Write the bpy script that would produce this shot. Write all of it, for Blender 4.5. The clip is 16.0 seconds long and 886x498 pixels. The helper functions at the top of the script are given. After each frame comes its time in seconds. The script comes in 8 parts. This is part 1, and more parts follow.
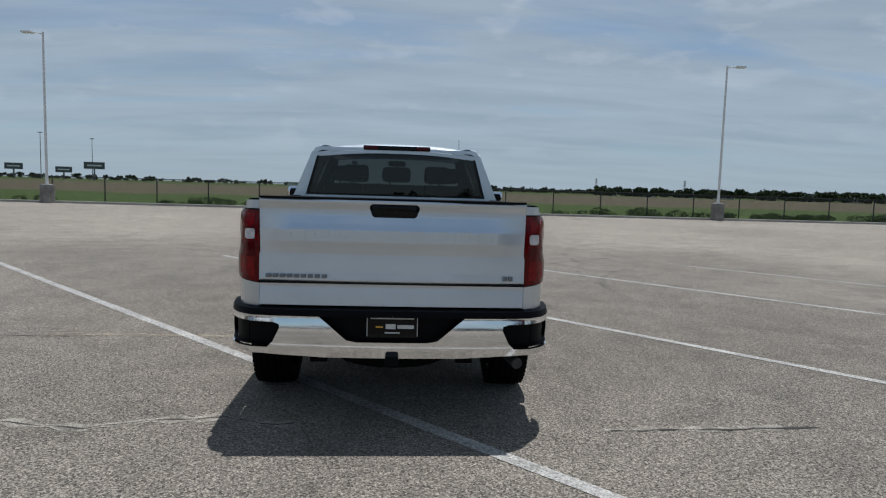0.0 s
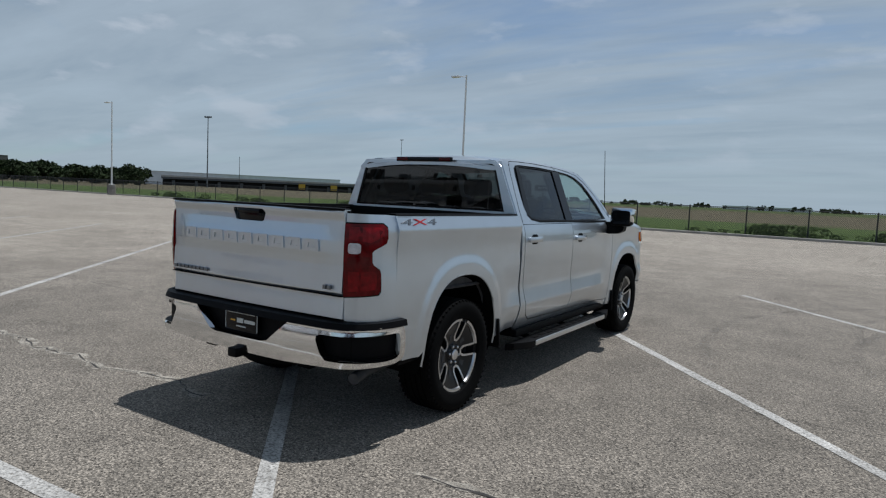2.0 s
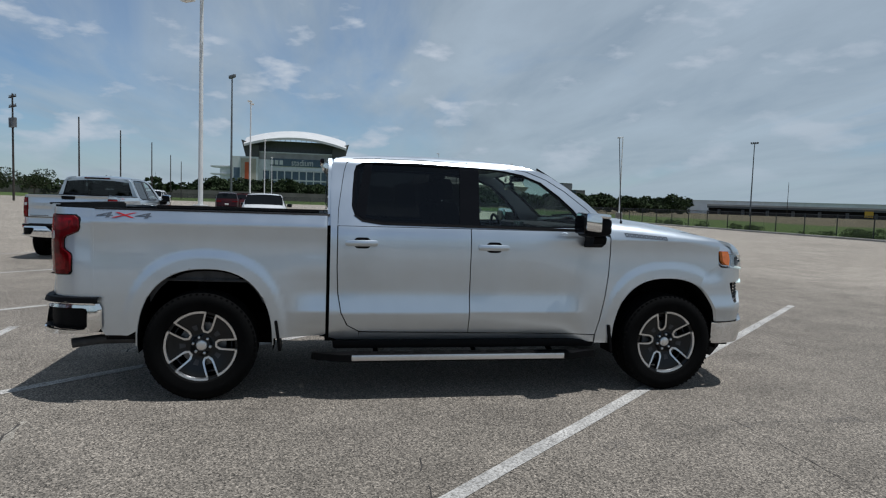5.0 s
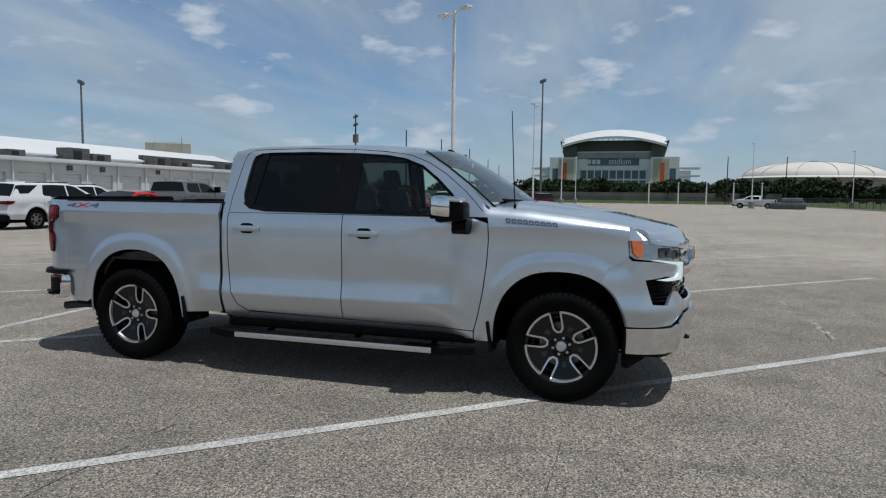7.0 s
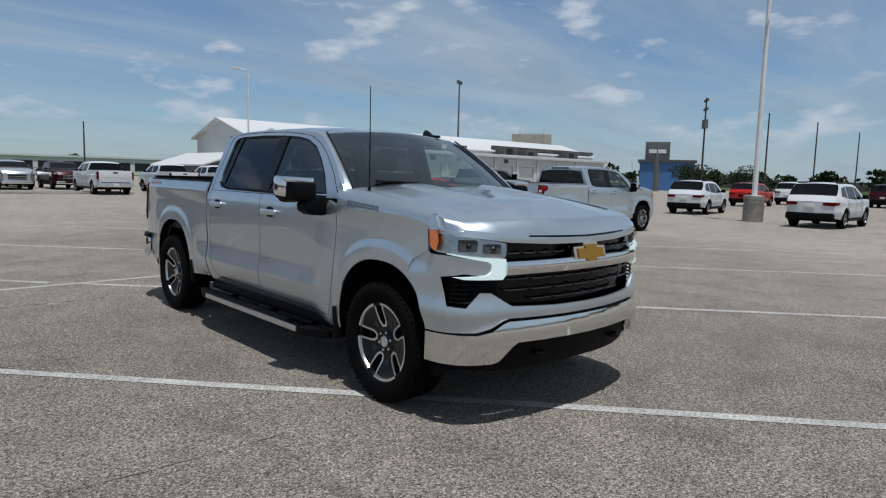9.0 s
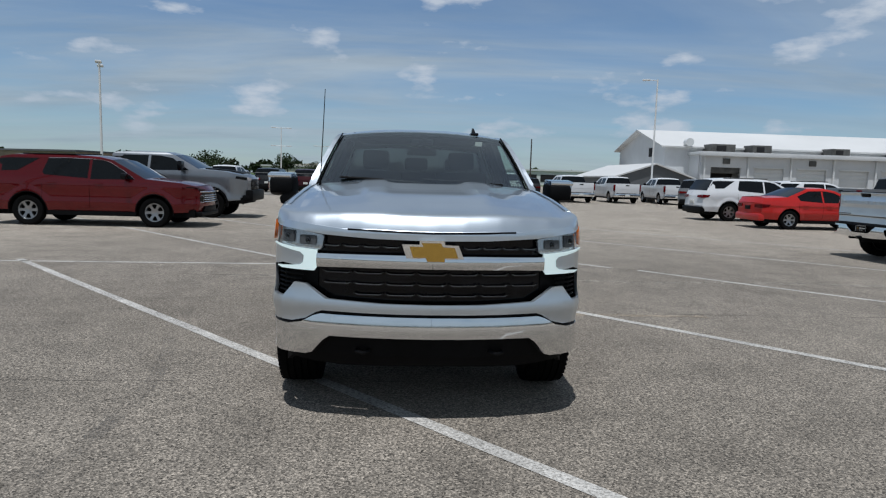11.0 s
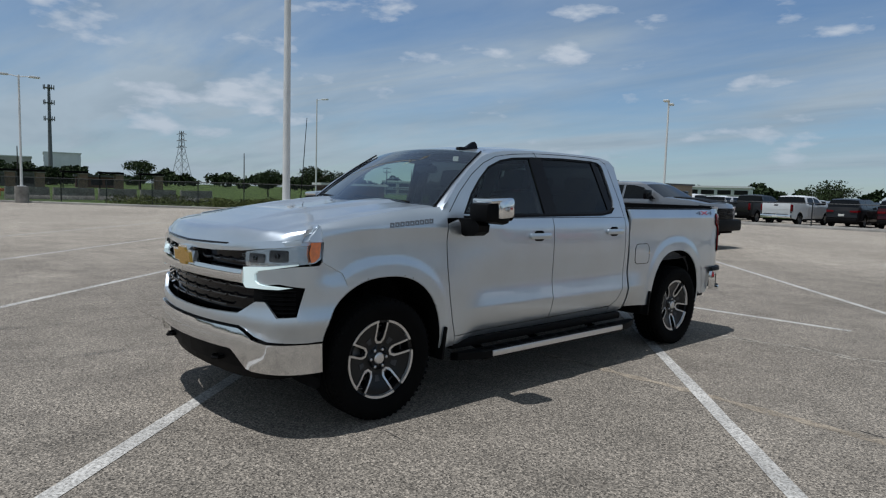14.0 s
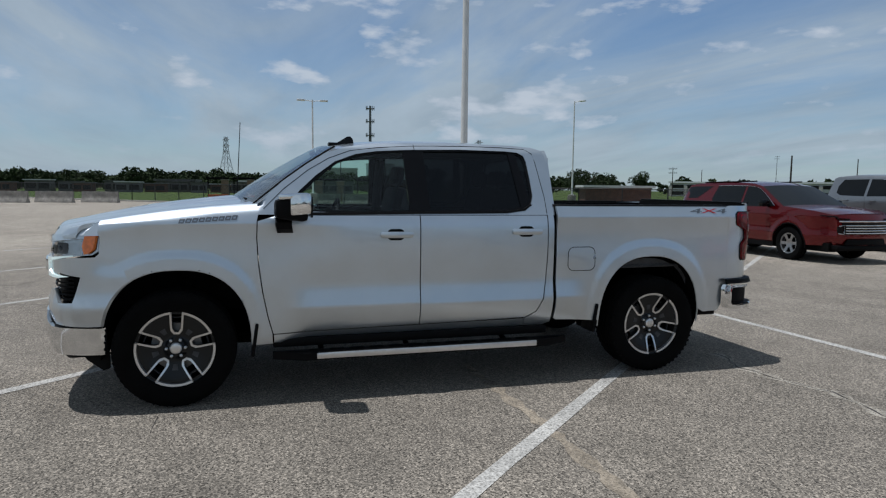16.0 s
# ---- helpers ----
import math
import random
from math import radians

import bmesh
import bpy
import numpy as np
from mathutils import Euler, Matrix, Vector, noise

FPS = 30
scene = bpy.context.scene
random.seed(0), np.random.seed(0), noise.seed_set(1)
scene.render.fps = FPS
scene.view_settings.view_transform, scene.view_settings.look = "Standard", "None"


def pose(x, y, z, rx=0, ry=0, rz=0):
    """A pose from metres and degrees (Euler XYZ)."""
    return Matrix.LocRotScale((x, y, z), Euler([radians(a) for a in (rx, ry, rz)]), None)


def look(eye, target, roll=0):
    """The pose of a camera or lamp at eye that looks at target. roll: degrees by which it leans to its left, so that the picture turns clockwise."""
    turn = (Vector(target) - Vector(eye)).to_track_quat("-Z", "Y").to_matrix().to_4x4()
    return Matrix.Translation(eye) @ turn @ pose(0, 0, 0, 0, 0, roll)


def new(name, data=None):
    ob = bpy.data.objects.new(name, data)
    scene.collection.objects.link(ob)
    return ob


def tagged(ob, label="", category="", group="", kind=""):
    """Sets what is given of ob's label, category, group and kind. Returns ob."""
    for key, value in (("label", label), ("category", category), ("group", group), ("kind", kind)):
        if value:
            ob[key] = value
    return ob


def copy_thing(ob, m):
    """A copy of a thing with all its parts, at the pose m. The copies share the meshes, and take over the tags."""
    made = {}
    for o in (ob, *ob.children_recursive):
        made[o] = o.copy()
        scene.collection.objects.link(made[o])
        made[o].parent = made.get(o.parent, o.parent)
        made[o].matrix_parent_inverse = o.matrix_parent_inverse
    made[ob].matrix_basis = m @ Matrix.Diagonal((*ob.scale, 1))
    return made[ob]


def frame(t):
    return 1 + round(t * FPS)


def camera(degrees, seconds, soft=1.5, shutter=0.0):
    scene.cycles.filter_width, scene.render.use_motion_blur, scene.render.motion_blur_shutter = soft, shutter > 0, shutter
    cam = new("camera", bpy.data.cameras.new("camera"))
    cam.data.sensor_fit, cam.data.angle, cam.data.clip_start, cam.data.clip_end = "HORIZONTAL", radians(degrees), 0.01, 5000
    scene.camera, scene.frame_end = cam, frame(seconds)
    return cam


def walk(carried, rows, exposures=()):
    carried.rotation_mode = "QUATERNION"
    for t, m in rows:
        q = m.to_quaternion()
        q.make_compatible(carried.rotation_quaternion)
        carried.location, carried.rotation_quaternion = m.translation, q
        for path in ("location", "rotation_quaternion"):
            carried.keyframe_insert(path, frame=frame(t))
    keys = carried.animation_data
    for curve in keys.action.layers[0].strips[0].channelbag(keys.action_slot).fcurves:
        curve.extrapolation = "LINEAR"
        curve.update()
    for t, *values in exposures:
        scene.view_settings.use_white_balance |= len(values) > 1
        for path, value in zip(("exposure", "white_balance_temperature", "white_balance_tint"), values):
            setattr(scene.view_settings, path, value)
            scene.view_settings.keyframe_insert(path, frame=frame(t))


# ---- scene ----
EXPOSURE = -0.35
cam = camera(68.5, 16.0, soft=1.2)
PATH = [
    (0, (0.014, -4.964, 1.503), (0.300, -0.991, 1.132), 1.67),
    (0.5, (0.929, -4.925, 1.502), (0.535, -0.961, 1.131), 1.78),
    (1, (1.767, -4.714, 1.507), (0.732, -0.865, 1.162), 2.06),
    (1.5, (2.575, -4.396, 1.525), (0.944, -0.759, 1.188), 2.27),
    (2, (3.324, -3.891, 1.535), (1.155, -0.547, 1.204), 2.57),
    (2.5, (3.968, -3.240, 1.527), (1.337, -0.245, 1.196), 2.51),
    (3, (4.533, -2.505, 1.536), (1.506, 0.088, 1.198), 2.36),
    (3.5, (5.031, -1.705, 1.543), (1.675, 0.448, 1.225), 2.20),
    (4, (5.417, -0.863, 1.533), (1.806, 0.832, 1.234), 2.24),
    (4.5, (5.723, -0.014, 1.525), (1.927, 1.214, 1.236), 2.15),
    (5, (5.952, 0.838, 1.521), (2.034, 1.591, 1.237), 1.89),
    (5.5, (6.080, 1.692, 1.519), (2.099, 1.968, 1.231), 1.54),
    (6, (6.080, 2.547, 1.513), (2.095, 2.347, 1.215), 1.18),
    (6.5, (5.928, 3.403, 1.500), (1.998, 2.730, 1.187), 0.87),
    (7, (5.620, 4.257, 1.486), (1.804, 3.106, 1.154), 0.68),
    (7.5, (5.207, 5.078, 1.497), (1.575, 3.440, 1.143), 0.62),
    (8, (4.693, 5.839, 1.506), (1.316, 3.732, 1.120), 0.91),
    (8.5, (4.126, 6.522, 1.504), (1.066, 3.981, 1.088), 1.23),
    (9, (3.492, 7.121, 1.496), (0.823, 4.173, 1.057), 1.46),
    (9.5, (2.787, 7.623, 1.485), (0.592, 4.310, 1.030), 1.61),
    (10, (2.005, 8.016, 1.475), (0.368, 4.396, 1.015), 1.70),
    (10.5, (1.142, 8.287, 1.470), (0.148, 4.439, 1.015), 1.71),
    (11, (0.225, 8.413, 1.474), (-0.074, 4.449, 1.037), 1.67),
    (11.5, (-0.680, 8.412, 1.486), (-0.288, 4.452, 1.077), 1.60),
    (12, (-1.520, 8.266, 1.499), (-0.524, 4.412, 1.108), 1.62),
    (12.5, (-2.326, 7.930, 1.503), (-0.748, 4.275, 1.121), 1.83),
    (13, (-3.081, 7.498, 1.490), (-0.960, 4.124, 1.141), 1.62),
    (13.5, (-3.756, 6.921, 1.510), (-1.163, 3.894, 1.167), 1.63),
    (14, (-4.336, 6.241, 1.510), (-1.363, 3.589, 1.157), 1.68),
    (14.5, (-4.855, 5.524, 1.530), (-1.570, 3.269, 1.167), 1.42),
    (15, (-5.219, 4.759, 1.527), (-1.702, 2.887, 1.162), 1.38),
    (15.5, (-5.504, 3.950, 1.522), (-1.802, 2.478, 1.155), 1.02),
    (16, (-5.664, 3.237, 1.521), (-1.846, 2.107, 1.151), 0.69),
]
walk(cam, [(t, look(eye, target, roll)) for t, eye, target, roll in PATH], exposures=[(0, EXPOSURE, 5950, 10)])

# ---- world and sun ----
SUN_FROM = Vector((0.09, 0.25, 1.0)).normalized()
SUN_EL = math.asin(SUN_FROM.z)
SUN_AZ = math.atan2(SUN_FROM.x, SUN_FROM.y)

world = bpy.data.worlds.new("world")
scene.world = world
world.use_nodes = True


def node(tree, kind, x=0, **kw):
    n = tree.nodes.new(kind)
    for k, v in kw.items():
        if k == "inp":
            for a, b in v.items():
                n.inputs[a].default_value = b
        elif k == "op":
            n.operation = v
        elif k == "blend":
            n.blend_type = v
        elif k == "dtype":
            n.data_type = v
    return n


def ramp(tree, fac, stops):
    n = tree.nodes.new("ShaderNodeValToRGB")
    e = n.color_ramp.elements
    while len(e) < len(stops):
        e.new(0.5)
    for el, (p, c) in zip(e, stops):
        el.position = p
        el.color = (c, c, c, 1) if isinstance(c, (int, float)) else (*c, 1)
    tree.links.new(fac, n.inputs[0])
    return n.outputs[0]


def sky_world():
    t = world.node_tree
    t.nodes.clear()
    L = t.links.new
    out = t.nodes.new("ShaderNodeOutputWorld")
    bg = t.nodes.new("ShaderNodeBackground")
    bg.inputs["Strength"].default_value = SKY_STRENGTH
    sky = t.nodes.new("ShaderNodeTexSky")
    sky.sky_type = "NISHITA"
    sky.sun_disc = False
    sky.sun_elevation = SUN_EL
    sky.sun_rotation = SUN_AZ
    sky.altitude = 10
    sky.air_density, sky.dust_density, sky.ozone_density = 1.0, 0.25, 2.0
    co = t.nodes.new("ShaderNodeTexCoord")
    sep = t.nodes.new("ShaderNodeSeparateXYZ")
    L(co.outputs["Generated"], sep.inputs[0])
    up = node(t, "ShaderNodeMath", op="MAXIMUM", inp={1: 0.0})
    L(sep.outputs[2], up.inputs[0])
    den = node(t, "ShaderNodeMath", op="ADD", inp={1: 0.11})
    L(up.outputs[0], den.inputs[0])
    px = node(t, "ShaderNodeMath", op="DIVIDE")
    py = node(t, "ShaderNodeMath", op="DIVIDE")
    L(sep.outputs[0], px.inputs[0]); L(den.outputs[0], px.inputs[1])
    L(sep.outputs[1], py.inputs[0]); L(den.outputs[0], py.inputs[1])
    flat = t.nodes.new("ShaderNodeCombineXYZ")
    L(px.outputs[0], flat.inputs[0]); L(py.outputs[0], flat.inputs[1])
    # thin high cloud, thicker towards the north (+y)
    high = node(t, "ShaderNodeTexNoise", inp={"Scale": 0.62, "Detail": 8.0, "Roughness": 0.58, "Distortion": 0.6})
    drawn = t.nodes.new("ShaderNodeMapping")
    drawn.inputs["Rotation"].default_value = (0, 0, radians(28))
    drawn.inputs["Scale"].default_value = (0.45, 1.25, 1.0)
    L(flat.outputs[0], drawn.inputs[0])
    L(drawn.outputs[0], high.inputs["Vector"])
    veil = node(t, "ShaderNodeMapRange", inp={1: -0.9, 2: 0.9, 3: 0.095, 4: 0.25})
    L(sep.outputs[1], veil.inputs[0])
    hv = node(t, "ShaderNodeMath", op="ADD")
    L(high.outputs[0], hv.inputs[0]); L(veil.outputs[0], hv.inputs[1])
    high_mask = ramp(t, hv.outputs[0], [(0.42, 0.0), (0.58, 0.36), (0.74, 0.86)])
    # small fair-weather clouds low over the horizon
    puff_v = t.nodes.new("ShaderNodeMapping")
    puff_v.inputs["Scale"].default_value = (5.4, 5.4, 15.0)
    L(co.outputs["Generated"], puff_v.inputs[0])
    puff = node(t, "ShaderNodeTexNoise", inp={"Scale": 1.5, "Detail": 8.0, "Roughness": 0.52})
    L(puff_v.outputs[0], puff.inputs["Vector"])
    puff_mask = ramp(t, puff.outputs[0], [(0.57, 0.0), (0.61, 0.40), (0.67, 0.85), (0.8, 1.0)])
    band = ramp(t, sep.outputs[2], [(0.03, 0.0), (0.07, 1.0), (0.26, 1.0), (0.42, 0.0)])
    pm = node(t, "ShaderNodeMath", op="MULTIPLY")
    L(puff_mask, pm.inputs[0])
    few = node(t, "ShaderNodeMapRange", inp={1: 0.25, 2: 0.8, 3: 1.0, 4: 0.4})
    L(sep.outputs[1], few.inputs[0])
    fb = node(t, "ShaderNodeMath", op="MULTIPLY")
    L(band, fb.inputs[0]); L(few.outputs[0], fb.inputs[1])
    L(fb.outputs[0], pm.inputs[1])
    shade = ramp(t, puff.outputs[0], [(0.55, (0.86, 0.88, 0.92)), (0.68, (1.0, 1.0, 1.0))])
    clear = node(t, "ShaderNodeMix", dtype="RGBA", blend="MULTIPLY")
    clear.inputs[0].default_value = 1.0
    L(sky.outputs[0], clear.inputs[6])
    clear.inputs[7].default_value = (0.80, 0.95, 1.06, 1)
    m1 = node(t, "ShaderNodeMix", dtype="RGBA")
    L(high_mask, m1.inputs[0]); L(clear.outputs[2], m1.inputs[6])
    mottle = node(t, "ShaderNodeTexNoise", inp={"Scale": 1.5, "Detail": 7.0, "Roughness": 0.58, "Distortion": 0.3})
    L(drawn.outputs[0], mottle.inputs["Vector"])
    grey = node(t, "ShaderNodeMix", dtype="RGBA", blend="MULTIPLY")
    grey.inputs[0].default_value = 1.0
    grey.inputs[6].default_value = CLOUD_HIGH
    L(ramp(t, mottle.outputs[0], [(0.30, (0.72, 0.76, 0.80)), (0.50, (0.93, 0.94, 0.95)), (0.68, (1.06, 1.07, 1.08))]), grey.inputs[7])
    L(grey.outputs[2], m1.inputs[7])
    puff_col = node(t, "ShaderNodeMix", dtype="RGBA", blend="MULTIPLY")
    puff_col.inputs[0].default_value = 1.0
    L(shade, puff_col.inputs[6]); puff_col.inputs[7].default_value = CLOUD_PUFF
    m2 = node(t, "ShaderNodeMix", dtype="RGBA")
    L(pm.outputs[0], m2.inputs[0]); L(m1.outputs[2], m2.inputs[6]); L(puff_col.outputs[2], m2.inputs[7])
    haze = ramp(t, sep.outputs[2], [(0.0, 0.80), (0.04, 0.52), (0.13, 0.18), (0.28, 0.0)])
    side_haze = node(t, "ShaderNodeMapRange", inp={1: -0.7, 2: 0.7, 3: 0.36, 4: 1.0})
    L(sep.outputs[1], side_haze.inputs[0])
    hz = node(t, "ShaderNodeMath", op="MULTIPLY")
    L(haze, hz.inputs[0]); L(side_haze.outputs[0], hz.inputs[1])
    m3 = node(t, "ShaderNodeMix", dtype="RGBA")
    L(hz.outputs[0], m3.inputs[0]); L(m2.outputs[2], m3.inputs[6])
    m3.inputs[7].default_value = HAZE
    # the sky darkens a little away from the horizon
    deep = node(t, "ShaderNodeMix", dtype="RGBA", blend="MULTIPLY")
    deep.inputs[0].default_value = 1.0
    L(m3.outputs[2], deep.inputs[6])
    L(ramp(t, sep.outputs[2], [(0.36, 1.0), (0.62, 0.74), (1.0, 0.64)]), deep.inputs[7])
    L(deep.outputs[2], bg.inputs["Color"])
    L(bg.outputs[0], out.inputs[0])


HAZE = (4.6, 5.5, 6.05, 1)
SKY_STRENGTH = 0.096
CLOUD_HIGH = (5.3, 5.95, 6.25, 1)
CLOUD_PUFF = (7.2, 7.6, 8.0, 1)
sky_world()

sun = new("sun", bpy.data.lights.new("sun", "SUN"))
sun.data.energy, sun.data.angle, sun.data.color = 4.9, radians(0.6), (1.0, 0.965, 0.91)
sun.matrix_world = look(SUN_FROM * 60, (0, 0, 0))

# ---- materials ----
def material(name, col, rough=0.5, metal=0.0, var=0.12, scale=5.0, fine=0.0, bump=0.0, bscale=80.0, coat=0.0, spec=0.5, rvar=0.0,
             tint=None, emit=0.0, island=0.0):
    """Principled surface with two scales of colour variation, roughness variation and fine relief."""
    m = bpy.data.materials.new(name)
    m.use_nodes = True
    t = m.node_tree
    L = t.links.new
    b = t.nodes["Principled BSDF"]
    b.inputs["Base Color"].default_value = (*col, 1)
    b.inputs["Roughness"].default_value, b.inputs["Metallic"].default_value = rough, metal
    b.inputs["Coat Weight"].default_value, b.inputs["Coat Roughness"].default_value = coat, 0.07
    b.inputs["Specular IOR Level"].default_value = spec
    co = t.nodes.new("ShaderNodeTexCoord")
    if var or rvar:
        n1 = node(t, "ShaderNodeTexNoise", inp={"Scale": scale, "Detail": 5.0, "Roughness": 0.6})
        L(co.outputs["Object"], n1.inputs["Vector"])
    if var:
        dark = tuple(c * (1 - var * 1.6) for c in col)
        light = tint or tuple(min(1, c * (1 + var)) for c in col)
        c1 = ramp(t, n1.outputs[0], [(0.28, dark), (0.72, light)])
        last = c1
        if fine:
            n2 = node(t, "ShaderNodeTexNoise", inp={"Scale": scale * 22, "Detail": 3.0})
            L(co.outputs["Object"], n2.inputs["Vector"])
            mx = node(t, "ShaderNodeMix", dtype="RGBA", blend="MULTIPLY")
            mx.inputs[0].default_value = 1.0
            L(last, mx.inputs[6])
            L(ramp(t, n2.outputs[0], [(0.3, 1 - fine), (0.7, 1.0)]), mx.inputs[7])
            last = mx.outputs[2]
        if island:
            g = t.nodes.new("ShaderNodeNewGeometry")
            mx = node(t, "ShaderNodeMix", dtype="RGBA", blend="MULTIPLY")
            mx.inputs[0].default_value = 1.0
            L(last, mx.inputs[6])
            L(ramp(t, g.outputs["Random Per Island"], [(0.0, 1 - island), (1.0, 1.0)]), mx.inputs[7])
            last = mx.outputs[2]
        L(last, b.inputs["Base Color"])
    if rvar:
        L(ramp(t, n1.outputs[0], [(0.3, max(0.02, rough - rvar)), (0.7, min(1, rough + rvar))]), b.inputs["Roughness"])
    if bump:
        n3 = node(t, "ShaderNodeTexNoise", inp={"Scale": bscale, "Detail": 4.0})
        L(co.outputs["Object"], n3.inputs["Vector"])
        bp = node(t, "ShaderNodeBump", inp={"Strength": bump, "Distance": 0.01})
        L(n3.outputs[0], bp.inputs["Height"])
        L(bp.outputs[0], b.inputs["Normal"])
    if emit:
        b.inputs["Emission Color"].default_value = (*col, 1)
        b.inputs["Emission Strength"].default_value = emit
    return m


def glass(name, tint, rough=0.0, least=0.016, power=4.0):
    """A thin tinted pane: part mirror, part see-through."""
    m = bpy.data.materials.new(name)
    m.use_nodes = True
    t = m.node_tree
    t.nodes.clear()
    out = t.nodes.new("ShaderNodeOutputMaterial")
    tr = t.nodes.new("ShaderNodeBsdfTransparent")
    tr.inputs[0].default_value = (*tint, 1)
    gl = t.nodes.new("ShaderNodeBsdfGlossy")
    gl.inputs["Roughness"].default_value = rough
    gl.inputs["Color"].default_value = (0.9, 0.92, 0.94, 1)
    fr = t.nodes.new("ShaderNodeLayerWeight")
    fr.inputs["Blend"].default_value = 0.5
    pw = node(t, "ShaderNodeMath", op="POWER", inp={1: power})
    t.links.new(fr.outputs["Facing"], pw.inputs[0])
    gain = node(t, "ShaderNodeMapRange", inp={1: 0.0, 2: 1.0, 3: least, 4: 0.75})
    t.links.new(pw.outputs[0], gain.inputs[0])
    mx = t.nodes.new("ShaderNodeMixShader")
    t.links.new(gain.outputs[0], mx.inputs[0])
    t.links.new(tr.outputs[0], mx.inputs[1])
    t.links.new(gl.outputs[0], mx.inputs[2])
    t.links.new(mx.outputs[0], out.inputs[0])
    return m


def paint(name, col, metal=0.0, rough=0.35, coat=0.25):
    """Car paint: flake under a clear coat."""
    m = material(name, col, rough=rough, metal=metal, var=0.03, scale=3.0, coat=coat, rvar=0.03, spec=0.2)
    b = m.node_tree.nodes["Principled BSDF"]
    b.inputs["Coat Roughness"].default_value, b.inputs["Coat IOR"].default_value = 0.025, 1.6
    return m


SILVER = paint("silver_paint", (0.585, 0.637, 0.685), 0.88, 0.34, 1.0)
BLACK = material("black_plastic", (0.0035, 0.0035, 0.004), 0.55, var=0.2, scale=12, bump=0.08, bscale=300, spec=0.10)
GLOSS = material("gloss_black", (0.005, 0.005, 0.006), 0.12, var=0.1, spec=0.2)
RIB = material("satin_black_rib", (0.012, 0.012, 0.013), 0.22, var=0.1, spec=0.5)
# grey that paints the sky's glint on the ribs
RIB_GLINT = material("grey_rib_glint", (0.22, 0.22, 0.22), 0.25, 0.6, var=0.1)
CHROME = material("chrome", (0.78, 0.79, 0.8), 0.08, 1.0, var=0.03, rvar=0.02)
SATIN = material("machined_aluminium", (0.72, 0.73, 0.74), 0.28, 1.0, var=0.04, scale=30)
RUBBER = material("tyre_rubber", (0.004, 0.004, 0.004), 0.85, var=0.2, scale=9, bump=0.15, bscale=120, spec=0.08)
DARK = material("dark_underbody", (0.006, 0.006, 0.006), 0.9, spec=0.05, var=0.3, scale=8, bump=0.2, bscale=40)
WHEEL = material("dark_wheel_paint", (0.014, 0.015, 0.016), 0.28, 0.2, var=0.1, spec=0.35)
FACET = material("wheel_grey", (0.27, 0.28, 0.295), 0.35, 0.1, var=0.1, scale=30)
GOLD = material("gold_badge", (0.58, 0.36, 0.08), 0.25, 0.85, var=0.1, scale=60)
RED = material("red_lens", (0.12, 0.001, 0.003), 0.1, var=0.35, scale=20, spec=0.2)
RED_CORE = material("bright_red_reflector", (0.21, 0.002, 0.005), 0.12, var=0.35, scale=24, spec=0.25)
REDDARK = material("dark_red_lens", (0.09, 0.001, 0.003), 0.1, var=0.25, scale=14, spec=0.25)
HOUSING = material("bright_lamp_housing", (0.46, 0.475, 0.49), 0.20, 0.9, var=0.12, scale=40)
CLEAR = material("clear_lens", (0.66, 0.62, 0.62), 0.1, var=0.2, scale=40, coat=1.0)
AMBER = material("amber_lens", (0.75, 0.17, 0.012), 0.15, var=0.15, scale=40, coat=1.0)
DRL = material("running_light", (0.72, 0.84, 0.81), 0.2, var=0.0, coat=0.6, emit=0.38)
GLASS_CLEAR = glass("windscreen_glass", (0.84, 0.95, 0.90), 0.0, 0.09, 1.9)
GLASS_DARK = glass("privacy_glass", (0.085, 0.092, 0.095), 0.0, 0.035)
GLASS_FRONT = glass("front_door_glass", (0.74, 0.87, 0.81), 0.0, 0.045, 3.2)
SEAT = material("black_cloth", (0.022, 0.022, 0.024), 0.9, spec=0.1, var=0.25, scale=14, bump=0.2, bscale=200)
BADGE = material("badge_grey", (0.20, 0.21, 0.225), 0.3, 0.8, var=0.1, scale=50)
BADGE_RED = material("badge_red", (0.42, 0.01, 0.015), 0.35, var=0.1, scale=50)
PLATE_TEXT = material("pale_print", (0.62, 0.62, 0.58), 0.6, var=0.1, scale=60)
LINER = material("grey_wheel_liner", (0.05, 0.05, 0.052), 0.7, var=0.3, scale=10, bump=0.2, bscale=60)
GREY = material("grey_steel", (0.23, 0.23, 0.23), 0.45, 0.7, var=0.25, scale=12)

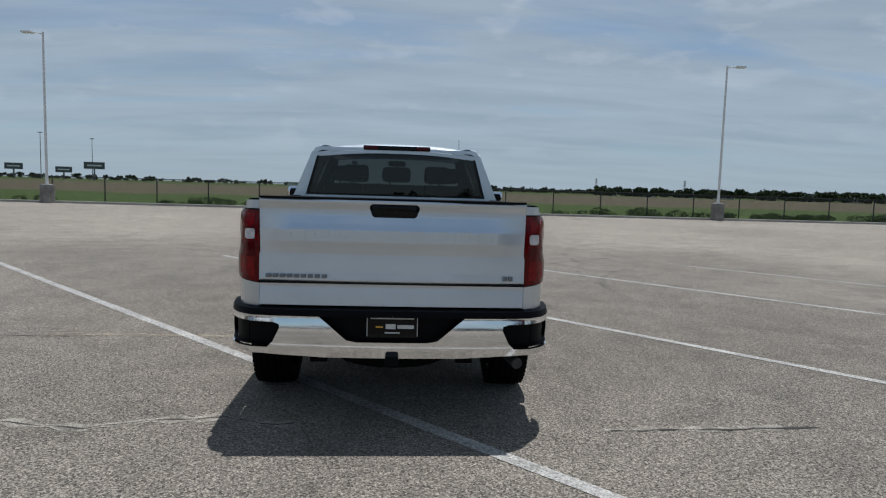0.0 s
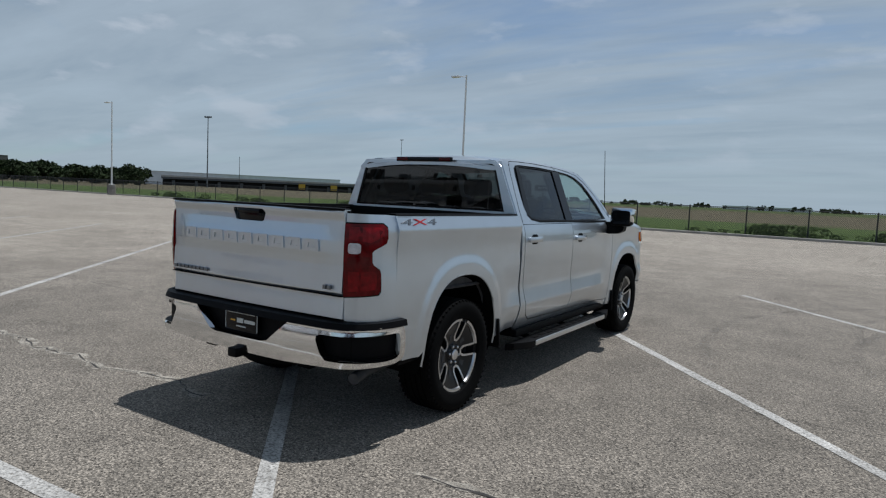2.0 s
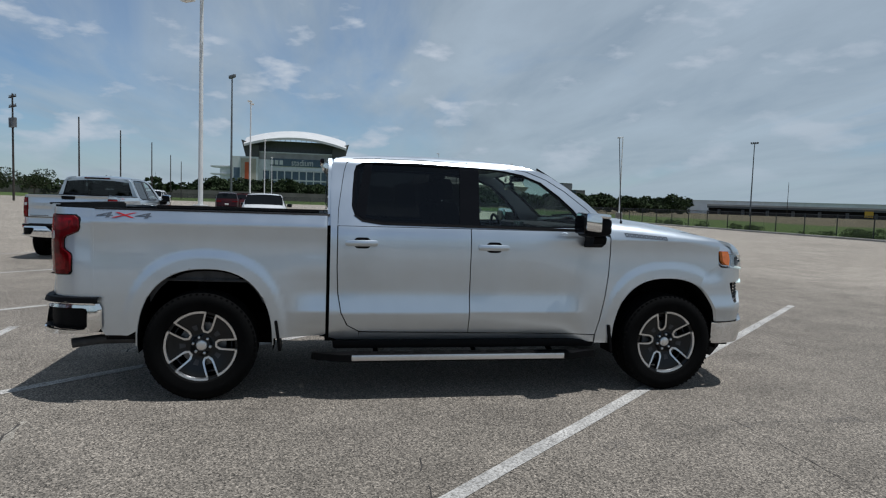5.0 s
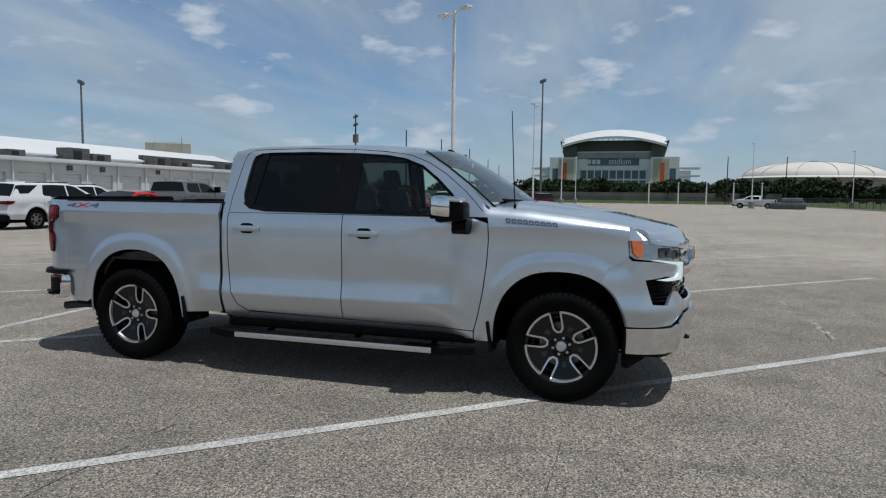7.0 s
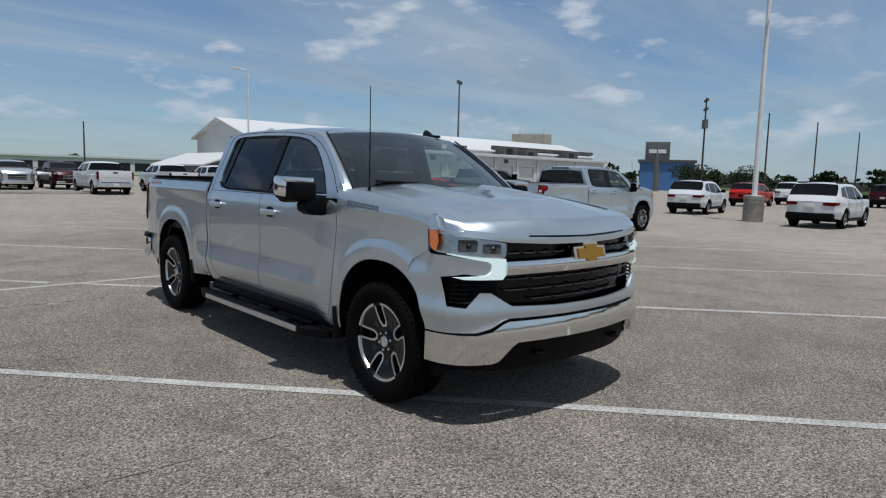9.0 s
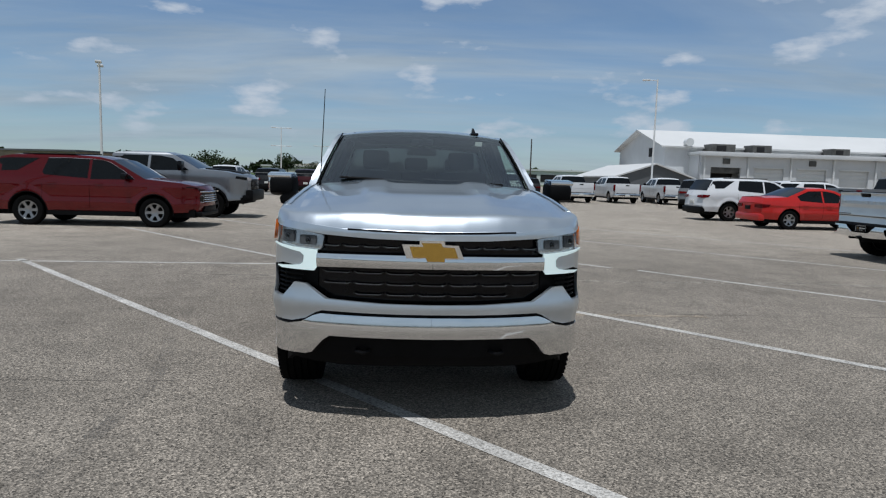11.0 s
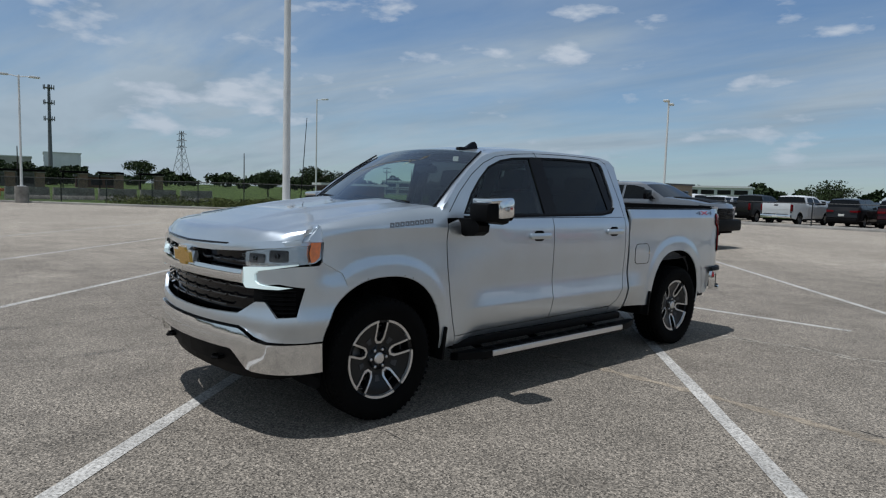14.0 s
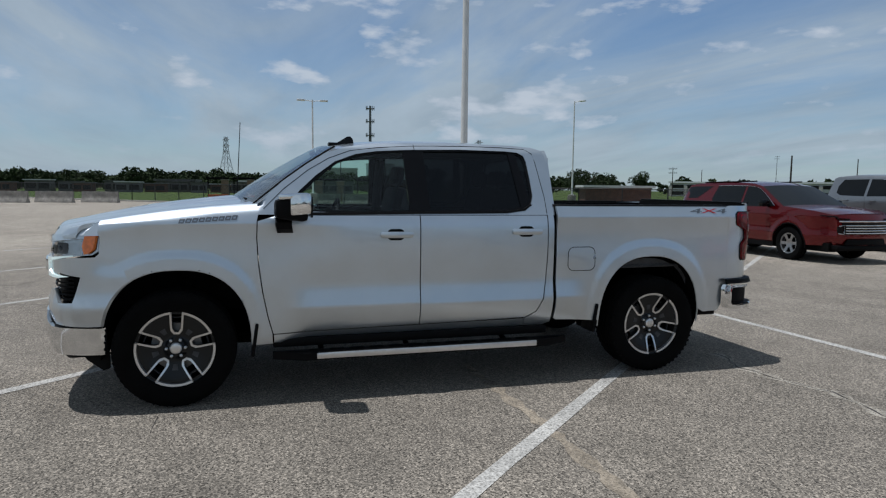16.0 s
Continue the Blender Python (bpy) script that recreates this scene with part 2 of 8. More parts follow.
# ---- building tools ----
def finish(bm, name, mat, angle=0.55, smooth=True):
    bmesh.ops.recalc_face_normals(bm, faces=bm.faces)
    for f in bm.faces:
        f.smooth = smooth
    for e in bm.edges:
        if len(e.link_faces) == 2 and e.calc_face_angle(0) > angle:
            e.smooth = False
    # smooth normals of the drawn surface, where the sheet carries them
    lay = bm.verts.layers.float_vector.get("surface")
    turns = None
    if lay is not None and smooth:
        turns = []
        for f in bm.faces:
            own = [v[lay] for v in f.verts]
            sheet = all(n.length > 0.5 for n in own)
            if sheet and f.calc_area() > 4e-5:
                sheet = all(abs(n.dot(f.normal)) > 0.25 for n in own)
            # a sliver's own normal is unsteady: take the sense from its widest neighbour
            facing = f.normal
            if sheet and f.calc_area() <= 4e-5:
                near = max((g for e in f.edges for g in e.link_faces), key=lambda g: g.calc_area())
                facing = near.normal
            for n in own:
                turns.append((n if n.dot(facing) > 0 else -n).copy() if sheet else Vector((0, 0, 0)))
    if lay is not None:
        bm.verts.layers.float_vector.remove(lay)
    me = bpy.data.meshes.new(name)
    bm.to_mesh(me)
    bm.free()
    if turns:
        me.normals_split_custom_set(turns)
    me.materials.append(mat)
    return me


def part(name, bm, mat, parent=None, label="", angle=0.55, smooth=True):
    ob = new(name, finish(bm, name, mat, angle, smooth))
    if parent is not None:
        ob.parent = parent
    if label:
        ob["label"] = label
    return ob


def thing(name, label, category, group="", kind="", at=None):
    ob = new(name)
    ob.empty_display_size = 0.2
    if at is not None:
        ob.matrix_basis = at
    return tagged(ob, label, category, group, kind)


def add_box(bm, x0, x1, y0, y1, z0, z1, bevel=0.0, m=None):
    r = bmesh.ops.create_cube(bm, size=1.0)
    vs = r["verts"]
    for v in vs:
        v.co = Vector((x0 + (v.co.x + 0.5) * (x1 - x0), y0 + (v.co.y + 0.5) * (y1 - y0), z0 + (v.co.z + 0.5) * (z1 - z0)))
    if bevel:
        es = list({e for v in vs for e in v.link_edges})
        r = bmesh.ops.bevel(bm, geom=es, offset=bevel, segments=2, affect="EDGES", profile=0.6)
        vs = list({v for f in r["faces"] for v in f.verts} | {v for v in vs if v.is_valid})
    if m is not None:
        bmesh.ops.transform(bm, matrix=m, verts=vs)
    return vs


def box(x0, x1, y0, y1, z0, z1, bevel=0.0):
    bm = bmesh.new()
    add_box(bm, x0, x1, y0, y1, z0, z1, bevel)
    return bm


def add_tube(bm, pts, r, seg=8, caps=True):
    """A round bar through the points; r is one radius or one for each point."""
    pts = [Vector(p) for p in pts]
    rs = r if isinstance(r, (list, tuple)) else [r] * len(pts)
    rings = []
    for i, p in enumerate(pts):
        d = (pts[min(i + 1, len(pts) - 1)] - pts[max(i - 1, 0)]).normalized()
        a = d.cross(Vector((0, 0, 1)) if abs(d.z) < 0.9 else Vector((1, 0, 0))).normalized()
        b = d.cross(a)
        rings.append([bm.verts.new(p + rs[i] * (math.cos(k * math.tau / seg) * a + math.sin(k * math.tau / seg) * b)) for k in range(seg)])
    for q, w in zip(rings, rings[1:]):
        for k in range(seg):
            bm.faces.new((q[k], q[(k + 1) % seg], w[(k + 1) % seg], w[k]))
    if caps:
        bm.faces.new(rings[0][::-1])
        bm.faces.new(rings[-1])


def tube(pts, r, seg=8):
    bm = bmesh.new()
    add_tube(bm, pts, r, seg)
    return bm


def lathe(profile, seg=40, axis="x"):
    """Turned solid from (along, radius) pairs."""
    bm = bmesh.new()
    rings = []
    for a, r in profile:
        ring = []
        for k in range(seg):
            c, s = r * math.cos(k * math.tau / seg), r * math.sin(k * math.tau / seg)
            ring.append(bm.verts.new((a, c, s) if axis == "x" else (c, s, a)))
        rings.append(ring)
    for q, w in zip(rings, rings[1:]):
        for k in range(seg):
            bm.faces.new((q[k], q[(k + 1) % seg], w[(k + 1) % seg], w[k]))
    return bm


def plate(outer, fmap, du=0.08, dv=0.08, holes=(), depth=0.02, inward=(0, 0, -1), bm=None):
    """A shaped sheet: a flat outline (u, v), cut into cells, bent by fmap(u, v) and given edges that turn inward."""
    work = bmesh.new()
    for loop in (outer, *holes):
        vs = [work.verts.new((u, v, 0)) for u, v in loop]
        for a, b in zip(vs, vs[1:] + vs[:1]):
            work.edges.new((a, b))
    bmesh.ops.triangle_fill(work, use_beauty=True, use_dissolve=False, edges=work.edges[:])
    us, vs_ = [p[0] for p in outer], [p[1] for p in outer]
    for n, lo, hi, step in ((0, min(us), max(us), du), (1, min(vs_), max(vs_), dv)):
        count = max(1, int(round((hi - lo) / step)))
        for k in range(1, count):
            co, no = [0, 0, 0], [0, 0, 0]
            co[n], no[n] = lo + (hi - lo) * k / count + 1e-5, 1
            bmesh.ops.bisect_plane(work, geom=work.verts[:] + work.edges[:] + work.faces[:], plane_co=co, plane_no=no, dist=2e-4)
    bmesh.ops.dissolve_degenerate(work, edges=work.edges[:], dist=3e-4)
    lay = work.verts.layers.float_vector.new("surface")

    def slope_of(u, v):
        e = 0.003
        a = Vector(fmap(u + e, v)) - Vector(fmap(u - e, v))
        b = Vector(fmap(u, v + e)) - Vector(fmap(u, v - e))
        n = a.cross(b)
        return n.normalized() if n.length > 1e-12 else Vector((0, 0, 0))
    front = work.faces[:]
    if depth:
        ext = bmesh.ops.extrude_face_region(work, geom=front)
        fresh = [g for g in ext["geom"] if isinstance(g, bmesh.types.BMVert)]
        fresh_set = set(fresh)
        for v in work.verts:
            p = Vector(fmap(v.co.x, v.co.y))
            v[lay] = slope_of(v.co.x, v.co.y) if v in fresh_set else Vector((0, 0, 0))
            if v not in fresh_set:
                p = p + Vector(inward(v.co.x, v.co.y) if callable(inward) else inward) * depth
            v.co = p
    else:
        for v in work.verts:
            v[lay] = slope_of(v.co.x, v.co.y)
            v.co = Vector(fmap(v.co.x, v.co.y))
        work.normal_update()
    if bm is None:
        return work
    me = bpy.data.meshes.new("tmp")
    work.to_mesh(me)
    work.free()
    bm.from_mesh(me)
    bpy.data.meshes.remove(me)
    return bm


def strip(a, b, bm=None):
    """A skin between two lines of points."""
    bm = bm or bmesh.new()
    va, vb = [bm.verts.new(p) for p in a], [bm.verts.new(p) for p in b]
    for i in range(len(a) - 1):
        bm.faces.new((va[i], va[i + 1], vb[i + 1], vb[i]))
    return bm


def arc(yc, zc, ry, rz, a0, a1, n=22, power=2.4):
    out = []
    for k in range(n + 1):
        a = radians(a0 + (a1 - a0) * k / n)
        c, s = math.cos(a), math.sin(a)
        out.append((yc + ry * math.copysign(abs(c) ** (2 / power), c), zc + rz * math.copysign(abs(s) ** (2 / power), s)))
    return out


def smoothstep(a, b, v):
    t = min(1, max(0, (v - a) / (b - a)))
    return t * t * (3 - 2 * t)


def rounded(u0, u1, v0, v1, r, n=4):
    out = []
    for cu, cv, a in ((u1 - r, v0 + r, -90), (u1 - r, v1 - r, 0), (u0 + r, v1 - r, 90), (u0 + r, v0 + r, 180)):
        out += [(cu + r * math.cos(radians(a + 90 * k / n)), cv + r * math.sin(radians(a + 90 * k / n))) for k in range(n + 1)]
    return out


def words(text, size, depth=0.004):
    """Raised lettering as a mesh in its own x-y plane, centred."""
    cu = bpy.data.curves.new("letters", "FONT")
    cu.body, cu.size, cu.extrude, cu.align_x, cu.align_y = text, size, depth, "CENTER", "CENTER"
    ob = bpy.data.objects.new("letters", cu)
    scene.collection.objects.link(ob)
    me = bpy.data.meshes.new_from_object(ob.evaluated_get(bpy.context.evaluated_depsgraph_get()))
    bpy.data.objects.remove(ob)
    return me

# ---- wheels ----
def tyre_mesh(R, rr, w, seg=56):
    h = w / 2
    prof = [(-h * .80, rr - .012), (-h * .92, rr), (-h, rr + (R - rr) * .35), (-h * 1.02, rr + (R - rr) * .6), (-h * .95, R - .022), (-h * .82, R - .004)]
    for g in (-.5, -.17, .17, .5):
        prof += [(h * g - .006, R), (h * g - .004, R - .01), (h * g + .004, R - .01), (h * g + .006, R)]
    prof += [(h * .82, R - .004), (h * .95, R - .022), (h * 1.02, rr + (R - rr) * .6), (h, rr + (R - rr) * .35), (h * .92, rr), (h * .80, rr - .012)]
    bm = lathe(prof, seg)
    # shoulder blocks
    for k in range(seg):
        a = (k + .5) * math.tau / seg
        for s in (-1, 1):
            add_box(bm, s * h * .86 - .012, s * h * .86 + .012, -.008, .008, R - .024, R - .0065, 0,
                    Matrix.Rotation(a, 4, "X"))
    return finish(bm, "tyre", RUBBER, 0.6)


def u_shape(a, r0, r1, w0, w1, n=6):
    """Outline of a window that is closed towards the hub and opens to the rim, at angle a."""
    pts = [(r1, -w1), (r0 + .050, -w0)]
    pts += [(r0 + .026, -w0 * .92), (r0, -w0 * .42), (r0, w0 * .42), (r0 + .026, w0 * .92)]
    pts += [(r0 + .050, w0), (r1, w1)]
    c, s = math.cos(a), math.sin(a)
    return [(r * c - q * s, r * s + q * c) for r, q in pts]


def truck_wheel_meshes():
    R, rr, w = 0.403, 0.272, 0.275
    meshes = {"tyre": tyre_mesh(R, rr, w)}
    rim = lathe([(-.12, .262), (-.10, .245), (-.02, .232), (.06, .24), (.094, .252), (.1, .262), (.104, .268), (.1, .2725), (.09, .274), (-.12, .274), (-.12, .262)], 56)
    meshes["rim"] = finish(rim, "rim", WHEEL)
    circ = [(.252 * math.cos(k * math.tau / 60), .252 * math.sin(k * math.tau / 60)) for k in range(60)]
    holes = [u_shape(radians(-90 + 72 * k), .112, .240, .028, .033) for k in range(5)]

    def dish(u, v):
        r = math.hypot(u, v)
        return (.062 + .034 * smoothstep(.08, .25, r) + (.010 if r < .07 else 0), u, v)

    bm = plate(circ, dish, .045, .045, holes, depth=.03, inward=(-1, 0, 0))
    meshes["spoke_disc"] = finish(bm, "spoke_disc", WHEEL)
    bm = bmesh.new()
    for k in range(5):
        a = radians(-90 + 72 * k)
        outer = u_shape(a, .095, .259, .0415, .0465)
        inner = u_shape(a, .110, .259, .0290, .0340)
        ring = outer + inner[::-1]
        plate(ring, lambda u, v: (dish(u, v)[0] + .006, u, v), .03, .03, depth=.008, inward=(-1, 0, 0), bm=bm)
        # bright lip along the rim from one window to the next
        a0, a1 = a + .150, a + radians(72) - .150
        turns = [a0 + (a1 - a0) * i / 14 for i in range(15)]
        edge = lambda r, x: [(x, r * math.cos(q), r * math.sin(q)) for q in turns]
        lines = [edge(.240, .098), edge(.245, .113), edge(.260, .115), edge(.268, .108)]
        for p, q in zip(lines, lines[1:]):
            strip(p, q, bm)
    # grey facets, slots and pocket bars of one spoke, copied to every spoke
    a = 0.0
    for s, name in ((-1, "spoke_facet"), (1, "spoke_facet_far")):
        facets = bmesh.new()
        tri = [(.150, s * .0440), (.248, s * .0480), (.226, s * .112), (.196, s * .078)]
        pts = [(r * math.cos(a) - q * math.sin(a), r * math.sin(a) + q * math.cos(a)) for r, q in tri]
        plate(pts, lambda u, v: (dish(u, v)[0] + .004 - .10 * abs(math.atan2(math.sin(math.atan2(v, u) - a), math.cos(math.atan2(v, u) - a))) * .3, u, v), .06, .06, depth=.004, inward=(-1, 0, 0), bm=facets)
        meshes[name] = finish(facets, "spoke_facet", FACET)
    b = a + radians(36)
    gaps = bmesh.new()
    slot = [(.115, -.013), (.115, .013), (.155, .020), (.155, -.020)]
    pts = [(r * math.cos(b) - q * math.sin(b), r * math.sin(b) + q * math.cos(b)) for r, q in slot]
    plate(pts, lambda u, v: (dish(u, v)[0] + .003, u, v), .06, .06, depth=.004, inward=(-1, 0, 0), bm=gaps)
    meshes["spoke_slot"] = finish(gaps, "spoke_slot", LINER)
    gaps = bmesh.new()
    bar = [(.205, -.034), (.205, .034), (.214, .036), (.214, -.036)]
    pts = [(r * math.cos(a) - q * math.sin(a), r * math.sin(a) + q * math.cos(a)) for r, q in bar]
    plate(pts, lambda u, v: (.045, u, v), .06, .06, depth=.02, inward=(-1, 0, 0), bm=gaps)
    meshes["pocket_bar"] = finish(gaps, "pocket_bar", LINER)
    meshes["rim_edge"] = finish(bm, "rim_edge", SATIN)
    meshes["hub_cap"] = finish(lathe([(.055, .040), (.086, .039), (.092, .033), (.095, .018), (.0955, 0.0005)], 24), "hub_cap", SATIN)
    bm = lathe([(.06, .0115), (.083, .0105), (.087, .006), (.088, .0004)], 8)
    meshes["lug_nut"] = finish(bm, "lug_nut", SATIN)
    disc = lathe([(-.01, .05), (-.01, .165), (.0, .17), (.012, .165), (.012, .05)], 32)
    meshes["brake_disc"] = finish(disc, "brake_disc", GREY)
    # added dark disc, in place of the shade seen between the spokes
    back = lathe([(-.045, .005), (-.045, .232)], 32)
    meshes["spoke_backing"] = finish(back, "spoke_backing", DARK)
    return meshes


def truck_wheel(meshes, parent, x, y, z, turn):
    w = new("wheel", meshes["rim"])
    w.parent = parent
    w["label"] = "dark alloy wheel with machined bright edges"
    w.matrix_basis = pose(x, y, z, turn, 0, 0 if x > 0 else 180)
    for k in ("tyre", "spoke_disc", "rim_edge", "hub_cap", "brake_disc", "spoke_backing"):
        o = new(k, meshes[k])
        o.parent = w
    for k in range(5):
        for kind, name in (("spoke_facet", "spoke_facet"), ("spoke_facet_far", "spoke_facet"), ("spoke_slot", "spoke_slot"), ("pocket_bar", "pocket_bar")):
            o = new(name, meshes[kind])
            o.parent = w
            o.matrix_basis = pose(0, 0, 0, -90 + 72 * k, 0, 0)
    for k in range(6):
        o = new("lug_nut", meshes["lug_nut"])
        o.parent = w
        o.matrix_basis = pose(0, .062 * math.cos(k * math.tau / 6 + .5), .062 * math.sin(k * math.tau / 6 + .5))
    return w

# ---- the silver pickup ----
FRONT_ARCH = (3.725, 0.41, 0.488, 0.547)
REAR_ARCH = (0.035, 0.41, 0.482, 0.577)


def smooth_curve(zs, xs, soft):
    """A softened line through section points, read from a fine table."""
    grid = np.linspace(.2, 1.6, 1401)
    raw = np.interp(grid, zs, xs)
    k = int(soft * 3000)
    w = np.exp(-.5 * (np.arange(-k, k + 1) / (soft * 1000)) ** 2)
    padded = np.concatenate([np.full(k, raw[0]), raw, np.full(k, raw[-1])])
    table = np.convolve(padded, w / w.sum(), "valid")
    return lambda z: float(np.interp(z, grid, table))


DOOR_MID = smooth_curve([.2, .56, .66, .72, .785, .82, .90, 1.0, 1.08, 1.16, 1.26, 1.3, 1.6], [1.075, 1.009, .9895, .9785, .968, .9655, .9685, .9725, .974, .9728, .968, .9655, .945], .014)
WING_MID = smooth_curve([.2, .40, .6, .8, .95, 1.08, 1.17, 1.25, 1.35, 1.6], [.95, .960, .971, .977, .974, .9675, .966, .972, .983, 1.0], .03)


def soft_min(a, b, k):
    h = max(k - abs(a - b), 0) / k
    return min(a, b) - h * h * k / 4


def hood_line(y):
    return float(np.interp(y, [3.1, 3.48, 3.8, 4.05, 4.3, 4.5, 4.65], [1.415, 1.387, 1.350, 1.313, 1.270, 1.230, 1.190]))


def flare(y, z):
    """Flat ring round each wheel opening, with a hollow fillet outside its crease."""
    f = 0.0
    for yc, zc, ry, rz in (FRONT_ARCH, REAR_ARCH):
        d = ((abs(y - yc) / ry) ** 2.4 + (max(0, z - zc) / rz) ** 2.4) ** (1 / 2.4)
        f = max(f, 1 - smoothstep(1.12, 1.25, d))
    return f


def side(y, z):
    """Half width of the body at a place along it and a height."""
    low_soft = max(smoothstep(2.80, 3.08, y), smoothstep(0.80, 0.55, y))
    top_soft = max(smoothstep(2.45, 3.05, y), smoothstep(0.93, 0.90, y))
    bed = smoothstep(2.0, 1.0, y)
    under = 2.6 * max(0, .47 - z) ** 2
    tuck = .9895 + .165 * (z - .66)
    door = soft_min(DOOR_MID(z), tuck, .0015) - 1.1 * max(0, .63 - z) ** 2
    wing = WING_MID(z)
    k = low_soft if z < .9 else top_soft if z > 1.1 else low_soft + (top_soft - low_soft) * (z - .9) / .2
    x = door * (1 - k) + wing * k - under
    # shoulder: a soft roll on the doors, a crease on wing and bed
    zc = 1.268 + .054 * bed
    top_door = .970 - .41 * (z - 1.262)
    top_wing = .9745 - .42 * (z - zc)
    x = soft_min(x, top_door * (1 - top_soft) + top_wing * top_soft, .018 - .012 * top_soft)
    x += 0.012 * flare(y, z)
    if y > 3.15:
        dz = hood_line(y) - z
        x -= 0.058 * (1 - min(1, max(0, dz / 0.11))) ** 3.5
        x -= 0.012 * smoothstep(4.0, 4.4, y)
    elif z > 1.31 and y > 0.915:
        x = 0.949 - 0.405 * (z - 1.31) - 0.055 * (max(0, z - 1.80) / 0.08) ** 2
    if y < -0.45:
        x -= 0.012 * smoothstep(-0.45, -0.80, y)
    return x


def skin(y, z):
    """Half width at the wheel arches, where the bumper cover tucks in ahead of the front wheel."""
    k = smoothstep(3.95, 4.20, y)
    return side(y, z) * (1 - k) + (.970 + .014 * math.exp(-((z - .70) / .07) ** 2)) * k


def plan_curve(pts):
    d = [0.0]
    for a, b in zip(pts, pts[1:]):
        d.append(d[-1] + math.dist(a, b))
    return d


NOSE = [(.970, 4.20), (.964, 4.285), (.942, 4.365), (.898, 4.435), (.825, 4.49), (.712, 4.54), (.55, 4.585), (.40, 4.615), (.20, 4.64), (0, 4.648)]
NOSE_D = plan_curve(NOSE)
TAIL = [(.962, -.74), (.954, -.82), (.940, -.89), (.912, -.95), (.868, -1.0), (.80, -1.038), (.40, -1.058), (0, -1.065)]
TAIL_D = plan_curve(TAIL)


def along(curve, dist, d):
    x = float(np.interp(d, dist, [p[0] for p in curve]))
    y = float(np.interp(d, dist, [p[1] for p in curve]))
    e = 0.01
    tx = float(np.interp(d + e, dist, [p[0] for p in curve]) - np.interp(d - e, dist, [p[0] for p in curve]))
    ty = float(np.interp(d + e, dist, [p[1] for p in curve]) - np.interp(d - e, dist, [p[1] for p in curve]))
    n = math.hypot(tx, ty) or 1
    return x, y, tx / n, ty / n


def nose_u(x):
    """Distance round the nose at which the front is x from the middle line."""
    wide = x * (1 + .043 * smoothstep(.68, .92, x))
    return float(np.interp(-wide, [-p[0] for p in NOSE], NOSE_D))


def tail_u(x):
    return float(np.interp(-x, [-p[0] for p in TAIL], TAIL_D))


def nose_map(s, off=lambda u, z: 0.0):
    """(u, z) round the front: u below 0 runs back along the side."""
    def f(u, z):
        o = off(u, z)
        if u < 0:
            return (s * (side(4.20 + u, z) * (1 - smoothstep(-.25, 0, u)) + .970 * smoothstep(-.25, 0, u) + o), 4.20 + u, z)
        x, y, tx, ty = along(NOSE, NOSE_D, u)
        return (s * (x + o * ty), y - o * tx, z)
    return f


def tail_map(s, off=lambda u, z: 0.0):
    def f(u, z):
        o = off(u, z)
        if u < 0:
            return (s * (side(-.74 - u, z) + o), -.74 - u, z)
        x, y, tx, ty = along(TAIL, TAIL_D, u)
        lean = float(np.interp(z, [.45, 1.0, 1.40], [0.0, 0.0, -0.02])) * (1 - smoothstep(.15, .3, u))
        x *= 1 + (side(-.74, z) / .962 - 1) * (1 - smoothstep(0, .30, u))
        return (s * (x + lean - o * ty), y + o * tx, z)
    return f


truck = thing("pickup_truck", "silver crew cab pickup truck with chrome bumpers and dark wheels", "truck")


def both(fn):
    for s in (1, -1):
        fn(s)


def side_plate(name, outline, s, mat=None, holes=(), du=.055, dv=.028, depth=.025, parent=None, label="", off=0.0):
    bm = plate(outline, lambda y, z: (s * (side(y, z) + off), y, z), du, dv, holes, depth, (-s, 0, 0))
    return part(name, bm, mat or SILVER, parent or truck, label)


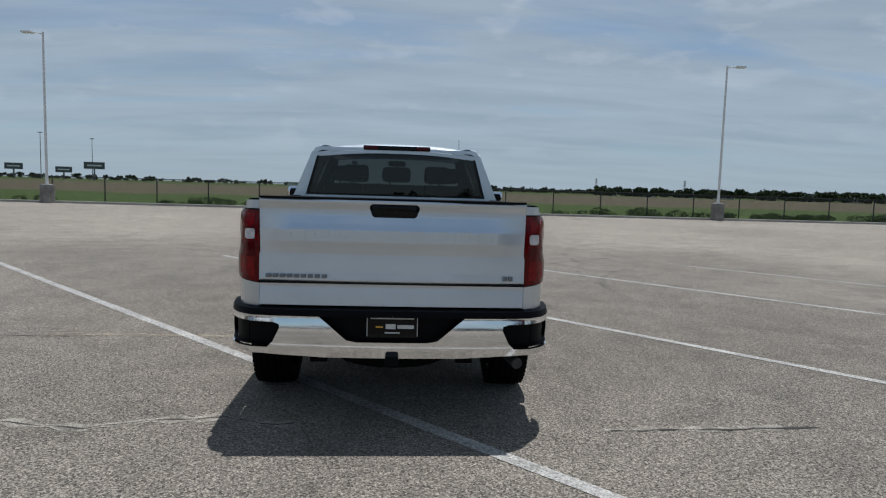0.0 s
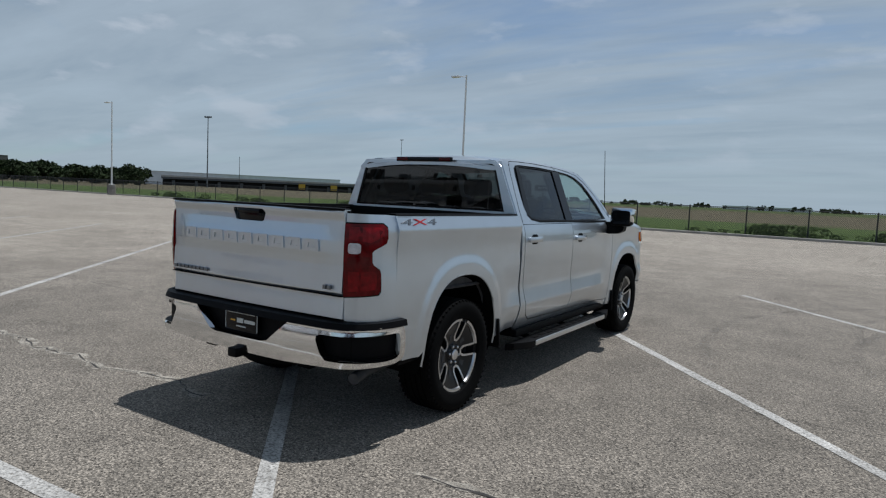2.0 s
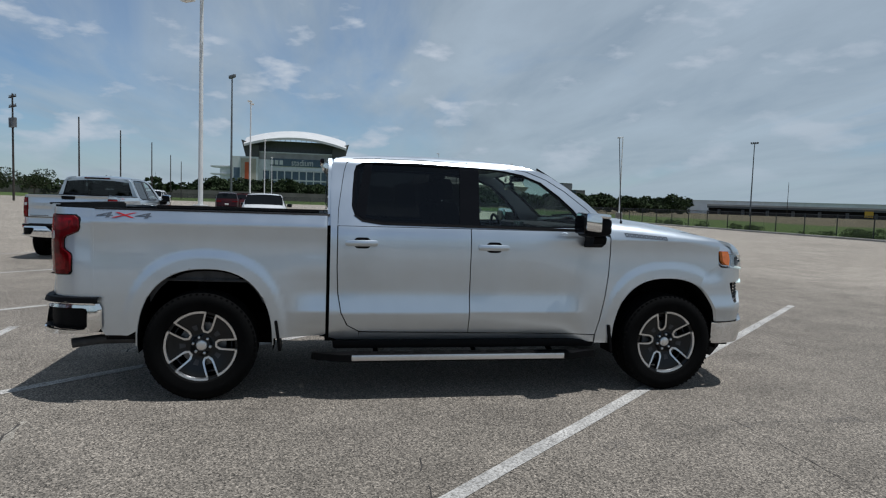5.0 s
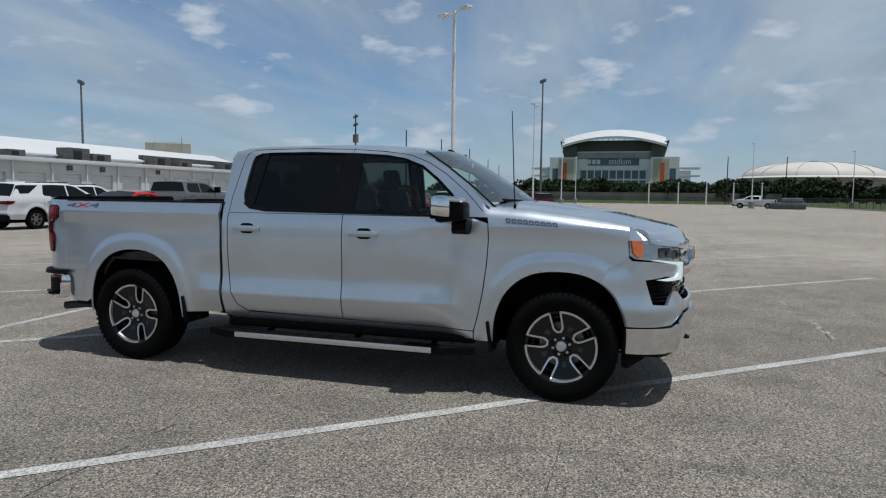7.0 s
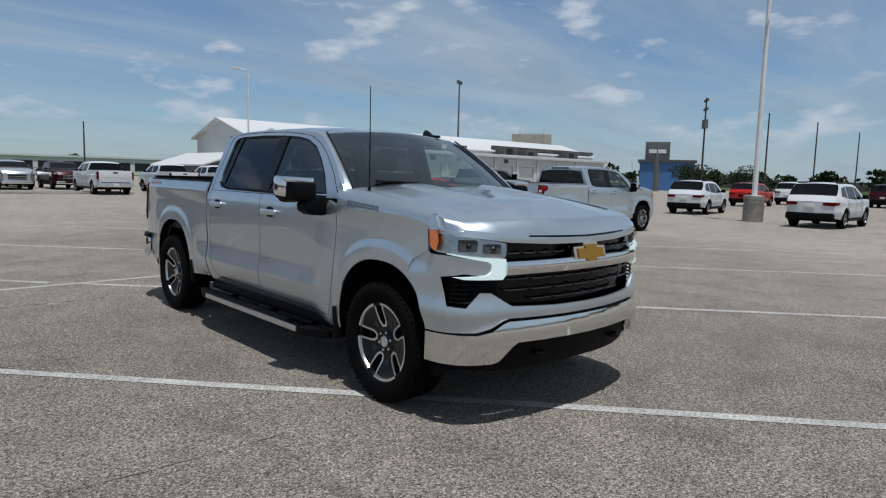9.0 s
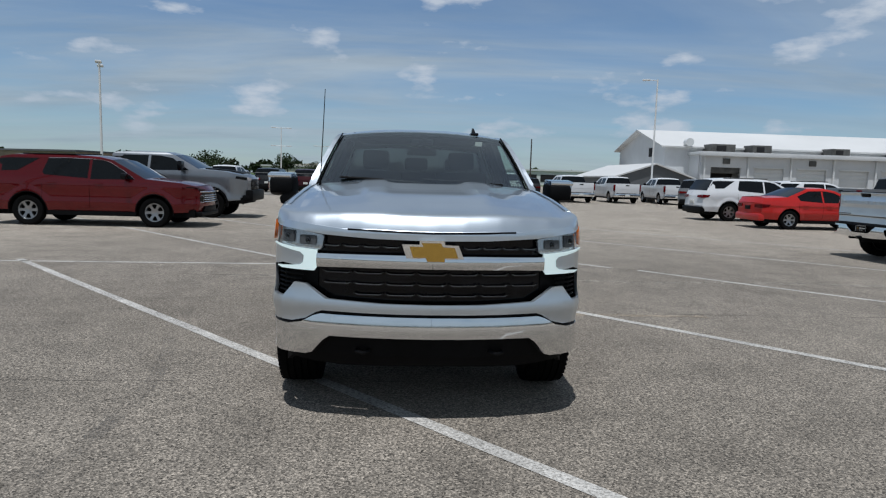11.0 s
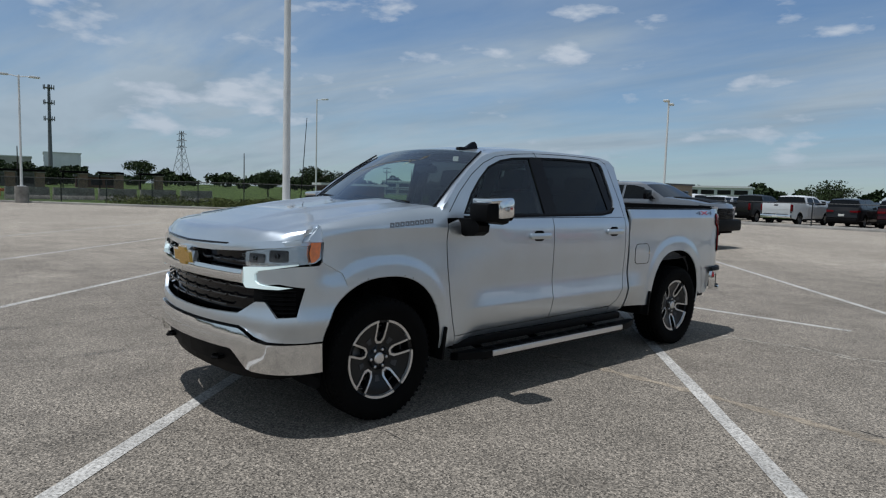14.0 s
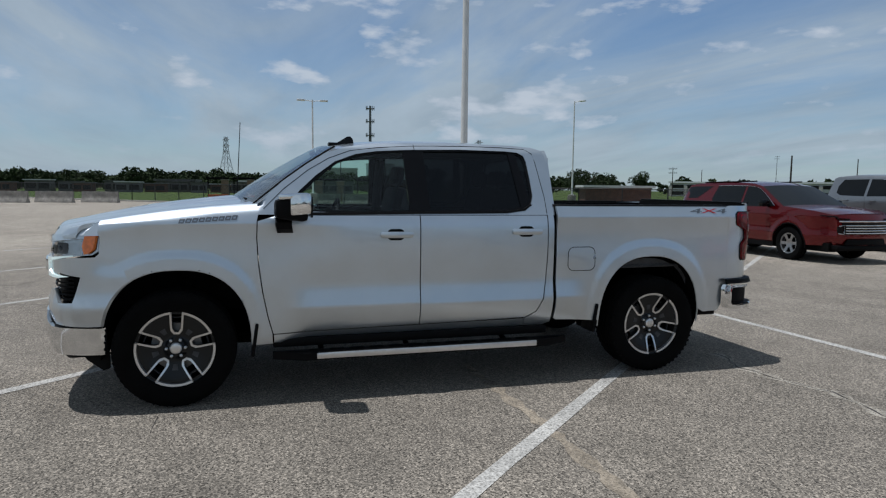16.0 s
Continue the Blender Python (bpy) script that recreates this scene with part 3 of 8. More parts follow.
def body_sides(s):
    # front wing
    fy, fz, fr, fq = FRONT_ARCH
    wheel_cut = arc(fy, fz, fr, fq, 176, 57, 26)
    gap = [(3.165, 1.40), (3.195, 1.28), (3.20, 1.157), (3.19, .98), (3.165, .78), (3.13, .60), (3.098, .48), (3.095, .405)]
    top = [(y, hood_line(y) - .004) for y in (4.19, 4.05, 3.9, 3.7, 3.5, 3.3)]
    o = [(y + .004, z) for y, z in gap] + [(3.235, .405)] + wheel_cut + [(4.06, .990), (4.195, 1.064), (4.187, 1.18), (4.20, 1.205)] + top
    side_plate("front_fender", o, s, du=.03, dv=.018)
    # front door
    o = [(y - .004, z) for y, z in gap[1:-1]] + [(3.09, .478), (2.026, .495), (2.026, 1.318), (2.6, 1.318), (3.06, 1.318)]
    door = side_plate("front_door", o, s)
    # rear door
    o = [(2.018, .495), (1.5, .503), (1.16, .51), (1.07, .56), (1.02, .66), (.995, .80), (.985, 1.0), (.985, 1.318), (1.5, 1.318), (2.018, 1.318)]
    rdoor = side_plate("rear_door", o, s)
    # cab corner behind the rear door, and sill
    o = [(1.155, .502), (1.062, .555), (1.012, .658), (.987, .80), (.977, 1.0), (.977, 1.3225), (.928, 1.3225), (.928, .46), (.98, .44), (1.155, .44)]
    side_plate("cab_corner", o, s)
    o = [(3.09, .47), (2.0, .487), (1.16, .497), (1.155, .44), (.98, .438), (.98, .43), (3.09, .412)]
    side_plate("rocker_panel", o, s, off=-.004)
    part("sill_skirt", box(min(s * .70, s * .945), max(s * .70, s * .945), .96, 3.10, .37, .435, .02), BLACK, truck, "black sill under the doors")
    # cab frame round the windows
    outer = [(3.20, 1.325), (3.19, 1.40), (3.02, 1.558), (2.84, 1.688), (2.70, 1.775), (2.55, 1.824), (2.38, 1.850), (2.08, 1.868), (1.65, 1.880), (1.2, 1.875), (1.03, 1.862),
             (.955, 1.838), (.935, 1.80), (.925, 1.6), (.925, 1.43), (.926, 1.322)]
    hole = [(3.015, 1.352), (2.895, 1.50), (2.775, 1.61), (2.635, 1.712), (2.48, 1.770), (2.32, 1.797), (2.08, 1.813), (1.65, 1.827), (1.27, 1.824), (1.17, 1.816), (1.118, 1.79), (1.102, 1.74), (1.09, 1.6),
            (1.085, 1.47), (1.105, 1.41), (1.17, 1.368), (1.30, 1.350), (1.9, 1.338), (2.5, 1.336)]
    side_plate("cab_frame", outer, s, holes=[hole], du=.07, dv=.04, depth=.03)
    # black window surround and pillars between the panes
    inner = [(2.975, 1.362), (2.875, 1.485), (2.755, 1.593), (2.62, 1.695), (2.47, 1.753), (2.32, 1.780), (2.08, 1.797), (1.65, 1.811), (1.28, 1.808), (1.185, 1.800), (1.138, 1.778), (1.122, 1.73), (1.11, 1.6),
             (1.105, 1.475), (1.124, 1.425), (1.185, 1.387), (1.31, 1.368), (1.9, 1.355), (2.5, 1.353)]
    bm = plate(hole, lambda y, z: (s * (side(y, z) - .012), y, z), .09, .06, [inner], .012, (-s, 0, 0))
    pillar = [(2.095, 1.345), (2.115, 1.805), (1.955, 1.815), (1.935, 1.345)]
    plate(pillar, lambda y, z: (s * (side(y, z) - .008), y, z), .09, .06, (), .02, (-s, 0, 0), bm=bm)
    plate([(1.19, 1.372), (1.25, 1.815), (1.19, 1.812), (1.11, 1.42)], lambda y, z: (s * (side(y, z) - .010), y, z), .09, .06, (), .02, (-s, 0, 0), bm=bm)
    part("window_surround", bm, GLOSS, truck, "gloss black window surround and pillars")
    pane = [(2.09, 1.352), (2.5, 1.348), (2.985, 1.354), (2.885, 1.49), (2.765, 1.60), (2.627, 1.703), (2.475, 1.761), (2.32, 1.788), (2.10, 1.804)]
    bm = plate(pane, lambda y, z: (s * (side(y, z) - .018), y, z), .2, .1, (), 0)
    g = part("window_pane", bm, GLASS_FRONT, door, "lightly tinted glass")
    g.visible_shadow = False
    pane = [(1.965, 1.352), (1.97, 1.806), (1.65, 1.817), (1.27, 1.814), (1.18, 1.806), (1.13, 1.783), (1.105, 1.6), (1.097, 1.47), (1.115, 1.42), (1.18, 1.378), (1.31, 1.36)]
    bm = plate(pane, lambda y, z: (s * (side(y, z) - .018), y, z), .2, .1, (), 0)
    g = part("window_pane", bm, GLASS_DARK, rdoor, "dark privacy glass")
    # black seal along the belt line
    bm = plate([(3.02, 1.322), (3.02, 1.34), (1.32, 1.352), (1.175, 1.371), (1.112, 1.408), (1.10, 1.40), (1.165, 1.356), (1.32, 1.335)], lambda y, z: (s * (side(y, z) + .003), y, z), .2, .1, (), .02, (-s, 0, 0))
    part("belt_moulding", bm, BLACK, truck)
    # dark shut line of the rear door round the top of the frame
    pts = [(.982, 1.33), (.985, 1.45), (1.005, 1.60), (1.025, 1.74), (1.045, 1.81), (1.10, 1.845), (1.3, 1.854), (1.65, 1.856), (2.02, 1.845), (2.3, 1.826), (2.52, 1.795), (2.68, 1.735), (2.835, 1.643), (3.01, 1.505), (3.15, 1.365)]
    part("door_seam", tube([(s * (side(y, z) - .0005), y, z) for y, z in pts], .0028, 5), DARK, truck)
    part("door_seam", tube([(s * (side(2.022, z) - .001), 2.022, z) for z in np.linspace(1.815, 1.855, 3)], .0028, 5), DARK, truck)
    # door handles
    for d, y0, z0 in ((door, 2.215, 1.180), (rdoor, 1.172, 1.196)):
        b = bmesh.new()
        # flat black patch paints the shade in the cup behind the handle
        plate(rounded(y0 - .070, y0 + .062, z0 - .044, z0 + .040, .036), lambda y, z: (s * (side(y, z) + .0015), y, z), .05, .05, (), .004, (-s, 0, 0), bm=b)
        cup = part("handle_cup_shade", b, BLACK, d)
        b = plate(rounded(y0 - .135, y0 + .115, z0 - .025, z0 + .021, .021), lambda y, z: (s * (side(y, z) + .024 + .018 * (1 - ((y - y0 + .01) / .125) ** 2) - 14 * (z - z0) ** 2), y, z), .03, .012, (), .022, (-s, 0, 0))
        part("handle", b, SILVER, d, "silver pull handle")
    # bed side
    ry, rz, rr, rq = REAR_ARCH
    o = [(.902, 1.392), (.902, .49), (.88, .475), (.515, .462)] + arc(ry, rz, rr, rq, 5, 172, 30) + [(-.50, .49), (-.655, .49), (-.70, .56), (-.745, .70), (-.745, 1.393), (0, 1.393)]
    side_plate("bed_side", o, s, du=.03, dv=.018)
    # added dark filler: the shade of the cab-to-bed gap as a solid
    part("cab_gap_filler", box(min(s * .78, s * .908), max(s * .78, s * .908), .86, .97, .46, 1.36), DARK, truck)
    # rear corner of the bed, wrapped round to the tailgate, with the lamp let in
    E = tail_u(.802)
    corner = [(-.008, .70), (.03, .69), (E, .775), (E, 1.405), (.06, 1.40), (-.008, 1.395)]
    part("bed_corner", plate(corner, tail_map(s, lambda u, z: .0008), .04, .06, (), .02, (-s * .6, .6, 0)), SILVER, truck)
    lamp = [(.098, 1.325), (.095, 1.262), (.108, 1.232), (.195, 1.192), (.208, 1.175), (.208, 1.12), (.198, 1.105), (.158, 1.078), (.15, 1.055), (.15, .955), (.165, .932), (E + .004, .918), (E + .004, 1.346), (.125, 1.346)]
    rim = [(u - .010 * (u < E), z + (.008 if z > 1.3 else -.008 if z < .96 else 0)) for u, z in lamp]
    part("lamp_gasket", plate(rim, tail_map(s, lambda u, z: .006), .03, .04, (), .03, (-s * .6, .6, 0)), GLOSS, truck)
    swell = lambda u, z: .012 + .01 * math.sin(math.pi * min(1, max(0, (z - .92) / .43)))
    tl = part("taillight", plate(lamp, tail_map(s, swell), .03, .04, (), .03, (-s * .6, .6, 0)), RED, truck, "red wraparound tail lamp with clear reverse lens")
    lens = rounded(E - .085, E - .016, 1.172, 1.234, .016, 3)
    part("reverse_lens", plate(lens, tail_map(s, lambda u, z: swell(u, z) + .003), .04, .04, (), .006, (-s * .6, .6, 0)), CLEAR, tl, "clear lens")
    mid = [(.212, 1.105), (E - .015, 1.085), (E - .015, 1.15), (.222, 1.155)]
    part("lamp_bar", plate(mid, tail_map(s, lambda u, z: swell(u, z) + .002), .04, .04, (), .006, (-s * .6, .6, 0)), REDDARK, tl)
    for core in ([(.128, 1.312), (.126, 1.275), (.215, 1.238), (E - .02, 1.255), (E - .02, 1.328), (.15, 1.328)], [(.178, 1.055), (.178, .962), (E - .02, .948), (E - .02, 1.068), (.20, 1.068)]):
        part("lamp_core", plate(core, tail_map(s, lambda u, z: swell(u, z) + .0015), .04, .04, (), .006, (-s * .6, .6, 0)), RED_CORE, tl)
    # rail cap
    a = [(s * (side(y, 1.392) + .002), y, 1.388) for y in np.linspace(.92, -.73, 14)]
    b = [(s * (side(y, 1.392) - .012), y, 1.407) for y in np.linspace(.92, -.73, 14)]
    c = [(s * (side(y, 1.392) - .075), y, 1.407) for y in np.linspace(.92, -.73, 14)]
    d = [(s * (side(y, 1.392) - .085), y, 1.37) for y in np.linspace(.92, -.73, 14)]
    bm = strip(a, b); strip(b, c, bm); strip(c, d, bm)
    bmesh.ops.remove_doubles(bm, verts=bm.verts, dist=1e-4)
    part("bed_rail_cap", bm, BLACK, truck)
    # wheel wells
    for (yc, zc, ryy, rzz), dark in ((FRONT_ARCH, DARK), (REAR_ARCH, DARK)):
        bm = bmesh.new()
        ring = arc(yc, zc, ryy - .004, rzz - .004, 184, -4, 26)
        strip([(s * (skin(y, z) - .010), y, z) for y, z in ring], [(s * .60, y, z) for y, z in ring], bm)
        strip([(s * .60, y, z) for y, z in ring], [(s * .60, yc, zc - .05)] * len(ring), bm)
        part("wheel_well", bm, dark, truck)
        lip = arc(yc, zc, ryy - .002, rzz - .002, 180, 0, 30)
        part("arch_lip", tube([(s * (skin(y, z) - .006), y, z) for y, z in lip], .007, 6), SILVER, truck)
    # grey liner that shows above the rear tyre
    ring = arc(ry, rz, rr - .03, rq - .03, 150, 30, 14)
    bm = strip([(s * .90, y, z) for y, z in ring], [(s * .90, y, .90) for y, z in ring])
    part("liner_panel", bm, LINER, truck)
    part("liner_rail", tube([(s * .905, -.37, .895), (s * .905, .43, .885)], .012, 6), LINER, truck)
    # mud flaps
    for y0, z1 in ((.535, .60), (3.205, .56)):
        b = bmesh.new()
        add_box(b, .80, 1.0, -.012, .012, -.235, 0, .01)
        bmesh.ops.transform(b, matrix=Matrix.Diagonal((s, 1, 1, 1)), verts=b.verts)
        f = part("mud_flap", b, BLACK, truck)
        f.matrix_basis = pose(0, y0, z1, 8, 0, 0)
    # running board
    b = bmesh.new()
    outline = [(3.10, .965), (3.09, 1.0), (2.88, 1.06), (1.02, 1.06), (.82, 1.0), (.80, .93), (3.10, .93)]
    plate(outline, lambda y, x: (s * x, y, .345 + .012 * (1 - abs(x - 1.0) / .08)), .3, .04, (), .055, (0, 0, -1), bm=b)
    board = part("running_board", b, BLACK, truck, "black running board with bright edge strip")
    b = bmesh.new()
    add_box(b, 1.052, 1.070, 1.10, 2.80, .303, .347, .008)
    bmesh.ops.transform(b, matrix=Matrix.Diagonal((s, 1, 1, 1)), verts=b.verts)
    part("edge_strip", b, SATIN, board, "bright metal strip")
    b = bmesh.new()
    for k in range(12):
        yy = 1.15 + k * .145
        add_box(b, .985, 1.025, yy, yy + .10, .350, .3585, .003)
    bmesh.ops.transform(b, matrix=Matrix.Diagonal((s, 1, 1, 1)), verts=b.verts)
    part("step_tread", b, RUBBER, board)
    for yy in (1.3, 2.1, 2.75):
        part("bracket", tube([(s * .72, yy, .36), (s * .97, yy, .305)], .02, 6), DARK, board)
    # mirror: black head and foot, chrome over the top and outer end
    b = bmesh.new()
    add_box(b, 1.03, 1.258, 2.865, 3.085, 1.288, 1.452, .04)
    for v in b.verts:
        k = smoothstep(2.93, 3.09, v.co.y)
        v.co.z = 1.380 + (v.co.z - 1.380) * (1 - .22 * k)
        v.co.x = 1.14 + (v.co.x - 1.14) * (1 - .20 * k)
    bmesh.ops.transform(b, matrix=Matrix.Diagonal((s, 1, 1, 1)), verts=b.verts)
    mir = part("wing_mirror", b, BLACK, truck, "black wing mirror with chrome cap")
    b = bmesh.new()
    add_box(b, 1.045, 1.278, 2.845, 2.99, 1.335, 1.482, .032)
    add_box(b, 1.05, 1.268, 2.86, 3.06, 1.446, 1.482, .014)
    for v in b.verts:
        k = smoothstep(2.90, 2.99, v.co.y)
        v.co.x = 1.15 + (v.co.x - 1.15) * (1 - .12 * k)
        v.co.z -= .012 * k
    bmesh.ops.transform(b, matrix=Matrix.Diagonal((s, 1, 1, 1)), verts=b.verts)
    part("mirror_cap", b, CHROME, mir, "chrome cap")
    b = plate(rounded(1.065, 1.255, 1.315, 1.455, .03), lambda x, z: (s * x, 2.838, z), .1, .1, (), .012, (0, 1, 0))
    part("mirror_glass", b, GLOSS, mir, "mirror glass")
    b = bmesh.new()
    foot = [(.925, 1.32), (1.06, 1.325), (1.12, 1.31), (1.155, 1.28), (1.145, 1.235), (1.09, 1.205), (1.0, 1.198), (.955, 1.21)]
    plate(foot, lambda x, z: (s * x, 3.075 - .25 * max(0, 1.25 - z), z), .06, .06, (), .105, (0, -1, 0), bm=b)
    part("mirror_arm", b, BLACK, mir)


both(body_sides)


def hood_z(x, y):
    a = abs(x)
    z = hood_line(y) + .035 * (1 - smoothstep(.30, .86, a)) - .012 * smoothstep(.74, .86, a)
    # raised centre, its edge fading towards the nose
    ridge = smoothstep(.53 - .12 * smoothstep(3.5, 4.4, y), .46 - .12 * smoothstep(3.5, 4.4, y), a)
    z += .014 * ridge * smoothstep(4.45, 4.0, y)
    z -= .020 * smoothstep(.32, .25, a) * smoothstep(4.15, 3.75, y)
    lip = min(1, max(0, 1 - (nose_y(x) - y) / .085))
    return z - (.080 - .030 * smoothstep(.5, .9, a)) * lip ** 2.2


def nose_y(x):
    return float(np.interp(-abs(x), [-p[0] for p in NOSE], [p[1] for p in NOSE])) - .02


def cab_top():
    def hood(u, v):
        """u across from -1 to 1, v from the nose (0) to the windscreen (1)."""
        w = max(0.0, v) ** 1.7 if v > 0 else v
        f = nose_y(.945 * u)
        y = f + (3.40 - .22 * u * u - f) * w
        x = u * float(np.interp(y, [3.19, 3.8, 3.95, 4.10, 4.18, 4.25, 4.33], [.852, .852, .860, .876, .894, .926, .945]))
        return (x, y, hood_z(x, y))
    part("hood", plate([(-1, 0), (1, 0), (1, 1), (-1, 1)], hood, .045, .025, (), .03, (0, 0, -1)), SILVER, truck, "silver hood with raised centre", angle=.9)

    # ledge of the wing under the hood's edge
    for s in (-1, 1):
        edge = [hood(s, v) for v in np.linspace(1, 0, 41)]
        inner = [(x - s * .02, y, z - .012) for x, y, z in edge if y > 3.22]
        tip = nose_map(s, lambda u, z: -.006 - .42 * max(0, z - 1.18))
        outer = []
        for x, y, z in inner:
            if y < 4.195:
                outer.append((s * (side(y, hood_line(y) - .006) - .002), y, hood_line(y) - .006))
            else:
                outer.append(tip(y - 4.20, float(np.interp(y - 4.20, [0, .04, .075, .085], [1.276, 1.240, 1.210, 1.188]))))
        part("fender_ledge", strip(inner, outer), SILVER, truck, angle=.9)

    def roof_z(x, y):
        return float(np.interp(y, [.90, 1.0, 1.3, 1.7, 2.1, 2.4, 2.58, 2.66], [1.845, 1.882, 1.911, 1.922, 1.916, 1.897, 1.873, 1.860])) - .048 * (abs(x) / .67) ** 2.6

    def edge_x(y):
        return side(y, float(np.interp(y, [.9, 1.03, 1.65, 2.38, 2.55, 2.70], [1.836, 1.862, 1.880, 1.850, 1.824, 1.785]))) - .001

    ys = [.90, 1.0, 1.2, 1.5, 1.8, 2.1, 2.3, 2.47, 2.60]
    o = [(-edge_x(y), y) for y in ys] + [(x, 2.685 - .08 * (x / .7) ** 2) for x in np.linspace(-.67, .67, 9)] + [(edge_x(y), y) for y in ys[::-1]]
    part("roof", plate(o, lambda x, y: (x, y, roof_z(x, y)), .08, .08, (), .03, (0, 0, -1)), SILVER, truck, angle=.9)
    # windscreen
    def ws(xf, t):
        hw = .835 * (1 - t) + .690 * t
        y = (3.44 - .24 * xf * xf) * (1 - t) + (2.70 - .085 * xf * xf) * t
        z = 1.398 * (1 - t) + (1.857 - .038 * xf * xf) * t + .022 * math.sin(math.pi * t)
        return (xf * hw, y, z)
    g = part("windscreen", plate([(-1, 0), (1, 0), (1, 1), (-1, 1)], ws, .12, .1, (), 0), GLASS_CLEAR, truck, "clear windscreen glass", angle=2)
    g.visible_shadow = False
    band = bmesh.new()
    plate([(-1, .93), (1, .93), (1, 1.0), (-1, 1.0)], lambda u, t: Vector(ws(u, t)) + Vector((0, -.004, -.004)), .1, .1, (), 0, bm=band)
    plate([(-1, 0), (1, 0), (1, .05), (-1, .05)], lambda u, t: Vector(ws(u, t)) + Vector((0, -.004, -.004)), .1, .1, (), 0, bm=band)
    for s in (-1, 1):
        plate([(s, 0), (s * .955, 0), (s * .955, 1), (s, 1)], lambda u, t: Vector(ws(u, t)) + Vector((0, -.004, -.004)), .1, .1, (), 0, bm=band)
    part("windscreen_border", band, GLOSS, truck)
    # pillars beside the windscreen
    for s in (-1, 1):
        line = [(3.20, 1.345), (3.19, 1.40), (3.02, 1.558), (2.84, 1.688), (2.70, 1.775), (2.60, 1.812)]
        a = [(s * (side(y, z) - .001) if y < 3.15 else s * .905, y, z) for y, z in line]
        b = [ws(s, t) for t in (-.08, 0.02, .36, .66, .88, 1.0)]
        b = [(x, y + .004, z + .004) for x, y, z in b]
        part("windscreen_pillar", strip(a, b), SILVER, truck, angle=1.2)
        part("pillar_seal", tube([(x * 1.003, y + .006, z + .006) for x, y, z in b], .007, 5), BLACK, truck)
    # cowl and wipers
    bm = plate([(-.80, 3.30), (.80, 3.30), (.84, 3.20), (.80, 3.22), (.5, 3.35), (0, 3.45), (-.5, 3.35), (-.80, 3.22), (-.84, 3.20)][:4] + [(0.6, 3.36), (0, 3.43), (-.6, 3.36), (-.82, 3.22)],
               lambda x, y: (x, y, 1.385), .2, .1, (), .05)
    part("cowl", bm, BLACK, truck)
    for x0, x1 in ((-.62, .02), (.02, .66)):
        part("wiper", tube([(x0, 3.36 - .15 * abs(x0), 1.425), ((x0 + x1) / 2, 3.355 - .03, 1.445), (x1, 3.31 - .1 * abs(x1), 1.455)], .010, 6), BLACK, truck)
    # rear window and its frame
    def rw(x, z):
        return (x, .905 - .02 * (1 - (x / .9) ** 2) + .015 * (z - 1.4), z)
    hole = [(-.80, 1.418), (.80, 1.418), (.695, 1.795), (.66, 1.812), (-.66, 1.812), (-.695, 1.795)]
    outer = [(-.925, 1.32), (.925, 1.32), (.898, 1.42), (.748, 1.79), (.69, 1.842), (-.69, 1.842), (-.748, 1.79), (-.898, 1.42)]
    part("cab_back", plate(outer, rw, .15, .1, [hole], .03, (0, 1, 0)), SILVER, truck)
    g = part("rear_window", plate(hole, lambda x, z: (x, rw(x, z)[1] + .012, z), .3, .2, (), 0), GLASS_DARK, truck, "dark privacy glass rear window")
    b = plate([(-.80, 1.418), (.80, 1.418), (.695, 1.795), (.66, 1.812), (-.66, 1.812), (-.695, 1.795)], lambda x, z: (x, rw(x, z)[1] + .006, z), .3, .2,
              [[(-.775, 1.435), (.775, 1.435), (.675, 1.785), (-.675, 1.785)]], .008, (0, 1, 0))
    part("rear_window_border", b, GLOSS, truck)
    # roof lip and brake lamp
    b = bmesh.new()
    lip = [(x, .915 - .055 * (1 - (abs(x) / .72) ** 3)) for x in np.linspace(-.70, .70, 13)]
    plate([(-.70, .98)] + lip + [(.70, .98)], lambda x, y: (x, y, roof_z(x, y) - .03 * smoothstep(.98, .86, y) + .008), .1, .05, (), .028, (0, 0, -1), bm=b)
    part("roof_lip", b, SILVER, truck, angle=.9)
    lamp = part("brake_lamp", box(-.295, .295, .845, .875, 1.822, 1.862, .008), GLOSS, truck, "high brake lamp bar with red ends")
    for x0, x1 in ((-.285, -.17), (.17, .285)):
        part("brake_lens", box(x0, x1, .841, .85, 1.830, 1.855, .003), REDDARK, lamp)
    # aerials
    b = bmesh.new()
    plate([(2.63, 0), (2.45, 0), (2.455, .035), (2.475, .058), (2.50, .058), (2.56, .028)], lambda y, z: (-.46 + .012, y, roof_z(-.46, y) + z - .004), .1, .1, (), .024, (-1, 0, 0), bm=b)
    for v in b.verts:
        v.co.x = -.46 + (v.co.x + .46) * (1.4 - min(1, max(0, (v.co.z - 1.875) / .06)) * 1.1)
    add_box(b, -.495, -.425, 2.44, 2.65, roof_z(-.46, 2.55) - .012, roof_z(-.46, 2.55) + .012, .01)
    part("roof_antenna", b, GLOSS, truck, "black shark fin antenna")
    b = tube([(.80, 3.36, 1.39), (.785, 3.34, 1.75), (.772, 3.32, 2.115)], [.0045, .004, .003], 6)
    add_tube(b, [(.80, 3.36, 1.375), (.80, 3.36, 1.42)], [.014, .008], 8)
    part("whip_antenna", b, BLACK, truck, "thin black whip antenna")


cab_top()


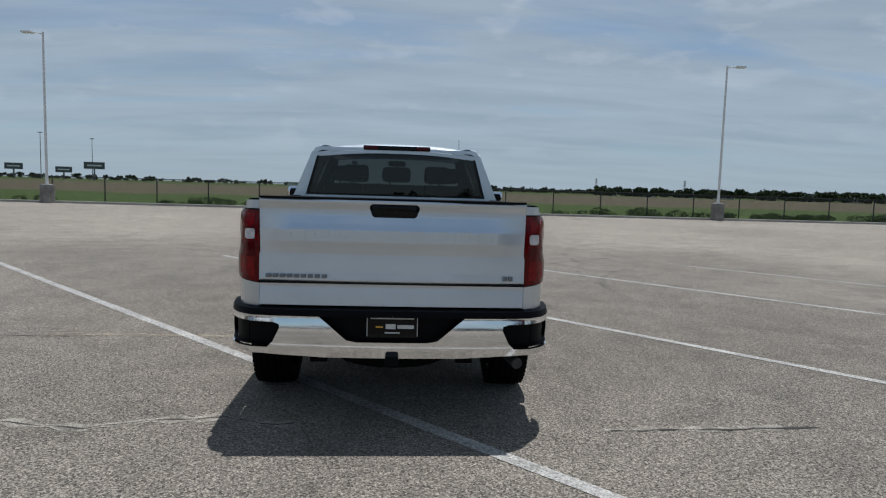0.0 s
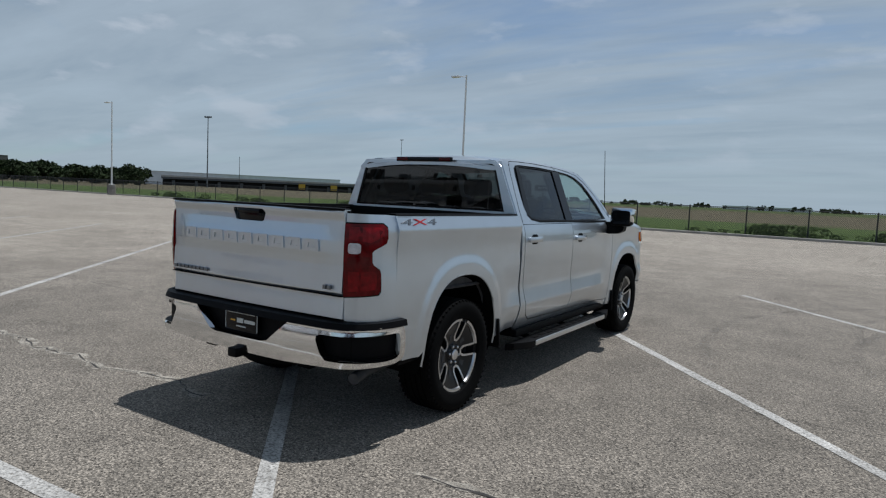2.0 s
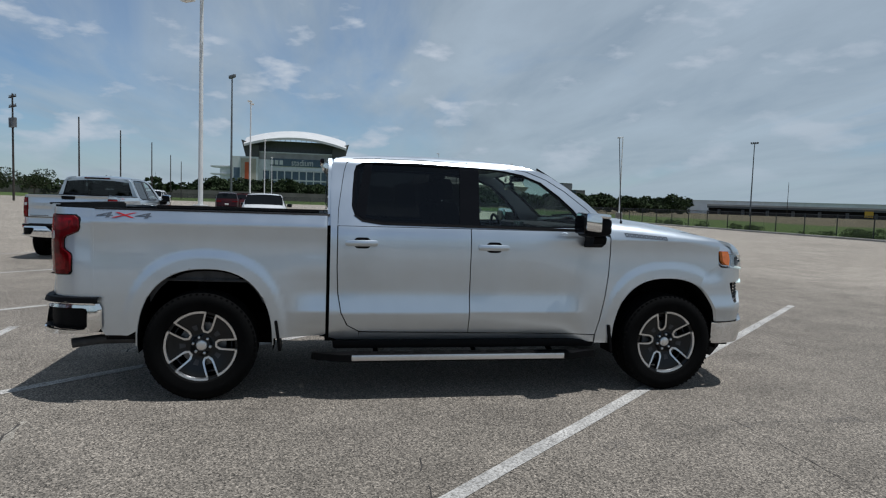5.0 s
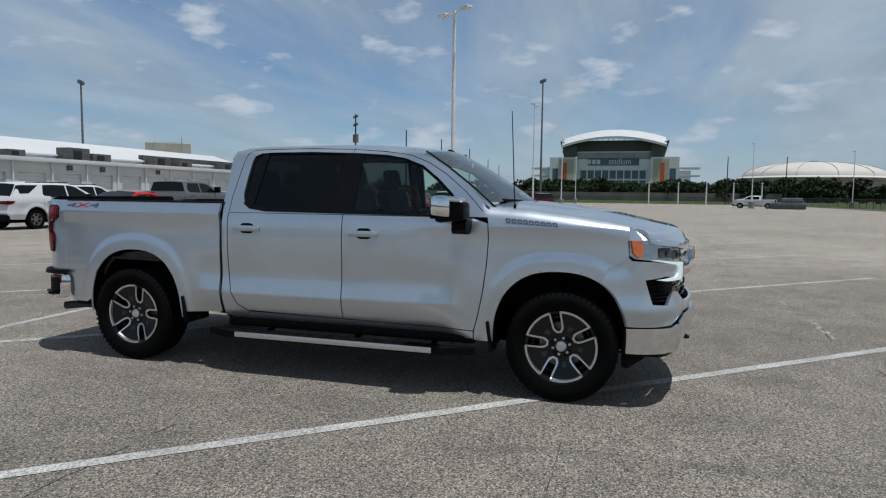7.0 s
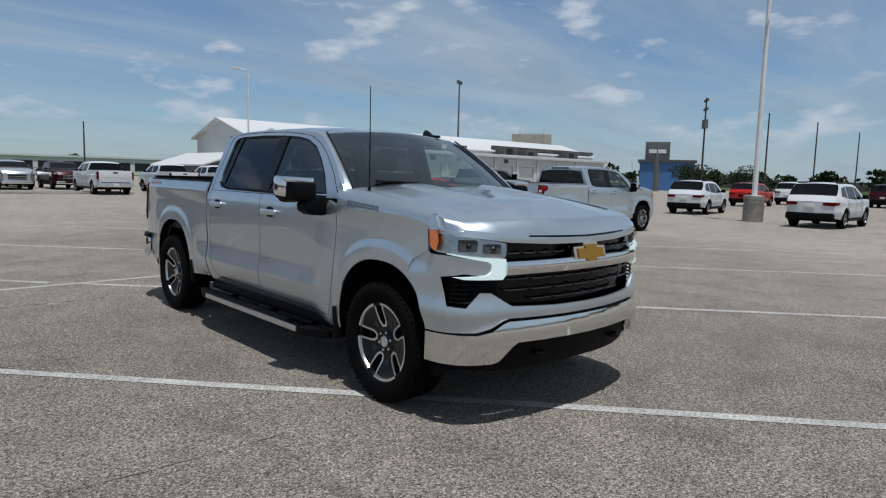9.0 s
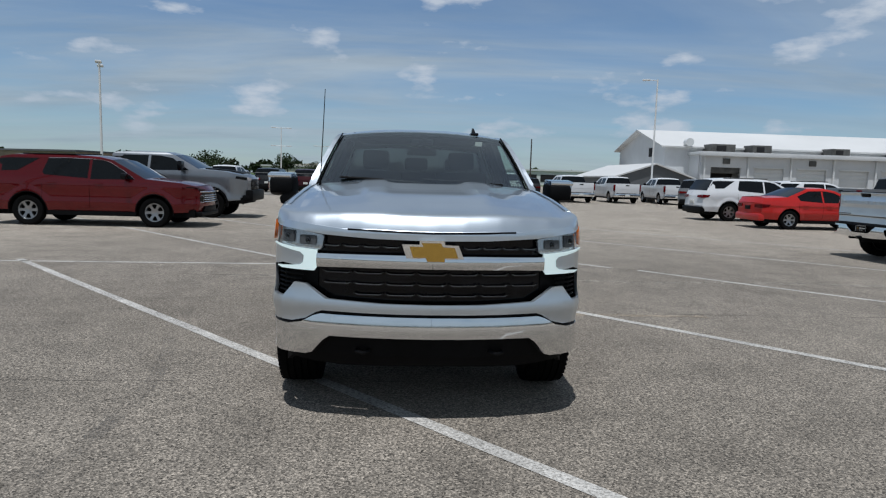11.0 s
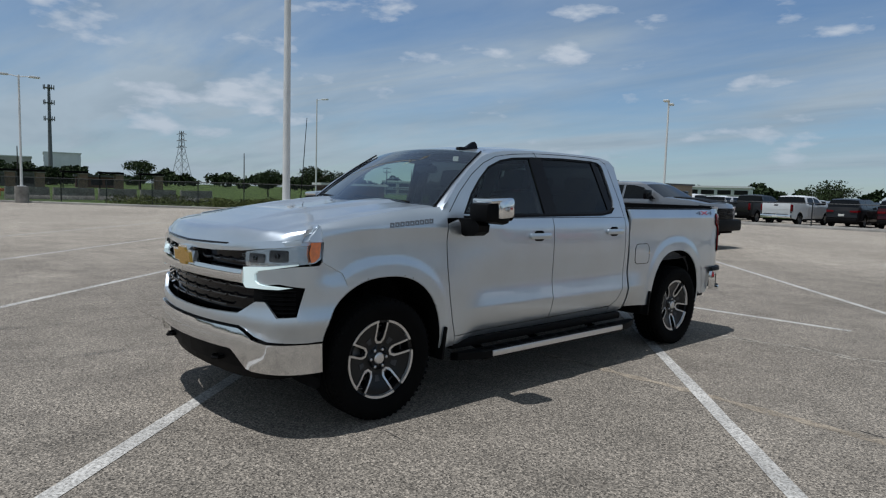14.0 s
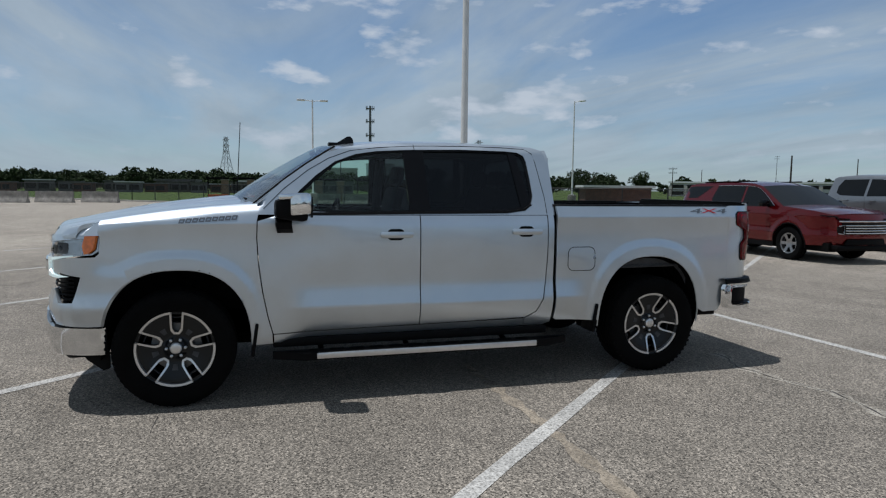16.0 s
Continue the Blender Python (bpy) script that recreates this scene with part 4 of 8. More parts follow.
def nose(s):
    U = nose_u
    # lower body-coloured cover, from the wheel arch round to the middle
    fy, fz, fr, fq = FRONT_ARCH
    wheel_cut = [(y - 4.20, z) for y, z in arc(fy, fz, fr, fq, 57, 19, 12)]
    o = wheel_cut + [(.0, .585), (.09, .585), (U(.81), .592), (U(.74), .615), (U(.685), .655), (U(.64), .672), (U(.3), .668), (U(0), .668),
                     (U(0), .725), (U(.3), .727), (U(.62), .742), (U(.66), .765), (U(.745), .825), (U(.80), .828), (U(.852), .738), (U(.905), .745), (U(.918), .915), (U(.885), .93), (U(.86), .94),
                     (U(.77), .926), (U(.75), .945), (U(.746), .985), (U(.756), 1.012), (U(.90), 1.040), (0.02, 1.045), (-.008, 1.07), (-.14, .995)]
    part("bumper_cover", plate(o, nose_map(s, lambda u, z: .004 + .02 * math.exp(-((z - .70) / .07) ** 2) - .014 * smoothstep(.90, 1.0, z) * smoothstep(.06, -.02, u)), .05, .04, (), .03, lambda u, z: (-s * .5, -.6, 0)), SILVER, truck)
    # chrome bumper bar
    o = [(-.0, .572), (.09, .575), (U(.815), .580), (U(.745), .60), (U(.69), .64), (U(.645), .655), (U(.3), .652), (U(0), .652), (U(0), .527), (U(.3), .527), (U(.585), .527),
         (U(.625), .50), (U(.70), .415), (U(.735), .402), (U(.85), .398), (.05, .396), (-.005, .396)]
    bul = lambda u, z: .006 + (.006 + .032 * math.cos((z - .555) * 9)) * smoothstep(.10, .45, u)
    part("front_bumper", plate(o, nose_map(s, bul), .05, .03, (), .05, lambda u, z: (-s * .5, -.6, 0)), CHROME, truck, "chrome front bumper bar")
    # black line above the chrome
    o = [(-.0, .570), (U(.80), .578), (U(.68), .64), (U(0), .648), (U(0), .672), (U(.63), .676), (U(.7), .665), (U(.80), .60), (0, .59)]
    part("bumper_gap", plate(o, nose_map(s, lambda u, z: .004), .08, .05, (), .01, lambda u, z: (-s * .3, -.8, 0)), BLACK, truck)
    # dark valance and skid below
    o = [(U(.715), .40), (U(.60), .53), (U(0), .53), (U(0), .40)]
    part("valance", plate(o, nose_map(s, lambda u, z: -.015 - .10 * max(0, .5 - z)), .08, .05, (), .06, lambda u, z: (0, -1, 0)), BLACK, truck)
    o = [(.0, .40), (U(0), .415), (U(0), .335), (U(.55), .325), (U(.80), .345), (0, .385)]
    part("air_dam", plate(o, nose_map(s, lambda u, z: -.045 - .25 * max(0, .42 - z)), .08, .05, (), .05, lambda u, z: (0, -1, 0)), BLACK, truck)
    # flap under the bumper ahead of the wheel
    flap = [(4.37, .405), (4.165, .405), (4.165, .285), (4.205, .272), (4.31, .335)]
    part("air_deflector", plate(flap, lambda y, z: (s * (.905 - .5 * max(0, y - 4.20)), y, z), .1, .1, (), .03, (-s, 0, 0)), BLACK, truck)
    # tow hook
    part("tow_hook", tube([(s * .40 - .03, 4.56, .44), (s * .40 - .035, 4.62, .435), (s * .40, 4.64, .43), (s * .40 + .035, 4.62, .435), (s * .40 + .03, 4.56, .44)], .013, 6), BLACK, truck)
    # side intake with louvres
    o = [(U(.92), .925), (U(.69), .93), (U(.69), .80), (U(.76), .81), (U(.855), .732), (U(.91), .738)]
    vent = part("side_intake", plate(o, nose_map(s, lambda u, z: -.05), .06, .06, (), .02, lambda u, z: (0, -1, 0)), BLACK, truck)
    for k in range(6):
        z = .765 + k * .027
        part("louvre", tube([nose_map(s, lambda u, z: -.022)(u, z) for u in np.linspace(U(.905), U(.80 - .01 * k), 6)], .007, 5), BLACK, vent)
    # headlamp
    o = [(-.005, 1.185), (.07, 1.166), (U(.86), 1.158), (U(.80), 1.143), (U(.655), 1.117), (U(.648), 1.105), (U(.655), 1.04), (U(.67), 1.028), (U(.80), 1.035), (U(.885), 1.045), (.04, 1.058), (0.0, 1.082)]
    slope = lambda u, z: .012 - .10 * max(0, z - 1.04)
    hl = part("headlight", plate(o, nose_map(s, lambda u, z: slope(u, z) - .03), .05, .04, (), .02, lambda u, z: (-s * .4, -.7, 0)), HOUSING, truck, "clear headlamp with projectors and amber side lens")
    am = [(.010, 1.186), (.076, 1.184), (.090, 1.12), (.080, 1.066), (.056, 1.070), (.026, 1.098)]
    part("amber_lens", plate(am, nose_map(s, lambda u, z: slope(u, z) + .003), .03, .03, (), .03, lambda u, z: (-s * .6, -.4, 0)), AMBER, hl, "amber lens")
    for u0, u1, z0, z1 in ((.880, .812, 1.066, 1.136), (.782, .690, 1.056, 1.112)):
        cell = rounded(U(u0), U(u1), z0, z1, .012, 3)
        p = part("projector", plate(cell, nose_map(s, lambda u, z: slope(u, z) - .022), .04, .04, (), .012, lambda u, z: (0, -1, 0)), LINER, hl, "dark projector lamp in a bright frame")
        mid_u, mid_z = U((u0 + u1) / 2), (z0 + z1) / 2
        c = nose_map(s, lambda u, z: slope(u, z) - .018)(mid_u, mid_z)
        b = lathe([(-.02, .017), (.004, .016), (.010, .010), (.012, .0005)], 16)
        bmesh.ops.transform(b, matrix=Matrix.Translation(c) @ Matrix.Rotation(radians(90 - s * 25), 4, "Z"), verts=b.verts)
        part("projector_lens", b, GLOSS, p)
    cover = [(.07, 1.163), (U(.86), 1.156), (U(.80), 1.141), (U(.657), 1.116), (U(.660), 1.035), (U(.80), 1.038), (U(.885), 1.048), (.062, 1.07), (.075, 1.12)]
    g = part("lens_cover", plate(cover, nose_map(s, lambda u, z: slope(u, z) + .002), .05, .05, (), 0), glass_lens, hl, "clear lens")
    g.visible_shadow = False
    # running light, a hook under the lamp
    o = [(U(.90), 1.058), (U(.80), 1.038), (U(.672), 1.028), (U(.672), .930), (U(.69), .906), (U(.86), .908), (U(.885), .918), (U(.80), .928), (U(.768), .934), (U(.750), .952),
         (U(.746), .992), (U(.765), 1.012), (U(.85), 1.033), (U(.90), 1.050)]
    part("running_light", plate(o, nose_map(s, lambda u, z: .016), .04, .04, (), .03, lambda u, z: (0, -1, 0)), DRL, truck, "lit white running light")
    # tip of the wing above the lamp
    o = [(-.008, 1.186), (.06, 1.186), (.085, 1.188), (.075, 1.212), (.04, 1.242), (-.008, 1.278)]
    part("fender_tip", plate(o, nose_map(s, lambda u, z: -.004 - .42 * max(0, z - 1.18)), .04, .03, (), .03, lambda u, z: (-s * .6, -.4, 0)), SILVER, truck)
    # silver brow under the hood edge
    o = [(.078, 1.200), (U(.86), 1.196), (U(.70), 1.176), (U(.5), 1.155), (U(.33), 1.146), (U(0), 1.140), (U(0), 1.102), (U(.33), 1.106), (U(.64), 1.122), (U(.80), 1.146), (.078, 1.168)]
    part("grille_brow", plate(o, nose_map(s, lambda u, z: -.004 - .3 * max(0, z - 1.14)), .06, .03, (), .03, lambda u, z: (0, -1, 0)), SILVER, truck)
    part("brow_slot", tube([nose_map(s, lambda u, z: -.012)(u, 1.146 + .025 * (1 - u / U(0))) for u in np.linspace(U(.50), U(0), 8)], .007, 6), GLOSS, truck)
    # chrome bar across the grille
    o = [(U(.672), 1.012), (U(.3), 1.016), (U(0), 1.018), (U(0), .940), (U(.5), .937), (U(.672), .932)]
    part("grille_bar", plate(o, nose_map(s, lambda u, z: .022 + .010 * math.cos((z - .975) * 30)), .06, .02, (), .04, lambda u, z: (0, -1, 0)), CHROME, truck, "chrome grille bar")


glass_lens = glass("lens_glass", (0.95, 0.96, 0.97))
both(nose)


def nose_middle():
    both_x = lambda pts: pts + [(-x, z) for x, z in pts[::-1]]

    def face(off):
        return lambda x, z: (x, nose_y(x) + .02 + off, z)
    o = both_x([(.3, 1.112), (.64, 1.128), (.665, 1.10), (.66, 1.015), (.3, 1.01)])
    g = part("upper_grille", plate(o, face(-.06), .1, .06, (), .02, (0, -1, 0)), GLOSS, truck, "gloss black upper grille")

    def rib(grille, a, z, w, sx=1):
        """One dash of a grille: a dark bar, the glint on its lower lip painted grey."""
        pts = [(a, z + .012), (a + .02, z), (a + w - .02, z), (a + w, z + .012)]
        bar = part("grille_rib", tube([(sx * x, nose_y(abs(x)) - .012, zz) for x, zz in pts], .007, 5), RIB, grille)
        part("rib_lip", tube([(sx * x, nose_y(abs(x)) - .006, zz + .004) for x, zz in [(a + .012, z + .005), (a + .024, z), (a + w - .024, z), (a + w - .012, z + .005)]], .0022, 4), RIB_GLINT, bar)
    for k in range(4):
        for sx in (-1, 1):
            rib(g, .185 + k * .118, 1.052, .108, sx)
    o = both_x([(.695, .935), (.70, .80), (.655, .757), (.60, .733), (.3, .722)])
    g = part("lower_grille", plate(o, face(-.06), .1, .06, (), .02, (0, -1, 0)), GLOSS, truck, "gloss black lower grille")
    for z in (.895, .830, .768):
        for k in range(7):
            if z > .78 or 0 < k < 6:
                rib(g, -.655 + k * .188, z, .176)
    # badge: a plain gold cross bar with a bright rim
    def tie(k, y, name, mat, parent, d):
        w, h, a, b = .172 * k, .040 * k, .072 * k, .068 * k
        pts = [(-w + .012, h * .9), (-a, h), (-a + .012, b), (a + .012, b), (a - .002, h), (w, h), (w - .022, -h), (a - .014, -h), (a - .026, -b), (-a - .012, -b), (-a - .01, -h), (-w - .01, -h)]
        return part(name, plate(pts, lambda x, z: (x, y, 1.04 + z), .1, .1, (), d, (0, -1, 0)), mat, parent)
    rim = [(-.195, 1.0), (-.16, 1.085), (-.075, 1.088), (-.07, 1.115), (.085, 1.115), (.085, 1.088), (.195, 1.088), (.165, 1.0), (.065, .995), (.058, .968), (-.085, .968), (-.085, .995)]
    bz = part("front_badge", plate([(x * .93, 1.041 + (z - 1.041) * .92) for x, z in rim], lambda x, z: (x, 4.674, z), .1, .1, (), .04, (0, -1, 0)), CHROME, truck, "gold cross-shaped badge with chrome rim")
    tie(.80, 4.684, "badge_face", GOLD, bz, .02)
    # plate-shaped lower duct
    part("lower_duct", box(-.42, .42, 4.50, 4.565, .475, .515, .01), GLOSS, truck)


nose_middle()


def tail():
    prof_z = [.78, .86, .905, .92, .935, .98, 1.10, 1.135, 1.165, 1.235, 1.27, 1.32, 1.365, 1.392, 1.41, 1.425]
    prof_y = [.0, .006, .010, .004, -.012, -.009, -.004, -.008, -.015, -.015, -.007, .001, .002, -.012, -.014, -.002]

    def gate(x, z):
        base = -1.065 + .018 * (x / .8) ** 2
        d = float(np.interp(z, prof_z, prof_y))
        if 1.1 < z < 1.33:
            d *= 1 - .9 * smoothstep(.64, .73, abs(x))
        return (x, base + d, z)
    hole = rounded(-.138, .138, 1.318, 1.398, .025)
    hole = [(u + (.012 if v > 1.36 else -.0) * (-1 if u > 0 else 1) * -1, v) for u, v in hole]
    g = part("tailgate", plate([(-.797, .782), (.797, .782), (.797, 1.424), (-.797, 1.424)], gate, .1, .018, [hole], .05, (0, 1, 0)), SILVER, truck, "silver tailgate with raised lettering bars", angle=.7)
    part("tailgate_handle", box(-.135, .135, -1.05, -1.035, 1.315, 1.40, .004), GLOSS, g, "black recessed handle")
    part("handle_bar", box(-.10, .10, -1.078, -1.055, 1.366, 1.392, .008), GLOSS, g)
    # raised maker's lettering as plain bars
    for k in range(9):
        x0 = -.635 + k * .143
        yb = gate(x0 + .054, 1.2)[1]
        ring = [(x0, 1.170), (x0 + .112, 1.170), (x0 + .106, 1.240), (x0 + .006, 1.240)]
        core = [(x0 + .024, 1.190), (x0 + .088, 1.190), (x0 + .085, 1.220), (x0 + .027, 1.220)]
        part("letter_bar", plate(ring, lambda x, z: (x, yb - .006, z), .2, .2, [core], .016, (0, 1, 0)), SILVER, g)
    for k in range(9):
        part("badge_bar", box(-.755 + k * .041, -.755 + k * .041 + .031, -1.086, -1.06, .950, .972, .003), BADGE, g)
    for k in range(2):
        part("badge_bar", box(.665 + k * .034, .665 + k * .034 + .025, -1.082, -1.06, .952, .978, .003), BADGE, g)
    part("tailgate_cap", box(-.795, .795, -1.075, -1.0, 1.418, 1.432, .006), BLACK, truck)
    part("lower_seam", box(-.797, .797, -1.070, -1.03, .915, .920, 0), DARK, g)
    # bed
    b = bmesh.new()
    add_box(b, -.83, .83, -1.0, .88, .92, .95)
    add_box(b, -.83, .83, .84, .88, .95, 1.40)
    for s in (-1, 1):
        add_box(b, min(s * .80, s * .835), max(s * .80, s * .835), -1.0, .88, .95, 1.385)
    add_box(b, -.80, .80, -1.03, -.99, .92, 1.418)
    part("bed_liner", b, BLACK, truck, "black bed liner")
    # bumper
    def chrome(s):
        E = tail_u(0)
        T = tail_u
        off = lambda u, z: .045 + .03 * smoothstep(.15, .5, u) + .012 * math.sin(math.pi * min(1, max(0, (z - .48) / .24))) - .02 * smoothstep(.02, -.10, u)
        o = [(T(.44), .735), (T(.70), .738), (.02, .735), (-.03, .722), (-.045, .69), (-.045, .555), (-.025, .522), (.05, .506), (T(.75), .500), (T(.4), .482), (T(0), .480), (T(0), .578), (T(.21), .578), (T(.27), .59), (T(.40), .70)]
        pocket = [(.012, .665), (.022, .688), (.05, .694), (T(.70), .690), (T(.665), .678), (T(.662), .655), (T(.70), .575), (T(.735), .540), (.10, .532), (.035, .540), (.014, .562)]
        b = part("rear_bumper", plate(o, tail_map(s, off), .04, .03, [pocket], .04, lambda u, z: (-s * .5, .6, 0)), CHROME, truck, "chrome rear bumper with black corner steps")
        part("corner_step", plate(pocket, tail_map(s, lambda u, z: .02), .05, .04, (), .03, lambda u, z: (-s * .5, .6, 0)), BLACK, b)
        # tread inside the pocket
        steps = [float(u) for u in np.linspace(.03, T(.71), 9)]
        inner = [tail_map(s, lambda u, z: .022)(u, .555) for u in steps]
        outer = [tail_map(s, lambda u, z: .046 + .024 * smoothstep(.1, .4, u))(u, .552) for u in steps]
        part("step_ledge", strip(inner, outer), BLACK, b)
        # black pad on top
        line = [(u, .742) for u in np.linspace(-.05, T(0), 16)]
        a = [tail_map(s, lambda u, z: -.03)(u, .772) for u, z in line]
        c = [tail_map(s, lambda u, z: .04 + .03 * smoothstep(.15, .5, u))(u, .765) for u, z in line]
        d = [tail_map(s, lambda u, z: .05 + .034 * smoothstep(.15, .5, u))(u, .728) for u, z in line]
        bm = strip(a, c); strip(c, d, bm)
        part("bumper_pad", bm, BLACK, b)
        o = [(T(0), .735), (T(.44), .735), (T(.40), .70), (T(.27), .59), (T(.21), .572), (T(0), .572)]
        part("plate_recess", plate(o, tail_map(s, lambda u, z: .02), .08, .05, (), .02, (0, 1, 0)), BLACK, b)
        part("bed_skirt", box(min(s * .80, s * .93), max(s * .80, s * .93), -.66, -.44, .45, .53, .01), BLACK, truck)
    both(chrome)
    # licence frame with bars of print
    p = part("licence_plate", box(-.155, .155, -1.115, -1.10, .60, .735, .004), GLOSS, truck, "black dealer plate with pale print")
    y = -1.118
    part("plate_frame", box(-.152, .152, y, -1.114, .729, .733, 0), PLATE_TEXT, p)
    for x0, x1, z0, z1 in ((-.13, .13, .715, .724), (-.10, -.055, .662, .672), (-.04, .02, .655, .685), (.03, .13, .658, .680), (-.045, .045, .628, .636)):
        part("print_bar", box(x0, x1, y, -1.114, z0, z1, 0), GOLD if x0 == -.10 else PLATE_TEXT, p)
    for sx in (-1, 1):
        part("plate_frame", box(min(sx * .152, sx * .148), max(sx * .152, sx * .148), y, -1.114, .61, .733, 0), PLATE_TEXT, p)
    part("tow_hitch", box(-.04, .04, -1.19, -.9, .445, .505, .012), BLACK, truck)
    part("exhaust_pipe", tube([(.72, -.35, .42), (.76, -.75, .42), (.80, -.93, .40)], .036, 14), LINER, truck)


tail()


def underside():
    b = bmesh.new()
    for s in (-1, 1):
        add_box(b, min(s * .40, s * .50), max(s * .40, s * .50), -1.0, 4.4, .42, .54)
    add_box(b, -.78, .78, .9, 3.1, .40, .50)
    add_box(b, -.60, .60, 3.1, 4.35, .42, .60)
    add_box(b, -.60, .60, -.95, .9, .60, .92)
    # no chassis part: unseen filler that keeps sun from leaking behind the bumper
    add_box(b, -.86, .86, -1.03, -.70, .54, .77)
    part("chassis", b, DARK, truck)
    for s in (-1, 1):
        # unseen dark blocks, added so that no sun leaks past the bumper ends
        part("bumper_light_block", box(min(s * .80, s * .925), max(s * .80, s * .925), -.92, -.64, .56, .74, .01), DARK, truck)
        part("wing_light_block", box(min(s * .55, s * .88), max(s * .55, s * .88), 4.26, 4.40, .42, .95, .01), DARK, truck)
    part("fuel_tank", box(-.62, -.20, 1.0, 2.3, .33, .52, .05), DARK, truck)
    part("gearbox", box(-.20, .20, 1.9, 3.2, .32, .60, .08), DARK, truck)
    part("engine_shield", box(-.62, .62, 3.0, 4.25, .34, .40, .03), DARK, truck)
    part("silencer", tube([(.40, .9, .42), (.40, 1.0, .42), (.40, 1.75, .42), (.40, 1.85, .42)], [.04, .12, .12, .04], 10), GREY, truck)
    part("exhaust_pipe", tube([(.40, .9, .42), (.50, .3, .50), (.56, -.25, .50), (.66, -.50, .47)], .035, 8), GREY, truck)
    b = tube([(-.8, 0, .40), (.8, 0, .40)], .05, 10)
    r = bmesh.ops.create_uvsphere(b, u_segments=14, v_segments=8, radius=.15)
    bmesh.ops.translate(b, vec=(0, 0, .40), verts=r["verts"])
    part("rear_axle", b, DARK, truck)
    part("front_axle", tube([(-.8, 3.745, .42), (.8, 3.745, .42)], .035, 8), DARK, truck)
    b = lathe([(-.11, .20), (-.11, .36), (0, .38), (.11, .36), (.11, .20)], 32, "z")
    bmesh.ops.translate(b, vec=(0, -.62, .49), verts=b.verts)
    part("spare_tyre", b, RUBBER, truck)
    for s in (-1, 1):
        for y in (0.02, 3.745):
            part("shock_absorber", tube([(s * .62, y - .12, .42), (s * .66, y - .06, .85)], .03, 8), DARK, truck)


underside()


def interior():
    part("cab_floor", box(-.80, .80, .95, 3.2, .55, .62), SEAT, truck)
    b = bmesh.new()
    add_box(b, -.80, .80, 2.72, 3.25, 1.02, 1.36, .05)
    part("dashboard", b, SEAT, truck, "black dashboard")
    part("screen", box(-.13, .13, 2.69, 2.72, 1.22, 1.37, .01), GLOSS, truck)
    for y0, n in ((2.05, 2), (1.2, 3)):
        for x in ((-.42, .42) if n == 2 else (-.45, 0, .45)):
            w = .26 if n == 2 else .215
            b = bmesh.new()
            add_box(b, x - w, x + w, y0 - .02, y0 + .52, .78, .96, .05)
            add_box(b, x - w, x + w, -.07, .07, 0, .64, .055, Matrix.Translation((0, y0, .90)) @ Matrix.Rotation(radians(14), 4, "X"))
            s = part("seat", b, SEAT, truck, "black cloth seat")
            b = bmesh.new()
            add_box(b, x - .13, x + .13, -.05, .05, .66, .84 if n == 2 else .80, .045, Matrix.Translation((0, y0 + .01, .90)) @ Matrix.Rotation(radians(12), 4, "X"))
            add_tube(b, [(x - .06, y0 - .13, 1.50), (x - .06, y0 - .16, 1.58)], .008, 6)
            part("headrest", b, SEAT, s)
    b = bmesh.new()
    pts = [(-.42 + .185 * math.cos(a), 2.62 - .05 * math.sin(a), 1.24 + .18 * math.sin(a)) for a in np.linspace(0, math.tau, 25)]
    add_tube(b, pts, .015, 6, caps=False)
    add_tube(b, [(-.60, 2.62, 1.24), (-.24, 2.62, 1.24)], .02, 6)
    add_tube(b, [(-.42, 2.62, 1.24), (-.42, 2.78, 1.16)], .03, 6)
    part("steering_wheel", b, SEAT, truck)
    b = box(-.13, .13, 2.58, 2.61, 1.66, 1.725, .015)
    add_tube(b, [(0, 2.60, 1.72), (0, 2.66, 1.80)], .012, 6)
    add_box(b, -.10, .10, 2.62, 2.72, 1.74, 1.80, .02)
    part("cabin_mirror", b, GLOSS, truck)
    part("headliner", box(-.60, .60, .98, 2.5, 1.825, 1.85), SEAT, truck)
    part("windscreen_sticker", box(-.52, -.46, 2.70, 2.705, 1.752, 1.79), PLATE_TEXT, truck)
    for s in (-1, 1):
        part("door_card", plate([(3.05, .6), (3.05, 1.33), (1.0, 1.33), (1.0, .6)], lambda y, z: (s * (side(y, z) - .09), y, z), .3, .2, (), 0), SEAT, truck)
        part("inner_pillar", tube([(s * .87, 2.02, 1.28), (s * .66, 2.02, 1.79)], .045, 8), SEAT, truck)


interior()


